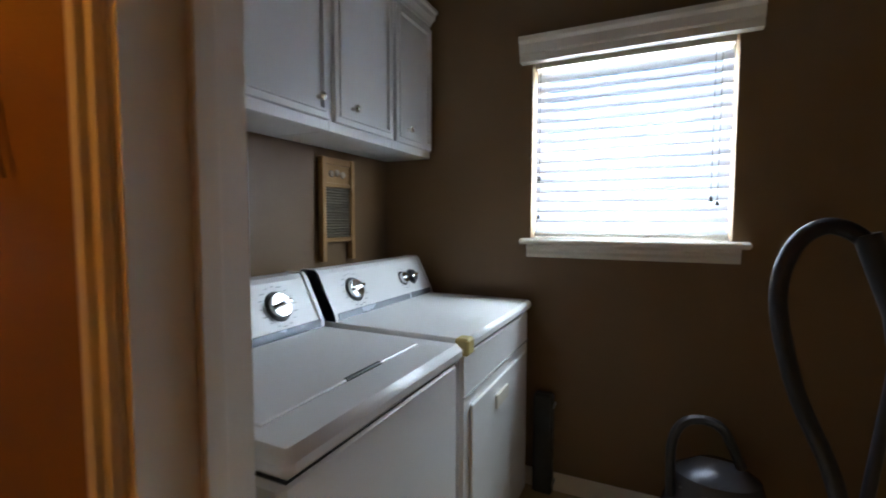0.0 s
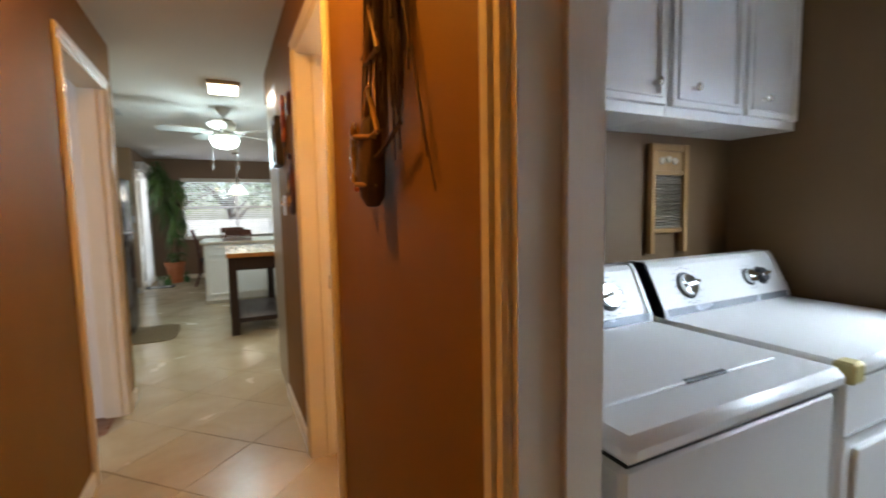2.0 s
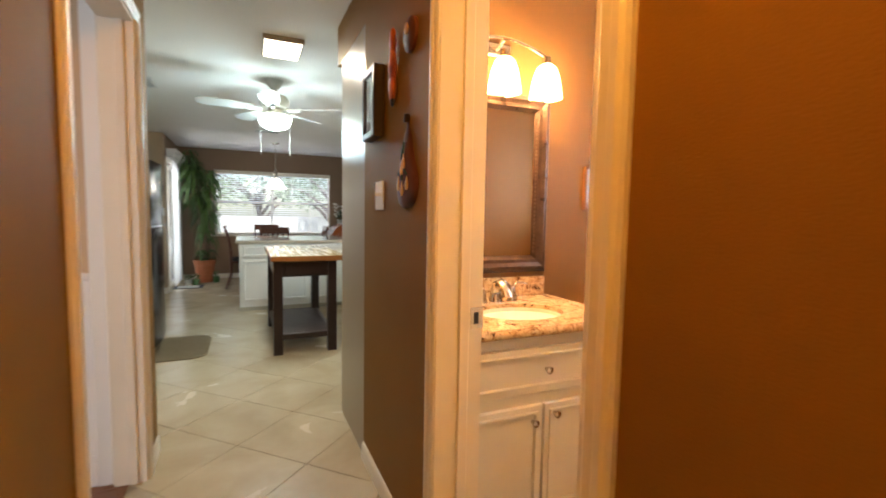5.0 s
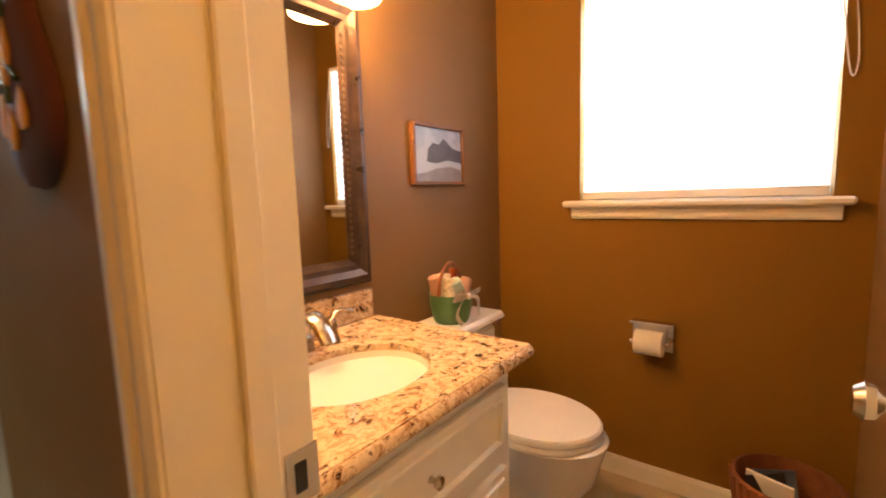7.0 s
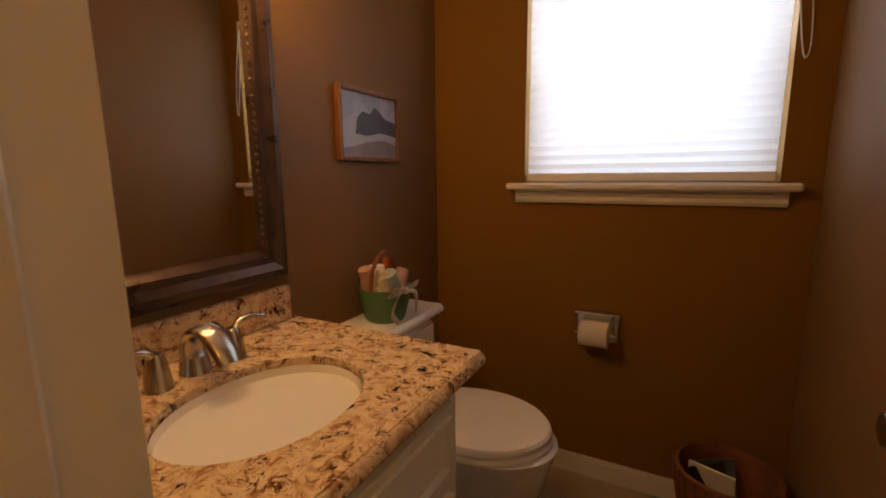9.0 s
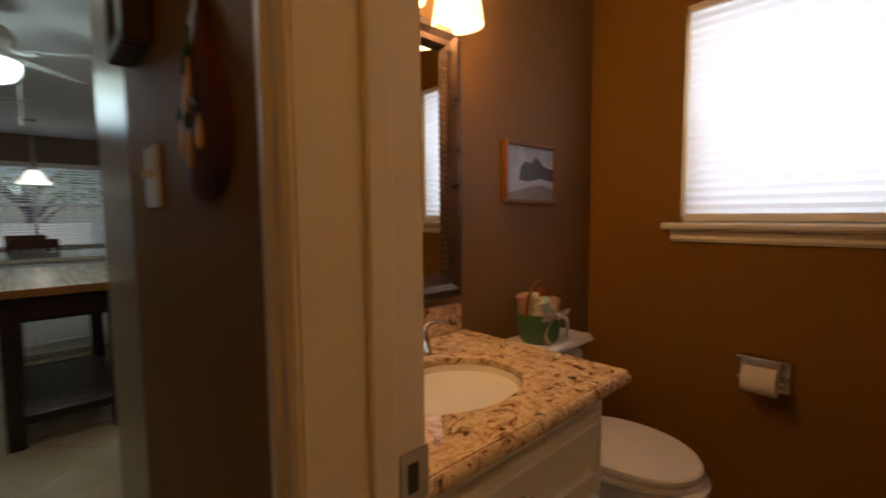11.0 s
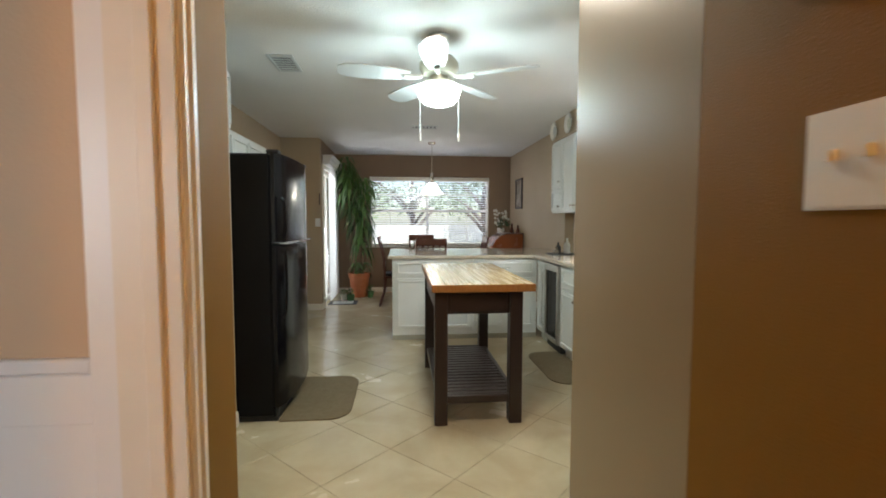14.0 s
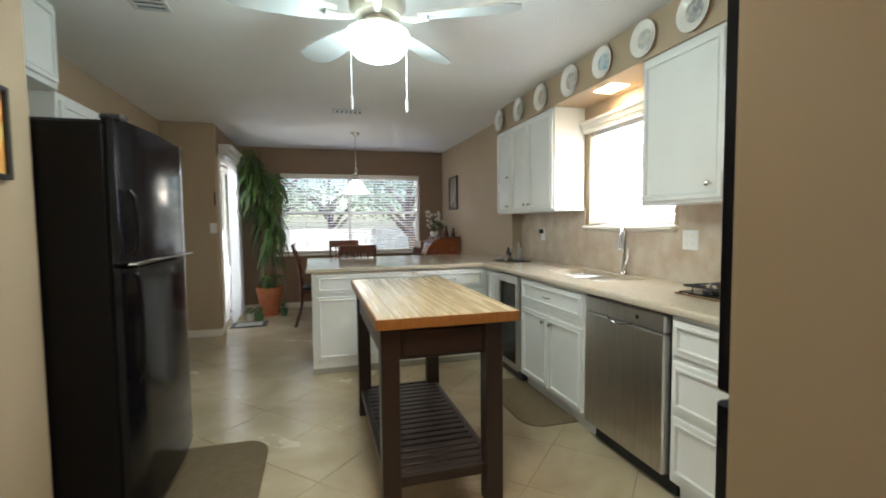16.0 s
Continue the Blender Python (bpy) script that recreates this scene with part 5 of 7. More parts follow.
for x, y, r, h, mt, lb in ((-1.17, 9.72, 0.06, 0.1, PORC, "small white pot with a leafy plant beside the terracotta pot"), (-1.05, 9.62, 0.065, 0.11, GREEN, "small pale green pot with sprouts on the floor"),
                          (-0.76, 9.95, 0.055, 0.1, GREEN, "small green pot with seedlings on the floor")):
    v = thing("small_pot_plant", (x, y, 0), lb, "plant", "small pots")
    bm = B()
    lathe(bm, [(0, 0), (r * 0.75, 0), (r, h), (r * 0.9, h), (r * 0.85, h - 0.015), (0, h - 0.015)], (x, y, 0), n=16)
    part("pot", bm, mt, v, smooth=True)
    bm = B()
    leaf_cloud(bm, (x, y, h + 0.05), (0.06, 0.06, 0.06), 50, 0.045, rr, 0)
    part("leaves", bm, LEAF, v)

# mats and rugs
mt = thing("door_mat", (-1.16, 9.8, 0), "dark-bordered door mat with a pale centre by the patio door", "mat")
bm = B()
rb(bm, (-1.36, 9.30, 0.001), (-0.93, 9.62, 0.009), 0.002)
part("border", bm, MATD, mt)
bm = B()
rb(bm, (-1.30, 9.35, 0.009), (-0.99, 9.57, 0.012), 0.001)
part("centre", bm, mat("pale_mat", (0.5, 0.49, 0.46), 0.9, bump=0.8, bscale=300), mt)


def half_rug(at, l, w, rot, label):
    t = thing("kitchen_mat", (0, 0, 0), label, "rug", "kitchen mats")
    bm = B()
    pts_ = [(0, -l / 2)]
    for i in range(9):
        a = -math.pi / 2 + math.pi / 2 * i / 8
        pts_.append((w - 0.13 + 0.13 * math.cos(a), -l / 2 + 0.16 + 0.16 * math.sin(a)))
    for i in range(9):
        a = math.pi / 2 * i / 8
        pts_.append((w - 0.13 + 0.13 * math.cos(a), l / 2 - 0.16 + 0.16 * math.sin(a)))
    pts_.append((0, l / 2))
    lo, hi = [bm.verts.new((x, y, 0.0005)) for x, y in pts_], [bm.verts.new((x, y, 0.009)) for x, y in pts_]
    k = len(pts_)
    bm.faces.new(hi)
    bm.faces.new(lo[::-1])
    for i in range(k):
        bm.faces.new((lo[i], lo[(i + 1) % k], hi[(i + 1) % k], hi[i]))
    part("mat_body", bm, RUG, t)
    t.matrix_basis = pose(at[0], at[1], 0, 0, 0, rot)
    return t


half_rug((-1.02, 5.71), 0.80, 0.44, 0, "brown woven half-round mat in front of the refrigerator")
half_rug((1.30, 6.20), 0.85, 0.36, 180, "brown woven half-round mat in front of the kitchen sink")

# counter clutter, outlets
for i, (x, y, h, r, mt_) in enumerate(((1.52, 7.36, 0.12, 0.03, BLACKM), (1.60, 7.30, 0.17, 0.035, FROST), (1.46, 7.26, 0.07, 0.03, NICKEL))):
    v = thing("counter_bottle", (x, y, 0.907), ("small black pump bottle", "clear glass cruet", "short metal shaker")[i] + " on a tray on the granite counter", "bottle", "counter bottles")
    bm = B()
    lathe(bm, [(0, 0.915), (r, 0.915), (r, 0.915 + h * 0.6), (r * 0.4, 0.915 + h * 0.75), (r * 0.35, 0.915 + h), (0, 0.915 + h)], (x, y, 0), n=16)
    part("body", bm, mt_, v, smooth=True)
v = thing("tray", (1.53, 7.3, 0.907), "flat dark tray on the granite counter", "tray")
bm = B()
rb(bm, (1.40, 7.18, 0.907), (1.68, 7.44, 0.915), 0.003)
part("base", bm, BLACKM, v)


def wall_plate(name, spot, w, h, n, label, toggles=True):
    t = thing(name, spot(0, 0, 0), label, "wall switch" if toggles else "power outlet")
    bm = B()

    def bxs(bmx, o0, o1, a0, a1, u0, u1):
        vs = [bmx.verts.new(spot((o0, o1)[i], (a0, a1)[j], (u0, u1)[k])) for i in (0, 1) for j in (0, 1) for k in (0, 1)]
        for f in ((0, 1, 3, 2), (4, 6, 7, 5), (0, 4, 5, 1), (2, 3, 7, 6), (0, 2, 6, 4), (1, 5, 7, 3)):
            bmx.faces.new([vs[i] for i in f])
    bxs(bm, 0.0005, 0.004, -w / 2, w / 2, -h / 2, h / 2)
    bxs(bm, 0.004, 0.006, -w / 2 + 0.004, w / 2 - 0.004, -h / 2 + 0.004, h / 2 - 0.004)
    part("plate", bm, WHITE, t)
    for i in range(n):
        a = (i - (n - 1) / 2) * 0.046
        bm = B()
        if toggles:
            bxs(bm, 0.006, 0.018, a - 0.005, a + 0.005, -0.002, 0.012)
            part("toggle", bm, WHITE, t)
        else:
            bxs(bm, 0.006, 0.008, a - 0.014, a + 0.014, 0.008, 0.034)
            bxs(bm, 0.006, 0.008, a - 0.014, a + 0.014, -0.034, -0.008)
            part("socket", bm, TRIM, t)
    return t


wall_plate("light_switch", lambda o, a, u: Vector((0.30 - o, 2.965 + a, 1.35 + u)), 0.125, 0.125, 2, "pinkish white double toggle light switch plate on the brown hall wall")
wall_plate("power_outlet", lambda o, a, u: Vector((1.842 - o, 5.465 + a, 1.165 + u)), 0.115, 0.115, 2, "white double power outlet plate on the stone backsplash", False)
wall_plate("power_outlet", lambda o, a, u: Vector((1.842 - o, 7.25 + a, 1.16 + u)), 0.07, 0.115, 1, "white power outlet plate with a black plug on the backsplash", False)
wall_plate("light_switch", lambda o, a, u: Vector((-1.42 + a, 8.95 - o, 1.25 + u)), 0.07, 0.115, 1, "cream light switch plate on the tan wall by the patio door")
bm = B()
rb(bm, (1.80, 7.23, 1.17), (1.8335, 7.27, 1.21), 0.004)
part("plug", bm, BLACKM, bpy.data.objects["power_outlet.001"])
wp = thing("wall_hook", (-1.379, 9.08, 1.62), "small dark hanging key hook beside the patio door", "hook")
bm = B()
rb(bm, (-1.40, 8.935, 1.50), (-1.385, 8.949, 1.66), 0.003)
part("board", bm, ESPRESSO, wp)


# ---- hall wall decorations ----
gd = thing("gourd_wall_art", (0.28, 2.585, 1.45), "dark glazed pear-shaped wall plaque painted with yellow pears", "wall decoration")
bm = B()
outl = [(1.290, 0.0), (1.295, 0.045), (1.31, 0.078), (1.335, 0.103), (1.37, 0.115), (1.405, 0.108), (1.44, 0.088), (1.475, 0.066), (1.51, 0.052), (1.545, 0.04), (1.57, 0.024), (1.585, 0.013), (1.625, 0.013)]
rows_ = []
for z, w in outl:
    rows_.append([bm.verts.new((0.298 - 0.021 * math.cos(math.radians(s * 22.5)) * (min(1, w / 0.06)), 2.585 + w * math.sin(math.radians(s * 22.5)), z)) for s in range(-4, 5)])
for a, b in zip(rows_, rows_[1:]):
    for i in range(8):
        bm.faces.new((a[i], a[i + 1], b[i + 1], b[i]))
part("body", bm, PURPLE, gd, smooth=True)
for dy, z, h in ((-0.008, 1.472, 0.062), (0.014, 1.452, 0.058), (0.055, 1.398, 0.058), (0.006, 1.378, 0.055), (-0.042, 1.398, 0.05)):
    bm = B()
    prof = [(0, 0), (0.011, 0.002), (0.0165, 0.014), (0.015, 0.026), (0.008, 0.042), (0.004, h * 0.92), (0, h)]
    lathe(bm, prof, (0.2755 + dy * dy * 0.9, 2.585 + dy, z - 0.042), (0, 0, 1), 12, 0.26, 1.0)
    part("painted_pear", bm, YELLOW, gd, smooth=True)
for y0, z0, y1, z1 in ((-0.008, 1.50, -0.012, 1.54), (0.014, 1.48, 0.0, 1.52), (0.055, 1.425, 0.02, 1.45), (0.006, 1.405, 0.008, 1.44), (-0.042, 1.425, -0.01, 1.445)):
    bm = B()
    tube(bm, [(0.2755, 2.585 + y0, z0 - 0.012), (0.2755, 2.585 + y1, z1 - 0.012)], 0.0035, 6)
    part("painted_stem", bm, LEAFD, gd)
bm = B()
tube(bm, [(0.29, 2.585, 1.60), (0.288, 2.58, 1.63)], 0.013, 8, 0.01)
part("stalk", bm, ESPRESSO, gd)

sb = thing("shadow_box", (0.27, 3.02, 1.75), "deep dark-framed shadow box on the hall wall", "picture")
bm = B()
for a, b in (((0.25, 2.90, 1.60), (0.299, 2.93, 1.90)), ((0.25, 3.075, 1.60), (0.299, 3.105, 1.90)), ((0.25, 2.93, 1.60), (0.299, 3.075, 1.63)), ((0.25, 2.93, 1.87), (0.299, 3.075, 1.90))):
    rb(bm, a, b, 0.004)
part("frame", bm, ESPRESSO, sb)
bm = B()
plainbox(bm, (0.285, 2.93, 1.63), (0.299, 3.075, 1.87))
part("backing", bm, mat("olive_backing", (0.3, 0.26, 0.12), 0.7, second=(0.2, 0.2, 0.16), scale=20, mix=0.8), sb)
bm = B()
plainbox(bm, (0.258, 2.93, 1.63), (0.261, 3.075, 1.87))
part("glass", bm, GLASS, sb).visible_shadow = False

ms = thing("carved_mask", (0.28, 2.74, 1.83), "long orange painted wooden carving hung on the hall wall", "wall decoration")
for z, w, h_, mm in ((1.93, 0.028, 0.06, ORANGE), (1.84, 0.032, 0.07, ORANGE), (1.76, 0.03, 0.06, ORANGE), (1.715, 0.018, 0.03, BLACKM)):
    bm = B()
    lathe(bm, [(0, -h_), (w * 0.7, -h_ * 0.7), (w, 0), (w * 0.7, h_ * 0.7), (0, h_)], (0.283, 2.74, z), (0, 0, 1), 14, 0.5, 1.0)
    part("carved_section", bm, mm, ms, smooth=True)
dsk = thing("dark_wall_plate", (0.28, 2.56, 1.90), "small black and yellow round plaque on the hall wall", "wall decoration")
bm = B()
lathe(bm, [(0, 0), (0.062, 0), (0.06, 0.012), (0.045, 0.02), (0, 0.018)], (0.2995, 2.56, 1.90), (-1, 0, 0), 24)
part("disc", bm, PURPLE, dsk, smooth=True)
bm = B()
lathe(bm, [(0, 0.019), (0.02, 0.019), (0.018, 0.023), (0, 0.024)], (0.2995, 2.57, 1.92), (-1, 0, 0), 12)
part("painted_spot", bm, YELLOW, dsk)

tw = thing("twig_wall_hanging", (0.26, 0.9, 1.7), "dark dried-twig wall hanging with triangles and a small metal lantern", "wall decoration")
rr = random.Random(5)
TY = 0.90
for k in range(52):
    bm = B()
    u = rr.uniform(-1, 1)
    foot = TY + u * 0.13 + 0.03
    low = rr.uniform(1.40, 1.60) if abs(u) < 0.8 else rr.uniform(1.48, 1.7)
    xx = 0.276 + rr.uniform(-0.022, 0.014)
    tube(bm, curve_pts([(0.285, TY + u * 0.03, 2.10), (xx, TY + u * 0.065 + rr.uniform(-0.012, 0.012), 1.86), (xx + rr.uniform(-0.01, 0.01), TY + u * 0.09 + 0.015 + rr.uniform(-0.015, 0.015), 1.70), (xx, foot, low)], 3), 0.0042, 5, 0.002)
    part("twig", bm, TWIG, tw)
for e in ((TY - 0.205, 1.335), (TY - 0.195, 1.36), (TY - 0.17, 1.40)):
    bm = B()
    tube(bm, curve_pts([(0.284, TY - 0.03, 2.05), (0.28, TY - 0.075, 1.80), (0.284, TY - 0.14, 1.55), (0.29, e[0], e[1])], 4), 0.004, 5, 0.0018)
    part("long_strand", bm, TWIG, tw)
for z, w, y in ((1.95, 0.055, TY + 0.005), (1.83, 0.07, TY), (1.69, 0.085, TY + 0.03), (1.52, 0.10, TY + 0.055)):
    bm = B()
    tri = [(0.252, y - w * 0.5, z - 0.045), (0.25, y + w * 0.5, z - 0.055), (0.25, y, z + 0.055), (0.252, y - w * 0.5, z - 0.045)]
    tube(bm, tri, 0.0065, 6)
    part("stick_triangle", bm, PINE, tw)
bm = B()
tube(bm, [(0.262, TY + 0.20, 1.40), (0.258, TY + 0.02, 1.425), (0.265, TY - 0.10, 1.475)], 0.0055, 6)
part("cross_stick", bm, TWIG, tw)
bm = B()
lathe(bm, [(0, 1.31), (0.02, 1.312), (0.04, 1.335), (0.046, 1.38), (0.043, 1.45), (0.032, 1.50), (0.02, 1.53), (0, 1.535)], (0.262, TY + 0.09, 0), n=18, sx=0.7)
part("basket_pocket", bm, TWIG, tw, smooth=True)
for z in (1.47, 1.36):
    bm = B()
    tube(bm, curve_pts([(0.262, TY + 0.13, z), (0.224, TY + 0.09, z + 0.003), (0.262, TY + 0.05, z)]), 0.006, 7)
    part("basket_band", bm, PINE, tw, smooth=True)
bm = B()
lathe(bm, [(0, 1.375), (0.015, 1.375), (0.017, 1.39), (0.012, 1.40), (0.015, 1.45), (0.012, 1.49), (0.016, 1.50), (0.008, 1.525), (0, 1.53)], (0.252, TY + 0.19, 0), n=14)
part("metal_lantern", bm, CHROME, tw, smooth=True)
for y, z in ((TY + 0.235, 1.395), (TY + 0.215, 1.375), (TY + 0.24, 1.36)):
    bm = B()
    lathe(bm, [(0, -0.009), (0.007, -0.005), (0.008, 0), (0.006, 0.007), (0, 0.009)], (0.266, y, z), n=8)
    part("red_bead", bm, ORANGE, tw, smooth=True)


# ---- bathroom ----
va = cabinet("vanity_cabinet", ((0.425, 2.415, 0), (1.165, 2.968, 0.828)), "-y",
             [("drawer_front", 0.47, 1.12, 0.60, 0.775, [("k", 0.80, 0.69)]), ("door", 0.47, 0.79, 0.11, 0.55, [("k", 0.745, 0.49)]), ("door", 0.80, 1.12, 0.11, 0.55, [("k", 0.845, 0.51)])],
             "white painted bath vanity cabinet with drawer, two doors and nickel knobs", toe=0)
vt = thing("granite_vanity_top", (0.8, 2.66, 0.828), "thick cream and brown speckled granite vanity top with oval cutout", "counter")
SC, SA, SB_ = (0.83, 2.635), 0.198, 0.16
bm = B()
n = 40
outer, inner = [], []
x0, x1, y0, y1 = 0.424, 1.205, 2.375, 2.968
for i in range(n):
    a = 2 * math.pi * i / n
    inner.append((SC[0] + SA * math.cos(a), SC[1] + SB_ * math.sin(a)))
    dx, dy = math.cos(a), math.sin(a)
    s = min(((x1 - SC[0]) / dx) if dx > 1e-6 else (((x0 - SC[0]) / dx) if dx < -1e-6 else 9), ((y1 - SC[1]) / dy) if dy > 1e-6 else (((y0 - SC[1]) / dy) if dy < -1e-6 else 9))
    outer.append([SC[0] + dx * s, SC[1] + dy * s])
for cx, cy in ((x0, y0), (x1, y0), (x0, y1), (x1, y1)):
    k = min(range(n), key=lambda i: (outer[i][0] - cx) ** 2 + (outer[i][1] - cy) ** 2)
    outer[k] = [cx, cy]
ti, to = [bm.verts.new((x, y, 0.862)) for x, y in inner], [bm.verts.new((x, y, 0.862)) for x, y in outer]
bi, bo = [bm.verts.new((x, y, 0.829)) for x, y in inner], [bm.verts.new((x, y, 0.829)) for x, y in outer]
for i in range(n):
    j = (i + 1) % n
    bm.faces.new((ti[i], ti[j], to[j], to[i]))
    bm.faces.new((bo[i], bo[j], bi[j], bi[i]))
    bm.faces.new((to[i], to[j], bo[j], bo[i]))
    bm.faces.new((bi[i], bi[j], ti[j], ti[i]))
part("slab", bm, GRAN_B, vt)
bm = B()
edge = [(0, 0), (0.0, 0.03), (0.008, 0.033), (0.016, 0.024), (0.018, 0.014), (0.014, 0.005), (0.006, 0)]
extrude_profile(bm, edge, lambda o, t, u: Vector((0.424 + t, 2.375 - o, 0.829 + u)), 0.781)
extrude_profile(bm, edge, lambda o, t, u: Vector((1.205 + o, 2.375 + t, 0.829 + u)), 0.593)
part("rounded_edge", bm, GRAN_B, vt, smooth=True)
bm = B()
rb(bm, (0.424, 2.945, 0.8625), (1.19, 2.9685, 0.962), 0.005)
part("backsplash", bm, GRAN_B, vt)
bs_ = thing("oval_basin", (SC[0], SC[1], 0.7), "white porcelain oval undermount basin", "sink")
bm = B()
prof = [(0.0, 0.715), (0.25, 0.718), (0.55, 0.73), (0.8, 0.765), (0.95, 0.81), (1.0, 0.845), (1.0, 0.84)]
lathe(bm, [(r * (SA - 0.004), z) for r, z in prof], (SC[0], SC[1], 0), n=40, sx=1.0, sy=SB_ / SA)
part("bowl", bm, PORC, bs_, smooth=True)
bm = B()
lathe(bm, [(0, 0.7165), (0.02, 0.7175), (0.02, 0.7205), (0, 0.722)], (SC[0], SC[1], 0), n=16)
part("drain", bm, NICKEL, bs_)
bf = thing("bath_faucet", (0.84, 2.85, 0.862), "satin nickel bathroom faucet with broad arched spout and two levers", "faucet")
FX, FY = 0.845, 2.865
bm = B()
lathe(bm, [(0, 0.8625), (0.033, 0.8625), (0.031, 0.868), (0.026, 0.90), (0, 0.91)], (FX, FY, 0), n=20)
arc = [(FY + 0.004, 0.885, 0.026), (FY - 0.002, 0.925, 0.029), (FY - 0.02, 0.952, 0.031), (FY - 0.048, 0.962, 0.031), (FY - 0.078, 0.95, 0.029), (FY - 0.102, 0.92, 0.026), (FY - 0.112, 0.90, 0.024)]
rings = []
for q, (y, z, w) in enumerate(arc):
    y0, z0 = arc[max(0, q - 1)][:2]
    y1, z1 = arc[min(len(arc) - 1, q + 1)][:2]
    d = Vector((0, y1 - y0, z1 - z0)).normalized()
    up = Vector((1, 0, 0)).cross(d)
    rings.append([bm.verts.new(Vector((FX, y, z)) + Vector((1, 0, 0)) * w * math.cos(a) + up * (0.013 if q else 0.02) * math.sin(a)) for a in [2 * math.pi * k / 16 for k in range(16)]])
for a, b in zip(rings, rings[1:]):
    for k in range(16):
        bm.faces.new((a[k], a[(k + 1) % 16], b[(k + 1) % 16], b[k]))
bm.faces.new(rings[0][::-1])
bm.faces.new(rings[-1])
part("spout", bm, NICKEL, bf, smooth=True)
for sx in (-1, 1):
    hx = FX + sx * 0.083
    bm = B()
    lathe(bm, [(0, 0.8625), (0.028, 0.8625), (0.026, 0.868), (0.022, 0.90), (0.017, 0.925), (0.012, 0.934), (0, 0.936)], (hx, FY - 0.012, 0), n=18)
    tube(bm, curve_pts([(hx, FY - 0.012, 0.918), (hx + sx * 0.018, FY - 0.014, 0.94), (hx + sx * 0.045, FY - 0.018, 0.947), (hx + sx * 0.078, FY - 0.024, 0.94)]), 0.010, 10, 0.006)
    part("handle", bm, NICKEL, bf, smooth=True)
cp = thing("brown_glass_bottle", (0.645, 2.745, 0.862), "tall dark brown glass bottle with clear base on the vanity", "bottle")
bm = B()
lathe(bm, [(0, 0.8625), (0.031, 0.8625), (0.034, 0.868), (0.032, 0.88), (0, 0.88)], (0.63, 2.75, 0), n=22)
part("clear_base", bm, FROST, cp, smooth=True)
bm = B()
lathe(bm, [(0, 0.8805), (0.032, 0.8805), (0.033, 0.90), (0.026, 1.0), (0.021, 1.07), (0.021, 1.09), (0.0, 1.092)], (0.63, 2.75, 0), n=22)
part("body", bm, mat("brown_glaze", (0.06, 0.022, 0.015), 0.12), cp, smooth=True)

mr = thing("framed_mirror", (0.815, 2.95, 1.42), "tall mirror in a wide dark bronze ribbed frame above the vanity", "mirror")
MX0, MX1, MZ0, MZ1, FW = 0.44, 1.188, 0.986, 1.875, 0.085
prof = [(0.0, 0.001), (0.0, 0.02), (0.012, 0.034), (0.03, 0.038), (0.05, 0.028), (0.066, 0.026), (0.078, 0.014), (FW, 0.008), (FW, 0.001)]


def mitred(bm, p0, p1, inward, axis_in):
    """One side of a frame from corner to corner: inward is towards the glass."""
    p0, p1, w = Vector(p0), Vector(p1), Vector(inward)
    d = (p1 - p0).normalized()
    a = [bm.verts.new(p0 + w * i + d * i + Vector((0, -o, 0))) for i, o in prof]
    b = [bm.verts.new(p1 + w * i - d * i + Vector((0, -o, 0))) for i, o in prof]
    k = len(prof)
    for i in range(k):
        bm.faces.new((a[i], a[(i + 1) % k], b[(i + 1) % k], b[i]))


for p0, p1, w in (((MX0, 2.969, MZ0), (MX1, 2.969, MZ0), (0, 0, 1)), ((MX0, 2.969, MZ1), (MX1, 2.969, MZ1), (0, 0, -1)), ((MX0, 2.969, MZ0), (MX0, 2.969, MZ1), (1, 0, 0)), ((MX1, 2.969, MZ0), (MX1, 2.969, MZ1), (-1, 0, 0))):
    bm = B()
    mitred(bm, p0, p1, w, None)
    part("frame_side", bm, BRONZE, mr)
for x in (MX0 + FW - 0.012, MX1 - FW + 0.012):
    bm = B()
    for i in range(34):
        lathe(bm, [(0, 0), (0.0065, 0), (0.005, 0.005), (0, 0.006)], (x, 2.953, MZ0 + FW + 0.02 + i * 0.0205), (0, -1, 0), 8)
    part("beading", bm, NICKEL_AGED, mr)
bm = B()
plainbox(bm, (MX0 + FW - 0.003, 2.9615, MZ0 + FW - 0.003), (MX1 - FW + 0.003, 2.9665, MZ1 - FW + 0.003))
part("mirror_glass", bm, MIRROR, mr)

lb = thing("vanity_light", (0.865, 2.95, 2.05), "three-light vanity bar with glowing frosted bell shades and a curved arm", "wall lamp")
bm = B()
rb(bm, (0.78, 2.945, 2.03), (0.95, 2.9685, 2.10), 0.01)
tube(bm, curve_pts([(0.60, 2.87, 2.03), (0.72, 2.87, 2.07), (0.865, 2.88, 2.095), (1.0, 2.87, 2.07), (1.12, 2.87, 2.03)]), 0.008, 8)
tube(bm, [(0.865, 2.95, 2.065), (0.865, 2.88, 2.09)], 0.01, 8)
part("arm", bm, NICKEL, lb, smooth=True)
for x in (0.63, 0.865, 1.10):
    bm = B()
    lathe(bm, [(0, 2.04), (0.022, 2.04), (0.024, 2.0), (0, 2.0)], (x, 2.87, 0), n=14)
    part("holder", bm, NICKEL, lb, smooth=True)
    bm = B()
    lathe(bm, [(0.025, 2.005), (0.045, 1.99), (0.062, 1.95), (0.072, 1.90), (0.08, 1.845), (0.076, 1.845), (0.066, 1.90), (0.055, 1.95), (0.03, 1.995)], (x, 2.87, 0), n=24)
    part("shade", bm, BULB_W, lb, smooth=True).visible_shadow = False

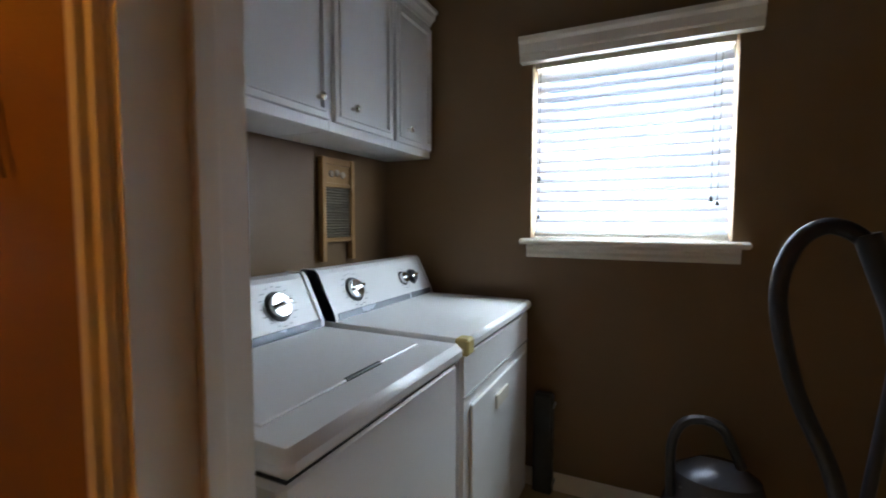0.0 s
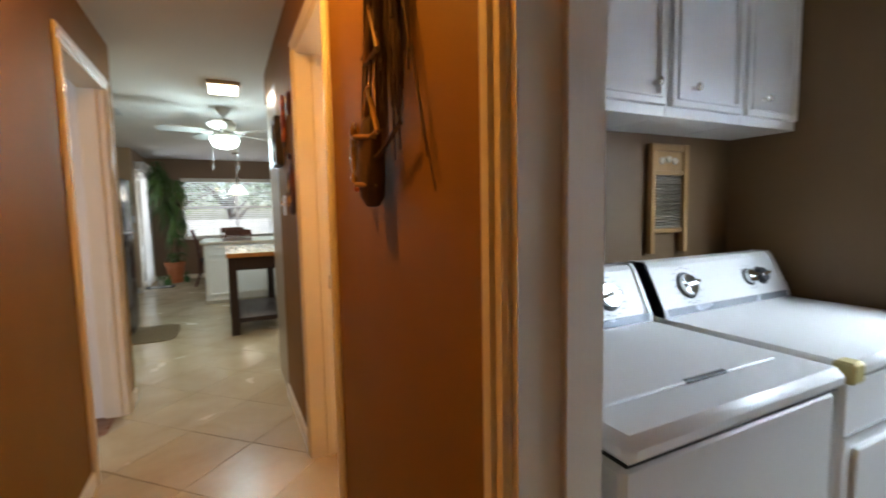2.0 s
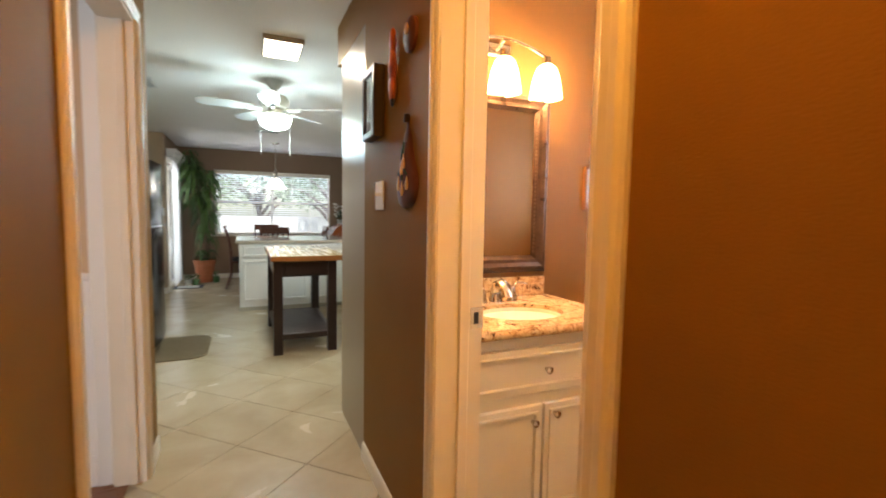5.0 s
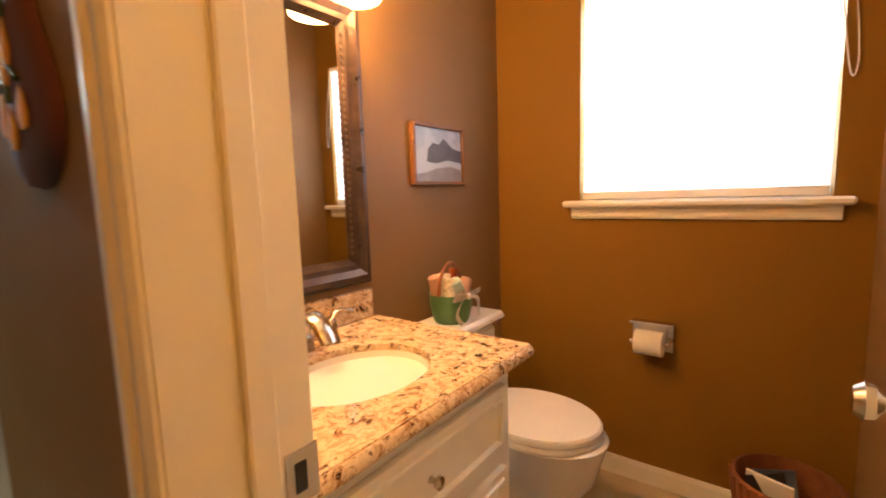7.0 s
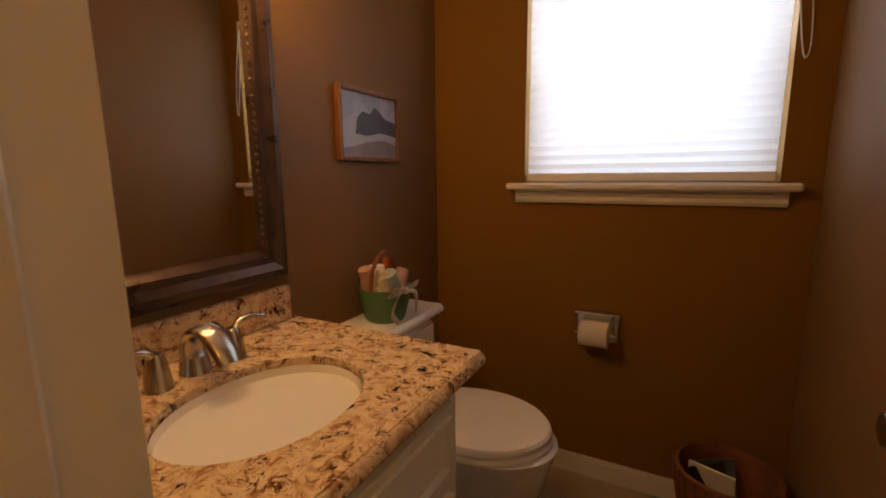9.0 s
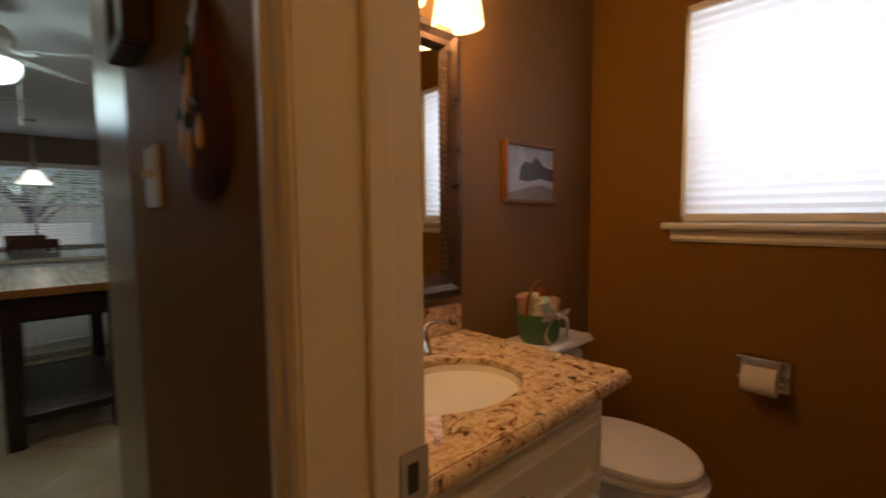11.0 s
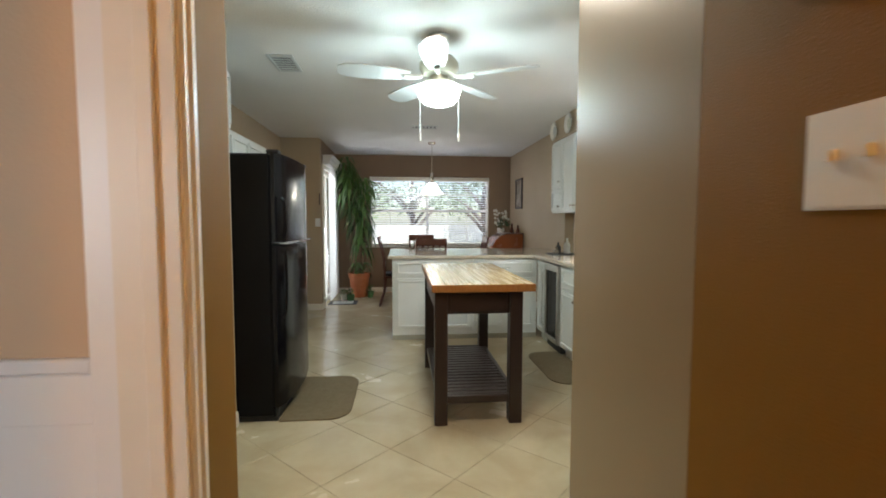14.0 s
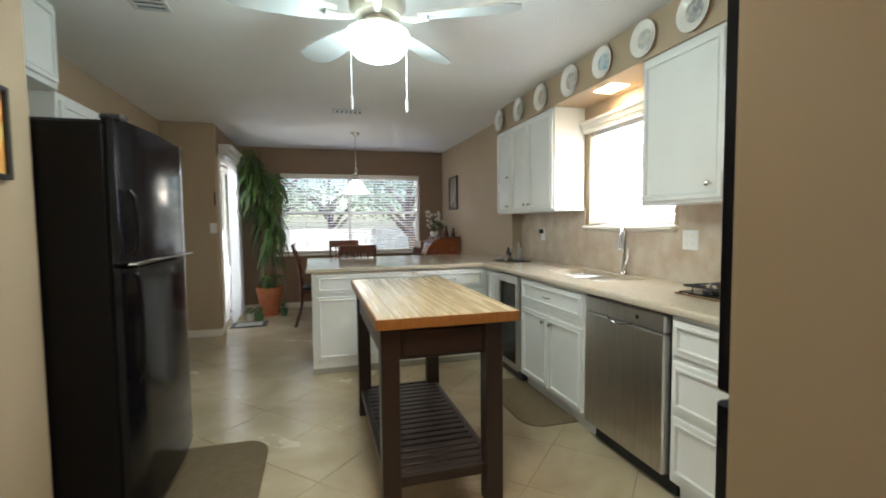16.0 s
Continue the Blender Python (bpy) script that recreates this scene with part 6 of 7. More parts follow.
bp = thing("framed_picture", (1.6, 2.955, 1.43), "small wood-framed print of misty dark trees above the toilet", "picture")
bm = B()
for a, b in (((1.433, 2.945, 1.31), (1.448, 2.969, 1.547)), ((1.756, 2.945, 1.31), (1.771, 2.969, 1.547)), ((1.448, 2.945, 1.31), (1.756, 2.969, 1.325)), ((1.448, 2.945, 1.532), (1.756, 2.969, 1.547))):
    rb(bm, a, b, 0.003)
part("frame", bm, mat("walnut_frame", (0.2, 0.085, 0.025), 0.4, second=(0.13, 0.05, 0.015), scale=12), bp)
bm = B()
plainbox(bm, (1.448, 2.957, 1.325), (1.756, 2.969, 1.532))
part("print", bm, mat("misty_print_sky", (0.42, 0.47, 0.56), 0.3, second=(0.5, 0.52, 0.58), scale=3, mix=1), bp)
bm = B()
v = [bm.verts.new((x, 2.9555, z)) for x, z in ((1.52, 1.40), (1.53, 1.45), (1.56, 1.475), (1.60, 1.47), (1.63, 1.495), (1.66, 1.48), (1.69, 1.46), (1.755, 1.45), (1.755, 1.40), (1.66, 1.41), (1.58, 1.395))]
bm.faces.new(v)
part("tree_print", bm, mat("print_trees", (0.05, 0.05, 0.075), 0.4, second=(0.12, 0.12, 0.15), scale=20), bp)
bm = B()
v = [bm.verts.new((x, 2.956, z)) for x, z in ((1.449, 1.326), (1.755, 1.326), (1.755, 1.37), (1.68, 1.385), (1.58, 1.375), (1.52, 1.36), (1.449, 1.35))]
bm.faces.new(v)
part("printed_path", bm, mat("print_path", (0.2, 0.18, 0.2), 0.4, second=(0.35, 0.33, 0.36), scale=12), bp)

to_ = thing("toilet", (1.59, 2.6, 0), "white porcelain two-piece toilet with closed lid", "toilet")
bm = B()
rb(bm, (1.325, 2.775, 0.40), (1.735, 2.955, 0.745), 0.03)
part("tank", bm, PORC, to_, smooth=True)
bm = B()
rb(bm, (1.312, 2.745, 0.7455), (1.748, 2.96, 0.785), 0.014)
part("tank_lid", bm, PORC, to_, smooth=True)
bm = B()
rings = []
for z, cy, ry, rx in ((0.0, 2.58, 0.20, 0.13), (0.03, 2.58, 0.195, 0.122), (0.16, 2.57, 0.185, 0.105), (0.26, 2.54, 0.225, 0.145), (0.34, 2.53, 0.235, 0.17), (0.407, 2.525, 0.25, 0.185), (0.412, 2.525, 0.24, 0.175)):
    rings.append([bm.verts.new((1.59 + rx * math.sin(a), cy - ry * math.cos(a), z)) for a in [2 * math.pi * i / 32 for i in range(32)]])
for a, b in zip(rings, rings[1:]):
    for i in range(32):
        bm.faces.new((a[i], a[(i + 1) % 32], b[(i + 1) % 32], b[i]))
bm.faces.new(rings[0][::-1])
bm.faces.new(rings[-1])
rb(bm, (1.47, 2.62, 0.2), (1.71, 2.80, 0.412), 0.03)
part("bowl", bm, PORC, to_, smooth=True)


def oval_slab(bm, z0, z1, ry, rx, cy, back):
    def pt(i, m=1.0):
        a = 2 * math.pi * i / 36
        return (1.59 + rx * m * math.sin(a), min(back, cy - ry * m * math.cos(a)))
    lo, hi, md = [bm.verts.new((*pt(i), z0)) for i in range(36)], [bm.verts.new((*pt(i, 0.97), z1)) for i in range(36)], [bm.verts.new((*pt(i), z1 - 0.008)) for i in range(36)]
    for a, b in ((lo, md), (md, hi)):
        for i in range(36):
            bm.faces.new((a[i], a[(i + 1) % 36], b[(i + 1) % 36], b[i]))
    bm.faces.new(hi)
    bm.faces.new(lo[::-1])


bm = B()
oval_slab(bm, 0.414, 0.432, 0.258, 0.195, 2.55, 2.74)
part("seat", bm, PORC, to_, smooth=True)
bm = B()
oval_slab(bm, 0.436, 0.46, 0.253, 0.192, 2.55, 2.745)
part("lid", bm, PORC, to_, smooth=True)
bm = B()
tube(bm, [(1.40, 2.772, 0.69), (1.40, 2.755, 0.69), (1.47, 2.752, 0.685)], 0.006, 8)
part("flush_lever", bm, CHROME, to_, smooth=True)

gb_ = thing("gift_basket", (1.50, 2.845, 0.786), "green pail gift basket with a cream ribbon bow and rolled washcloths", "gift basket")
GX, GY = 1.50, 2.845
bm = B()
lathe(bm, [(0, 0.786), (0.062, 0.786), (0.07, 0.80), (0.082, 0.85), (0.084, 0.892), (0.086, 0.898), (0.079, 0.896), (0.07, 0.82), (0, 0.81)], (GX, GY, 0), n=26)
part("pail", bm, GREEN, gb_, smooth=True)
bm = B()
tube(bm, curve_pts([(GX - 0.078, GY, 0.89), (GX - 0.066, GY - 0.004, 0.965), (GX - 0.02, GY - 0.006, 1.012), (GX + 0.03, GY, 1.0), (GX + 0.066, GY + 0.004, 0.96), (GX + 0.078, GY, 0.89)]), 0.007, 8)
part("handle", bm, WICKER, gb_, smooth=True)
AQUA = mat("pale_aqua_cloth", (0.42, 0.55, 0.52), 0.9, scale=30, bump=0.4)
ROSE = mat("dusty_rose_cloth", (0.5, 0.3, 0.22), 0.9, scale=30, bump=0.4)
for dx, dy, z, r, tilt, mm in ((-0.035, -0.01, 0.915, 0.030, 0.02, RIBBON), (0.012, -0.03, 0.912, 0.029, -0.03, AQUA), (0.052, -0.02, 0.905, 0.027, 0.03, ROSE), (0.048, 0.025, 0.945, 0.019, 0.01, ORANGE),
                               (0.0, 0.03, 0.93, 0.03, 0.0, PAPER), (-0.045, 0.03, 0.93, 0.026, -0.02, ROSE)):
    bm = B()
    tube(bm, [(GX + dx, GY + dy, z - 0.06), (GX + dx + tilt * 0.3, GY + dy, z), (GX + dx + tilt, GY + dy, z + 0.035)], r, 12, r * 0.86)
    part("rolled_cloth", bm, mm, gb_, smooth=True)


def ribbon(bm, pts_, w, across):
    """A soft band along a curve, its width along the given direction."""
    pp, wv = curve_pts(pts_, 6), Vector(across).normalized() * w
    rows = [(bm.verts.new(p - wv), bm.verts.new(p + Vector((0, -0.002, 0))), bm.verts.new(p + wv)) for p in [Vector(q) for q in pp]]
    for a, b in zip(rows, rows[1:]):
        bm.faces.new((a[0], a[1], b[1], b[0]))
        bm.faces.new((a[1], a[2], b[2], b[1]))


KX, KY, KZ = GX - 0.025, GY - 0.092, 0.898
bm = B()
for sx, lift in ((-1, 0.022), (1, 0.012)):
    ribbon(bm, [(KX, KY, KZ), (KX + sx * 0.035, KY - 0.012, KZ + lift), (KX + sx * 0.075, KY - 0.008, KZ + lift * 0.8), (KX + sx * 0.08, KY + 0.004, KZ + 0.002), (KX + sx * 0.04, KY + 0.002, KZ - 0.004), (KX, KY, KZ)], 0.013, (0.15 * sx, -0.5, 1))
lathe(bm, [(0, -0.011), (0.010, -0.008), (0.013, 0), (0.010, 0.008), (0, 0.011)], (KX, KY - 0.006, KZ), (1, 0, 0), 10)
part("bow", bm, RIBBON, gb_, smooth=True)
for pts_ in ([(KX, KY, KZ), (KX + 0.045, KY - 0.012, KZ - 0.012), (KX + 0.078, KY + 0.0, KZ - 0.05), (KX + 0.088, KY + 0.01, KZ - 0.098)],
             [(KX, KY, KZ), (KX - 0.045, KY - 0.004, KZ - 0.02), (KX - 0.056, KY + 0.006, KZ - 0.065), (KX - 0.028, KY + 0.004, KZ - 0.102)]):
    bm = B()
    ribbon(bm, pts_, 0.012, (1, 0.1, 0.25))
    part("ribbon_tail", bm, RIBBON, gb_, smooth=True)

tp = thing("toilet_paper_holder", (2.09, 2.245, 0.67), "recessed chrome toilet paper holder with a full white roll", "toilet paper holder")
bm = B()
rb(bm, (2.088, 2.165, 0.60), (2.0985, 2.325, 0.725), 0.003)
rb(bm, (2.055, 2.16, 0.715), (2.098, 2.33, 0.725), 0.002)
part("back_plate", bm, CHROME, tp)
bm = B()
lathe(bm, [(0, -0.052), (0.02, -0.052), (0.05, -0.052), (0.05, 0.052), (0.02, 0.052), (0, 0.052)], (2.045, 2.25, 0.645), (0, 1, 0), 26)
part("paper_roll", bm, PAPER, tp, smooth=True)
bm = B()
tube(bm, [(2.045, 2.175, 0.645), (2.045, 2.325, 0.645)], 0.008, 10)
tube(bm, [(2.09, 2.178, 0.65), (2.045, 2.178, 0.645)], 0.007, 8)
part("roller", bm, CHROME, tp, smooth=True)

wk_ = thing("wicker_basket", (1.92, 1.80, 0), "round orange-brown wicker basket with folded magazines", "basket")
bm = B()
lathe(bm, [(0, 0), (0.11, 0), (0.15, 0.22), (0.155, 0.285), (0.145, 0.29), (0.138, 0.22), (0.10, 0.012), (0, 0.012)], (1.93, 1.79, 0), n=30)
part("body", bm, WICKER, wk_, smooth=True)
bm = B()
for i in range(28):
    a = 2 * math.pi * i / 28
    c, s = math.cos(a), math.sin(a)
    tube(bm, [(1.93 + 0.113 * c, 1.79 + 0.113 * s, 0.004), (1.93 + 0.155 * c, 1.79 + 0.155 * s, 0.23), (1.93 + 0.158 * c, 1.79 + 0.158 * s, 0.285)], 0.005, 5)
part("woven_ribs", bm, WICKER, wk_)
for dx, dy, r_, mm in ((0.0, 0.0, 15, BLUEP), (0.03, 0.03, -10, PAPER), (-0.04, 0.0, 20, BLACKM)):
    mg = thing("magazine", (1.93 + dx, 1.79 + dy, 0.015), "folded %s magazine standing in the wicker basket" % ("blue", "pale", "dark")[(0.0, 0.03, -0.04).index(dx)], "magazine", "magazines")
    bm = B()
    rb(bm, (-0.004, -0.07, 0), (0.006, 0.07, 0.27), 0.001)
    for vv in bm.verts:
        vv.co = Matrix.Translation((1.93 + dx, 1.79 + dy, 0.015)) @ (Euler((0, radians(r_), radians(r_ * 2))).to_matrix() @ vv.co)
    part("folded_cover", bm, mm, mg)

bdr = tagged(new("door_bath"), kind="structure")
bdr.location = (0.75, 1.67, 0)
bm = B()
rb(bm, (0.43, 1.652, 0.01), (1.062, 1.687, 2.08), 0.003)
part("door_panel", bm, CABW, bdr)
for s, y in ((1, 1.687), (-1, 1.652)):
    bm = B()
    lathe(bm, [(0, 0), (0.03, 0), (0.03, 0.006), (0.013, 0.01), (0.012, 0.03), (0.026, 0.04), (0.029, 0.052), (0.02, 0.064), (0, 0.066)][:9 if s > 0 else 5] + ([] if s > 0 else [(0, 0.03)]), (1.005, y, 0.95), (0, s, 0), 18)
    part("door_knob", bm, NICKEL, bdr, smooth=True)
for z in (0.25, 1.85):
    bm = B()
    tube(bm, [(0.428, 1.69, z), (0.428, 1.69, z + 0.09)], 0.006, 8)
    part("hinge", bm, NICKEL, bdr)
bm = B()
rb(bm, (0.416, 2.2935, 0.902), (0.462, 2.2968, 0.972), 0.001)
part("strike_plate", bm, NICKEL, bdr, "brushed nickel strike plate on the door jamb")
bm = B()
rb(bm, (0.428, 2.292, 0.918), (0.444, 2.2934, 0.956), 0.0005)
part("latch_hole", bm, BLACKM, bdr)


# ---- laundry ----
def machine_panel(t, x0, x1, yb, dials):
    """Raked control panel along the back of a machine."""
    prof = [(yb, 0.92), (yb - 0.175, 0.92), (yb - 0.17, 0.945), (yb - 0.10, 1.085), (yb - 0.085, 1.10), (yb - 0.02, 1.10), (yb, 1.08)]
    bm = B()
    a, b = [bm.verts.new((x0, y, z)) for y, z in prof], [bm.verts.new((x1, y, z)) for y, z in prof]
    for i in range(7):
        bm.faces.new((a[i], a[(i + 1) % 7], b[(i + 1) % 7], b[i]))
    bm.faces.new(a[::-1])
    bm.faces.new(b)
    p = part("control_panel", bm, WHITE, t)
    for x in (x0, x1 - 0.016):
        bm = B()
        q = [(y - 0.004, z + 0.004) for y, z in prof]
        a, b = [bm.verts.new((x, y, z)) for y, z in q], [bm.verts.new((x + 0.016, y, z)) for y, z in q]
        for i in range(7):
            bm.faces.new((a[i], a[(i + 1) % 7], b[(i + 1) % 7], b[i]))
        bm.faces.new(a[::-1])
        bm.faces.new(b)
        part("end_cap", bm, WHITE, p)
    nrm = Vector((0, -0.894, 0.447))
    for x, r, dark in dials:
        c = Vector((x, yb - 0.137, 1.015))
        bm = B()
        lathe(bm, [(0, 0), (r * 1.25, 0), (r * 1.2, 0.004), (0, 0.005)], c, nrm, 24)
        d = part("dial_ring", bm, BLACKM, p)
        bm = B()
        lathe(bm, [(0, 0.005), (r, 0.005), (r * 0.92, 0.018), (0, 0.02)], c, nrm, 24)
        k = part("dial", bm, BLACKM if dark else CHROME, p, smooth=True)
        bm = B()
        u = Vector((1, 0, 0.15)).normalized()
        tube(bm, [c + nrm * 0.022 - u * r * 0.85, c + nrm * 0.03, c + nrm * 0.022 + u * r * 0.85], r * 0.22, 8)
        part("dial_grip", bm, CHROME, p, smooth=True)
        if not dark:
            bm = B()
            for q in range(16):
                a = q * 2 * math.pi / 16
                w = nrm.cross(Vector((1, 0, 0))).normalized()
                cc = c + (Vector((1, 0, 0)) * math.cos(a) + w * math.sin(a)) * r * 1.65
                ln = 0.012 if q % 3 else 0.02
                vs = [bm.verts.new(cc + nrm * 0.0015 + Vector((sx * ln / 2, 0, 0)) + w * sz * 0.0012) for sx, sz in ((-1, -1), (1, -1), (1, 1), (-1, 1))]
                bm.faces.new(vs)
            part("dial_marks", bm, mat("grey_ink", (0.3, 0.3, 0.32), 0.6), p)
    bm = B()
    rb(bm, (x0 + 0.018, yb - 0.179, 0.924), (x1 - 0.018, yb - 0.171, 0.95), 0.002)
    part("silver_strip", bm, mat("silver_blue_strip", (0.5, 0.54, 0.6), 0.25, 0.6), p)
    return p


wsh = thing("washing_machine", (0.88, 0.77, 0), "white top-loading washing machine with a raked dial panel", "washing machine")
WX0, WX1, WY = 0.505, 1.215, 0.45
bm = B()
rb(bm, (WX0 + 0.008, WY + 0.008, 0.03), (WX1 - 0.008, 1.12, 0.862), 0.012)
part("body", bm, WHITE, wsh)
bm = B()
rb(bm, (WX0, WY - 0.012, 0.868), (WX1, 1.125, 0.92), 0.018)
part("top", bm, WHITE, wsh, smooth=True)
bm = B()
rb(bm, (WX0 + 0.05, WY + 0.10, 0.9205), (WX1 - 0.085, 0.935, 0.927), 0.003)
ld = part("lid", bm, WHITE, wsh)
bm = B()
rb(bm, (0.80, WY + 0.098, 0.9215), (0.94, WY + 0.112, 0.9285), 0.002)
part("lid_grip", bm, BLACKM, ld)
bm = B()
rb(bm, (WX0 + 0.012, WY + 0.004, 0.863), (WX1 - 0.012, 1.11, 0.8675), 0.001)
part("seam", bm, BLACKM, wsh)
machine_panel(wsh, WX0 + 0.01, WX1 - 0.02, 1.125, ((1.03, 0.04, False),))
for x in (WX0 + 0.05, WX1 - 0.05):
    bm = B()
    lathe(bm, [(0, 0), (0.02, 0), (0.02, 0.035), (0, 0.035)], (x, WY + 0.06, 0), n=12)
    part("foot", bm, BLACKM, wsh)

dry = thing("clothes_dryer", (1.6, 0.77, 0), "white front-loading clothes dryer with three panel dials and yellowed corner tape", "clothes dryer")
DX0, DX1 = 1.235, 2.02
bm = B()
rb(bm, (DX0 + 0.006, WY + 0.006, 0.03), (DX1 - 0.006, 1.12, 0.872), 0.01)
part("body", bm, WHITE, dry)
bm = B()
rb(bm, (DX0, WY - 0.012, 0.878), (DX1, 1.125, 0.922), 0.014)
part("top", bm, WHITE, dry, smooth=True)
bm = B()
rb(bm, (DX0 + 0.012, WY + 0.004, 0.8725), (DX1 - 0.012, 1.11, 0.8775), 0.001)
part("seam", bm, BLACKM, dry)
bm = B()
rb(bm, (DX0 - 0.003, WY - 0.016, 0.872), (DX0 + 0.05, WY + 0.03, 0.9245), 0.006)
part("corner_tape", bm, YTAPE, dry, "yellowed tape wrapped round the front corner")
bm = B()
rb(bm, (DX0 + 0.06, WY - 0.006, 0.16), (DX1 - 0.06, WY + 0.0055, 0.70), 0.005)
d = part("door", bm, WHITE, dry)
bm = B()
rb(bm, (DX0 + 0.28, WY - 0.016, 0.60), (DX0 + 0.42, WY - 0.0065, 0.655), 0.006)
part("door_grip", bm, TRIM, d)
bm = B()
rb(bm, (DX0 + 0.01, WY + 0.0, 0.735), (DX1 - 0.01, WY + 0.0055, 0.739), 0.001)
part("seam", bm, mat("grey_seam", (0.3, 0.3, 0.3), 0.6), dry)
machine_panel(dry, DX0 + 0.02, DX1 - 0.01, 1.125, ((1.42, 0.04, False), (1.79, 0.028, False), (1.87, 0.03, True)))

lcs = []
for i, (xa, xb, kx) in enumerate(((0.43, 0.85, 0.80), (0.86, 1.29, 1.22), (1.30, 1.71, 1.41), (1.72, 2.085, 1.83))):
    lcs.append(cabinet("laundry_wall_cabinet", ((xa - 0.004, 1.0, 1.60), (xb + 0.005, 1.268, 2.26)), "-y", [("door", xa + 0.012, xb - 0.012, 1.635, 2.235, [("k", kx, 1.70)])],
               "white painted laundry wall cabinet with one framed door and nickel knob", WHITE, "laundry wall cabinets", toe=0))
cm = thing("cabinet_crown", (1.25, 0.98, 2.26), "white crown moulding along the top of the laundry cabinets", "moulding")
bm = B()
extrude_profile(bm, [(-0.05, 0), (0.004, 0), (0.01, 0.012), (0.03, 0.03), (0.034, 0.05), (0.046, 0.056), (0.046, 0.068), (-0.05, 0.068)], lambda o, t, u: Vector((0.426 + t, 1.0 - o, 2.262 + u)), 1.664)
part("moulding", bm, WHITE, cm)

wbd = thing("washboard", (1.65, 1.25, 1.35), "old wooden framed washboard with rippled panel on the laundry wall", "washboard")
X0, X1, Z0, Z1 = 1.535, 1.765, 1.10, 1.56
for a, b in (((X0, 1.235, Z0), (X0 + 0.026, 1.262, Z1)), ((X1 - 0.026, 1.235, Z0), (X1, 1.262, Z1)), ((X0 + 0.026, 1.24, Z1 - 0.03), (X1 - 0.026, 1.26, Z1)), ((X0 + 0.026, 1.24, Z1 - 0.13), (X1 - 0.026, 1.26, Z1 - 0.11)), ((X0 + 0.026, 1.24, 1.185), (X1 - 0.026, 1.26, 1.205))):
    bm = B()
    rb(bm, a, b, 0.003)
    part("rail", bm, PINE, wbd)
bm = B()
plainbox(bm, (X0 + 0.026, 1.25, Z1 - 0.11), (X1 - 0.026, 1.258, Z1 - 0.03))
part("head_board", bm, PINE, wbd)
bm = B()
wave = [(X0 + 0.026, 1.250 - 0.005 * math.sin(k * math.pi / 2), 1.206 + k * (Z1 - 0.131 - 1.206) / 72) for k in range(73)]
rowv = [(bm.verts.new((X0 + 0.026, y, z)), bm.verts.new((X1 - 0.026, y, z))) for _, y, z in wave]
for a, b in zip(rowv, rowv[1:]):
    bm.faces.new((a[0], a[1], b[1], b[0]))
part("rippled_panel", bm, mat("dull_zinc", (0.28, 0.25, 0.2), 0.5, 0.5), wbd)
for k in range(3):
    bm = B()
    lathe(bm, [(0, 0), (0.016, 0), (0.014, 0.006), (0, 0.008)], (1.61 + k * 0.04, 1.25, Z1 - 0.07 + 0.006 * (k % 2)), (0, -1, 0), 12)
    part("flower_ornament", bm, RIBBON, wbd)

cs = thing("slim_black_case", (2.03, 0.42, 0), "slim black hard case leaning between the dryer and the wall", "case")
bm = B()
rb(bm, (2.03, 0.34, 0.002), (2.085, 0.43, 0.48), 0.01)
part("shell", bm, BLACKM, cs)
for z in (0.05, 0.42):
    bm = B()
    rb(bm, (2.027, 0.332, z), (2.088, 0.3395, z + 0.015), 0.003)
    part("strap", bm, mat("silver_edge", (0.35, 0.35, 0.36), 0.4, 0.6), cs)

vc = thing("canister_vacuum", (1.55, -0.25, 0), "dark canister vacuum cleaner with a looped hose and upright wand", "vacuum cleaner")
bm = B()
rings = []
for z, rx, ry in ((0.0, 0.13, 0.17), (0.05, 0.15, 0.19), (0.22, 0.145, 0.18), (0.36, 0.11, 0.14), (0.41, 0.04, 0.06)):
    rings.append([bm.verts.new((1.86 + rx * math.cos(a), -0.29 + ry * math.sin(a), z)) for a in [2 * math.pi * i / 24 for i in range(24)]])
for a, b in zip(rings, rings[1:]):
    for i in range(24):
        bm.faces.new((a[i], a[(i + 1) % 24], b[(i + 1) % 24], b[i]))
bm.faces.new(rings[0][::-1])
bm.faces.new(rings[-1])
part("body", bm, mat("grey_plastic", (0.09, 0.09, 0.1), 0.25, 0.2), vc, smooth=True)
bm = B()
tube(bm, curve_pts([(1.80, -0.14, 0.28), (1.79, -0.14, 0.48), (1.79, -0.19, 0.57), (1.80, -0.29, 0.56), (1.82, -0.36, 0.42)]), 0.017, 9)
part("carry_handle", bm, BLACKM, vc, smooth=True)
bm = B()
tube(bm, curve_pts([(1.78, -0.40, 0.28), (1.62, -0.52, 0.2), (1.46, -0.56, 0.3), (1.42, -0.49, 0.62), (1.42, -0.40, 0.85), (1.42, -0.355, 1.08), (1.42, -0.385, 1.22), (1.42, -0.455, 1.27), (1.41, -0.53, 1.22), (1.40, -0.58, 1.08)], 9), 0.021, 12)
part("hose", bm, HOSE, vc, smooth=True)
bm = B()
tube(bm, [(1.41, -0.52, 1.25), (1.40, -0.58, 1.06), (1.40, -0.59, 0.98)], 0.028, 12, 0.024)
part("wand_grip", bm, BLACKM, vc, smooth=True)
bm = B()
tube(bm, [(1.40, -0.59, 0.99), (1.43, -0.50, 0.06)], 0.014, 12)
part("wand", bm, HOSE, vc, smooth=True)
bm = B()
rb(bm, (1.30, -0.62, 0.005), (1.56, -0.44, 0.07), 0.02)
part("floor_head", bm, BLACKM, vc)

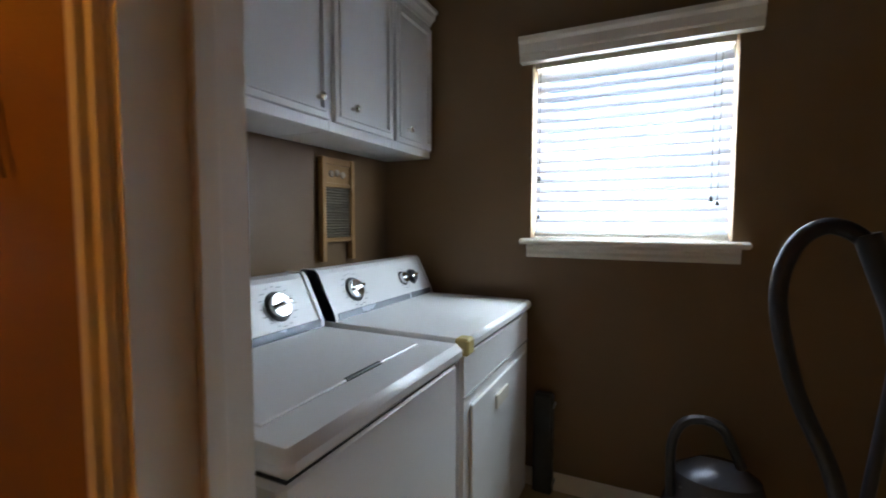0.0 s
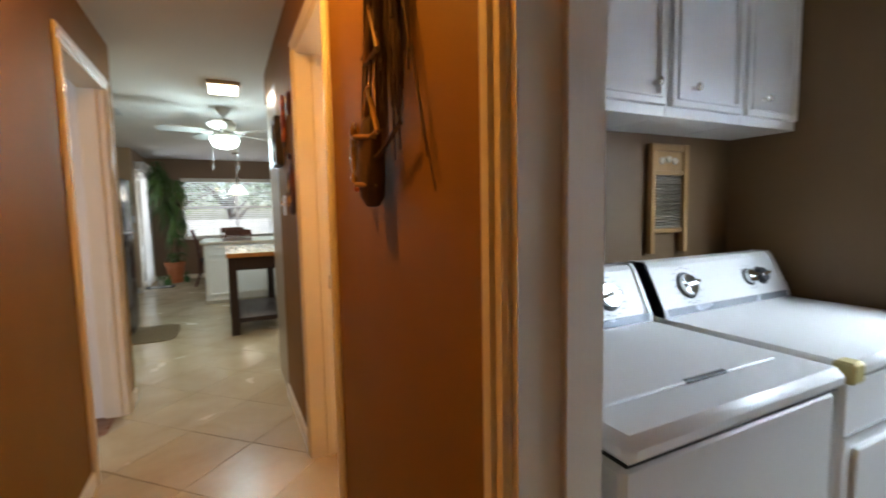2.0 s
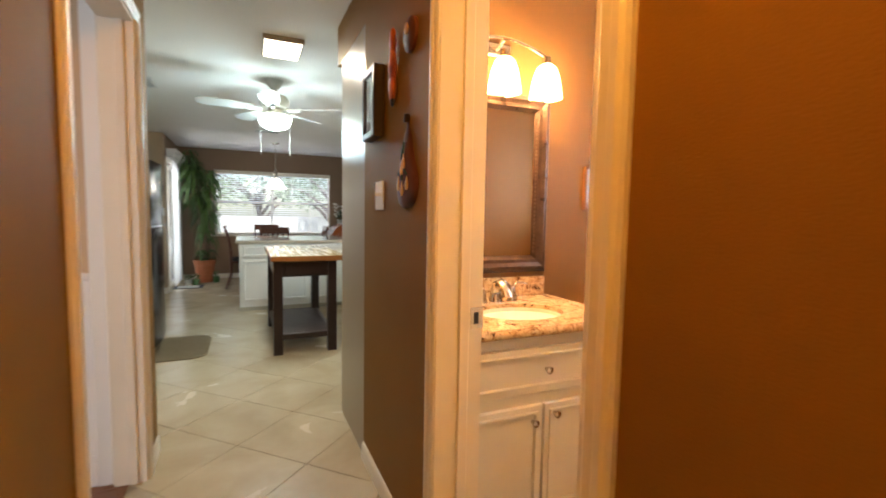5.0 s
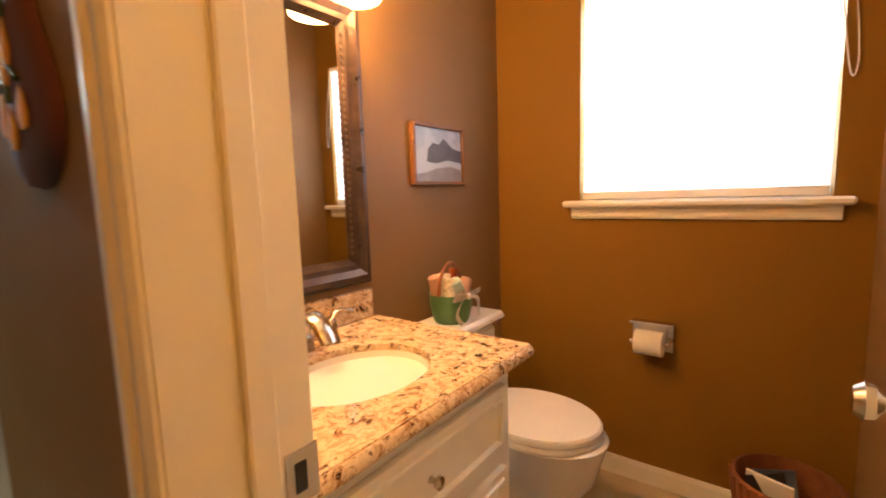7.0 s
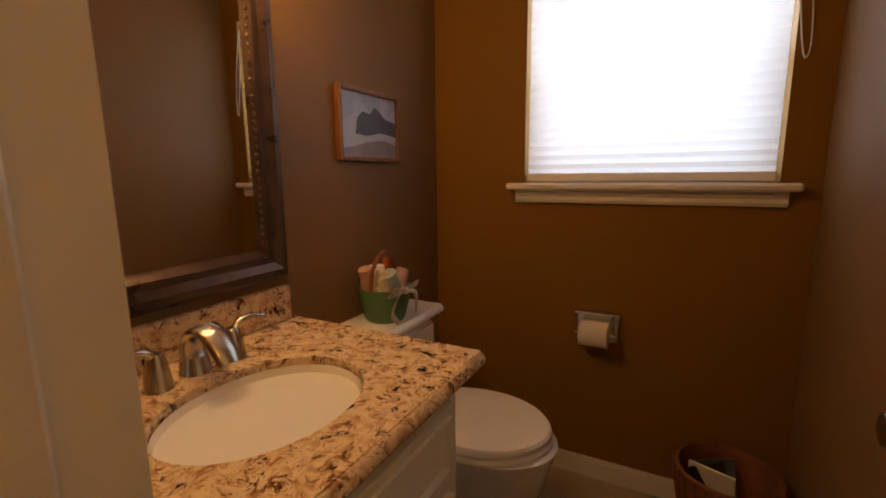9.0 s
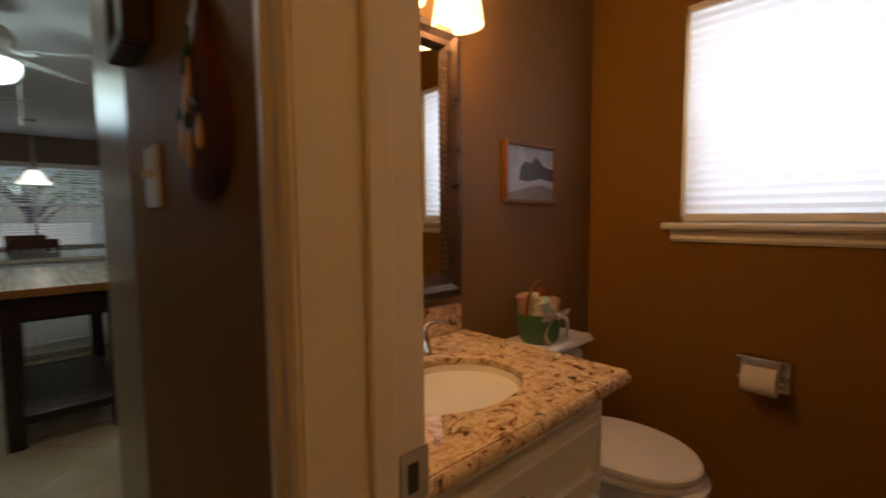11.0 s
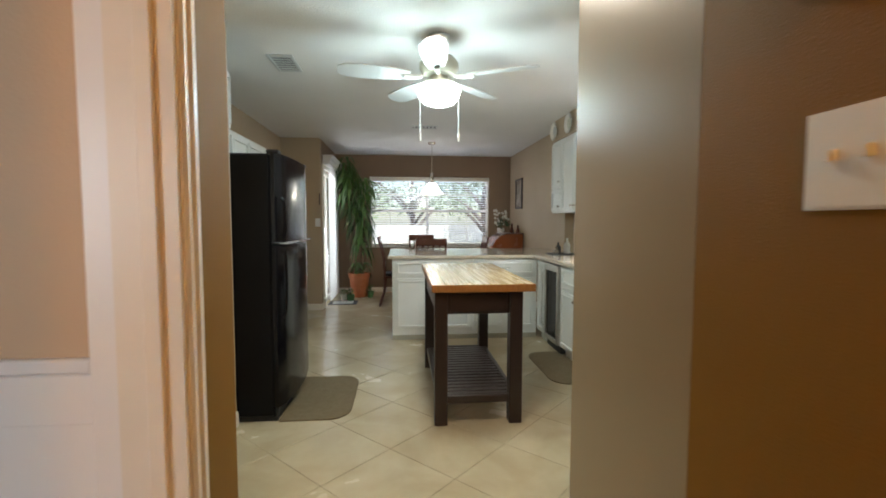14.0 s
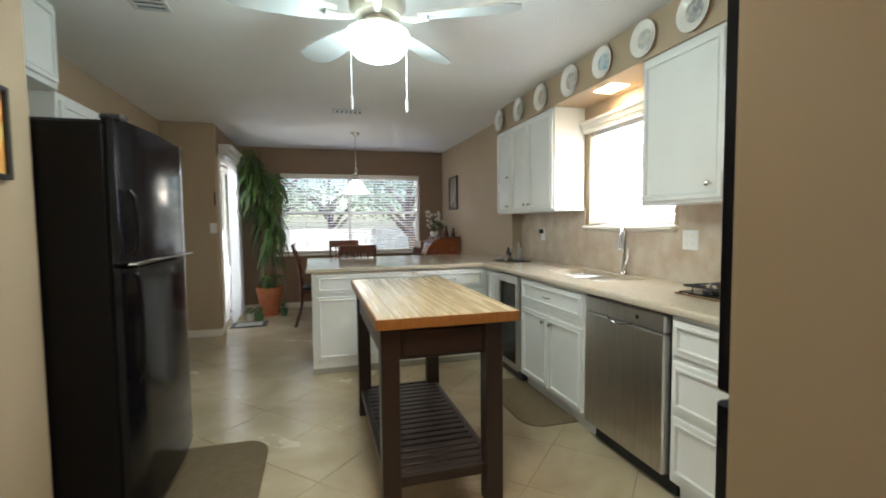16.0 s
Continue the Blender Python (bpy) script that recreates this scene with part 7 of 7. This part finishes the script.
# ---- floor tiles ----
TILE = bpy.data.materials.new("floor_tile_glaze")
TILE.use_nodes = True
tn, tl_ = TILE.node_tree.nodes, TILE.node_tree.links
tb_ = tn["Principled BSDF"]
oi, gc = tn.new("ShaderNodeObjectInfo"), tn.new("ShaderNodeNewGeometry")
n1, n2 = tn.new("ShaderNodeTexNoise"), tn.new("ShaderNodeTexNoise")
n1.inputs["Scale"].default_value, n1.inputs["Detail"].default_value, n1.inputs["Distortion"].default_value = 2.2, 6, 0.8
n2.inputs["Scale"].default_value, n2.inputs["Detail"].default_value = 22, 5
tl_.new(gc.outputs["Position"], n1.inputs["Vector"])
tl_.new(gc.outputs["Position"], n2.inputs["Vector"])
ad = tn.new("ShaderNodeMath")
ad.operation = "MULTIPLY_ADD"
ad.inputs[1].default_value = 0.14
tl_.new(oi.outputs["Random"], ad.inputs[0])
tl_.new(n1.outputs[0], ad.inputs[2])
ad2 = tn.new("ShaderNodeMath")
ad2.operation = "MULTIPLY_ADD"
ad2.inputs[1].default_value = 0.12
tl_.new(n2.outputs[0], ad2.inputs[0])
tl_.new(ad.outputs[0], ad2.inputs[2])
cr = tn.new("ShaderNodeValToRGB")
cr.color_ramp.elements[0].position, cr.color_ramp.elements[0].color = 0.4, (0.40, 0.32, 0.20, 1)
cr.color_ramp.elements[1].position, cr.color_ramp.elements[1].color = 0.85, (0.53, 0.45, 0.31, 1)
tl_.new(ad2.outputs[0], cr.inputs[0])
tl_.new(cr.outputs[0], tb_.inputs["Base Color"])
mr_ = tn.new("ShaderNodeMapRange")
mr_.inputs[3].default_value, mr_.inputs[4].default_value = 0.22, 0.3
tl_.new(n1.outputs[0], mr_.inputs[0])
tl_.new(mr_.outputs[0], tb_.inputs["Roughness"])
S_, P_ = 0.2286, 0.46
bm = B()
c8 = [(-S_ + 0.004, -S_), (S_ - 0.004, -S_), (S_, -S_ + 0.004), (S_, S_ - 0.004), (S_ - 0.004, S_), (-S_ + 0.004, S_), (-S_, S_ - 0.004), (-S_, -S_ + 0.004)]
lo = [bm.verts.new((x, y, -0.006)) for x, y in c8]
mi = [bm.verts.new((x, y, -0.0012)) for x, y in c8]
hi = [bm.verts.new((x * 0.993, y * 0.993, 0.0)) for x, y in c8]
for a, b in ((lo, mi), (mi, hi)):
    for i in range(8):
        bm.faces.new((a[i], a[(i + 1) % 8], b[(i + 1) % 8], b[i]))
bm.faces.new(hi)
bmesh.ops.recalc_face_normals(bm, faces=bm.faces)
tile_mesh = bpy.data.meshes.new("floor_tile")
bm.to_mesh(tile_mesh)
bm.free()
tile_mesh.materials.append(TILE)
r2 = math.sqrt(2)
for i in range(-34, 34):
    for j in range(-34, 34):
        x = 0.017 + (i + 0.5) * P_ / r2 + (j + 0.5) * P_ / r2
        y = 2.637 + (i + 0.5) * P_ / r2 - (j + 0.5) * P_ / r2
        hall = -0.95 < x < 0.55 and -1.9 < y < 3.8
        wet = 0.3 < x < 2.2 and -1.2 < y < 3.1
        kit = -1.6 < x < 1.9 and 3.6 < y < 10.6
        if (hall or wet or kit) and x < 1.97 + (0.1 if y < 3.2 else 0):
            t = new("floor_tile", tile_mesh)
            t.matrix_world = pose(x, y, 0, 0, 0, 45)
            t.parent = floor
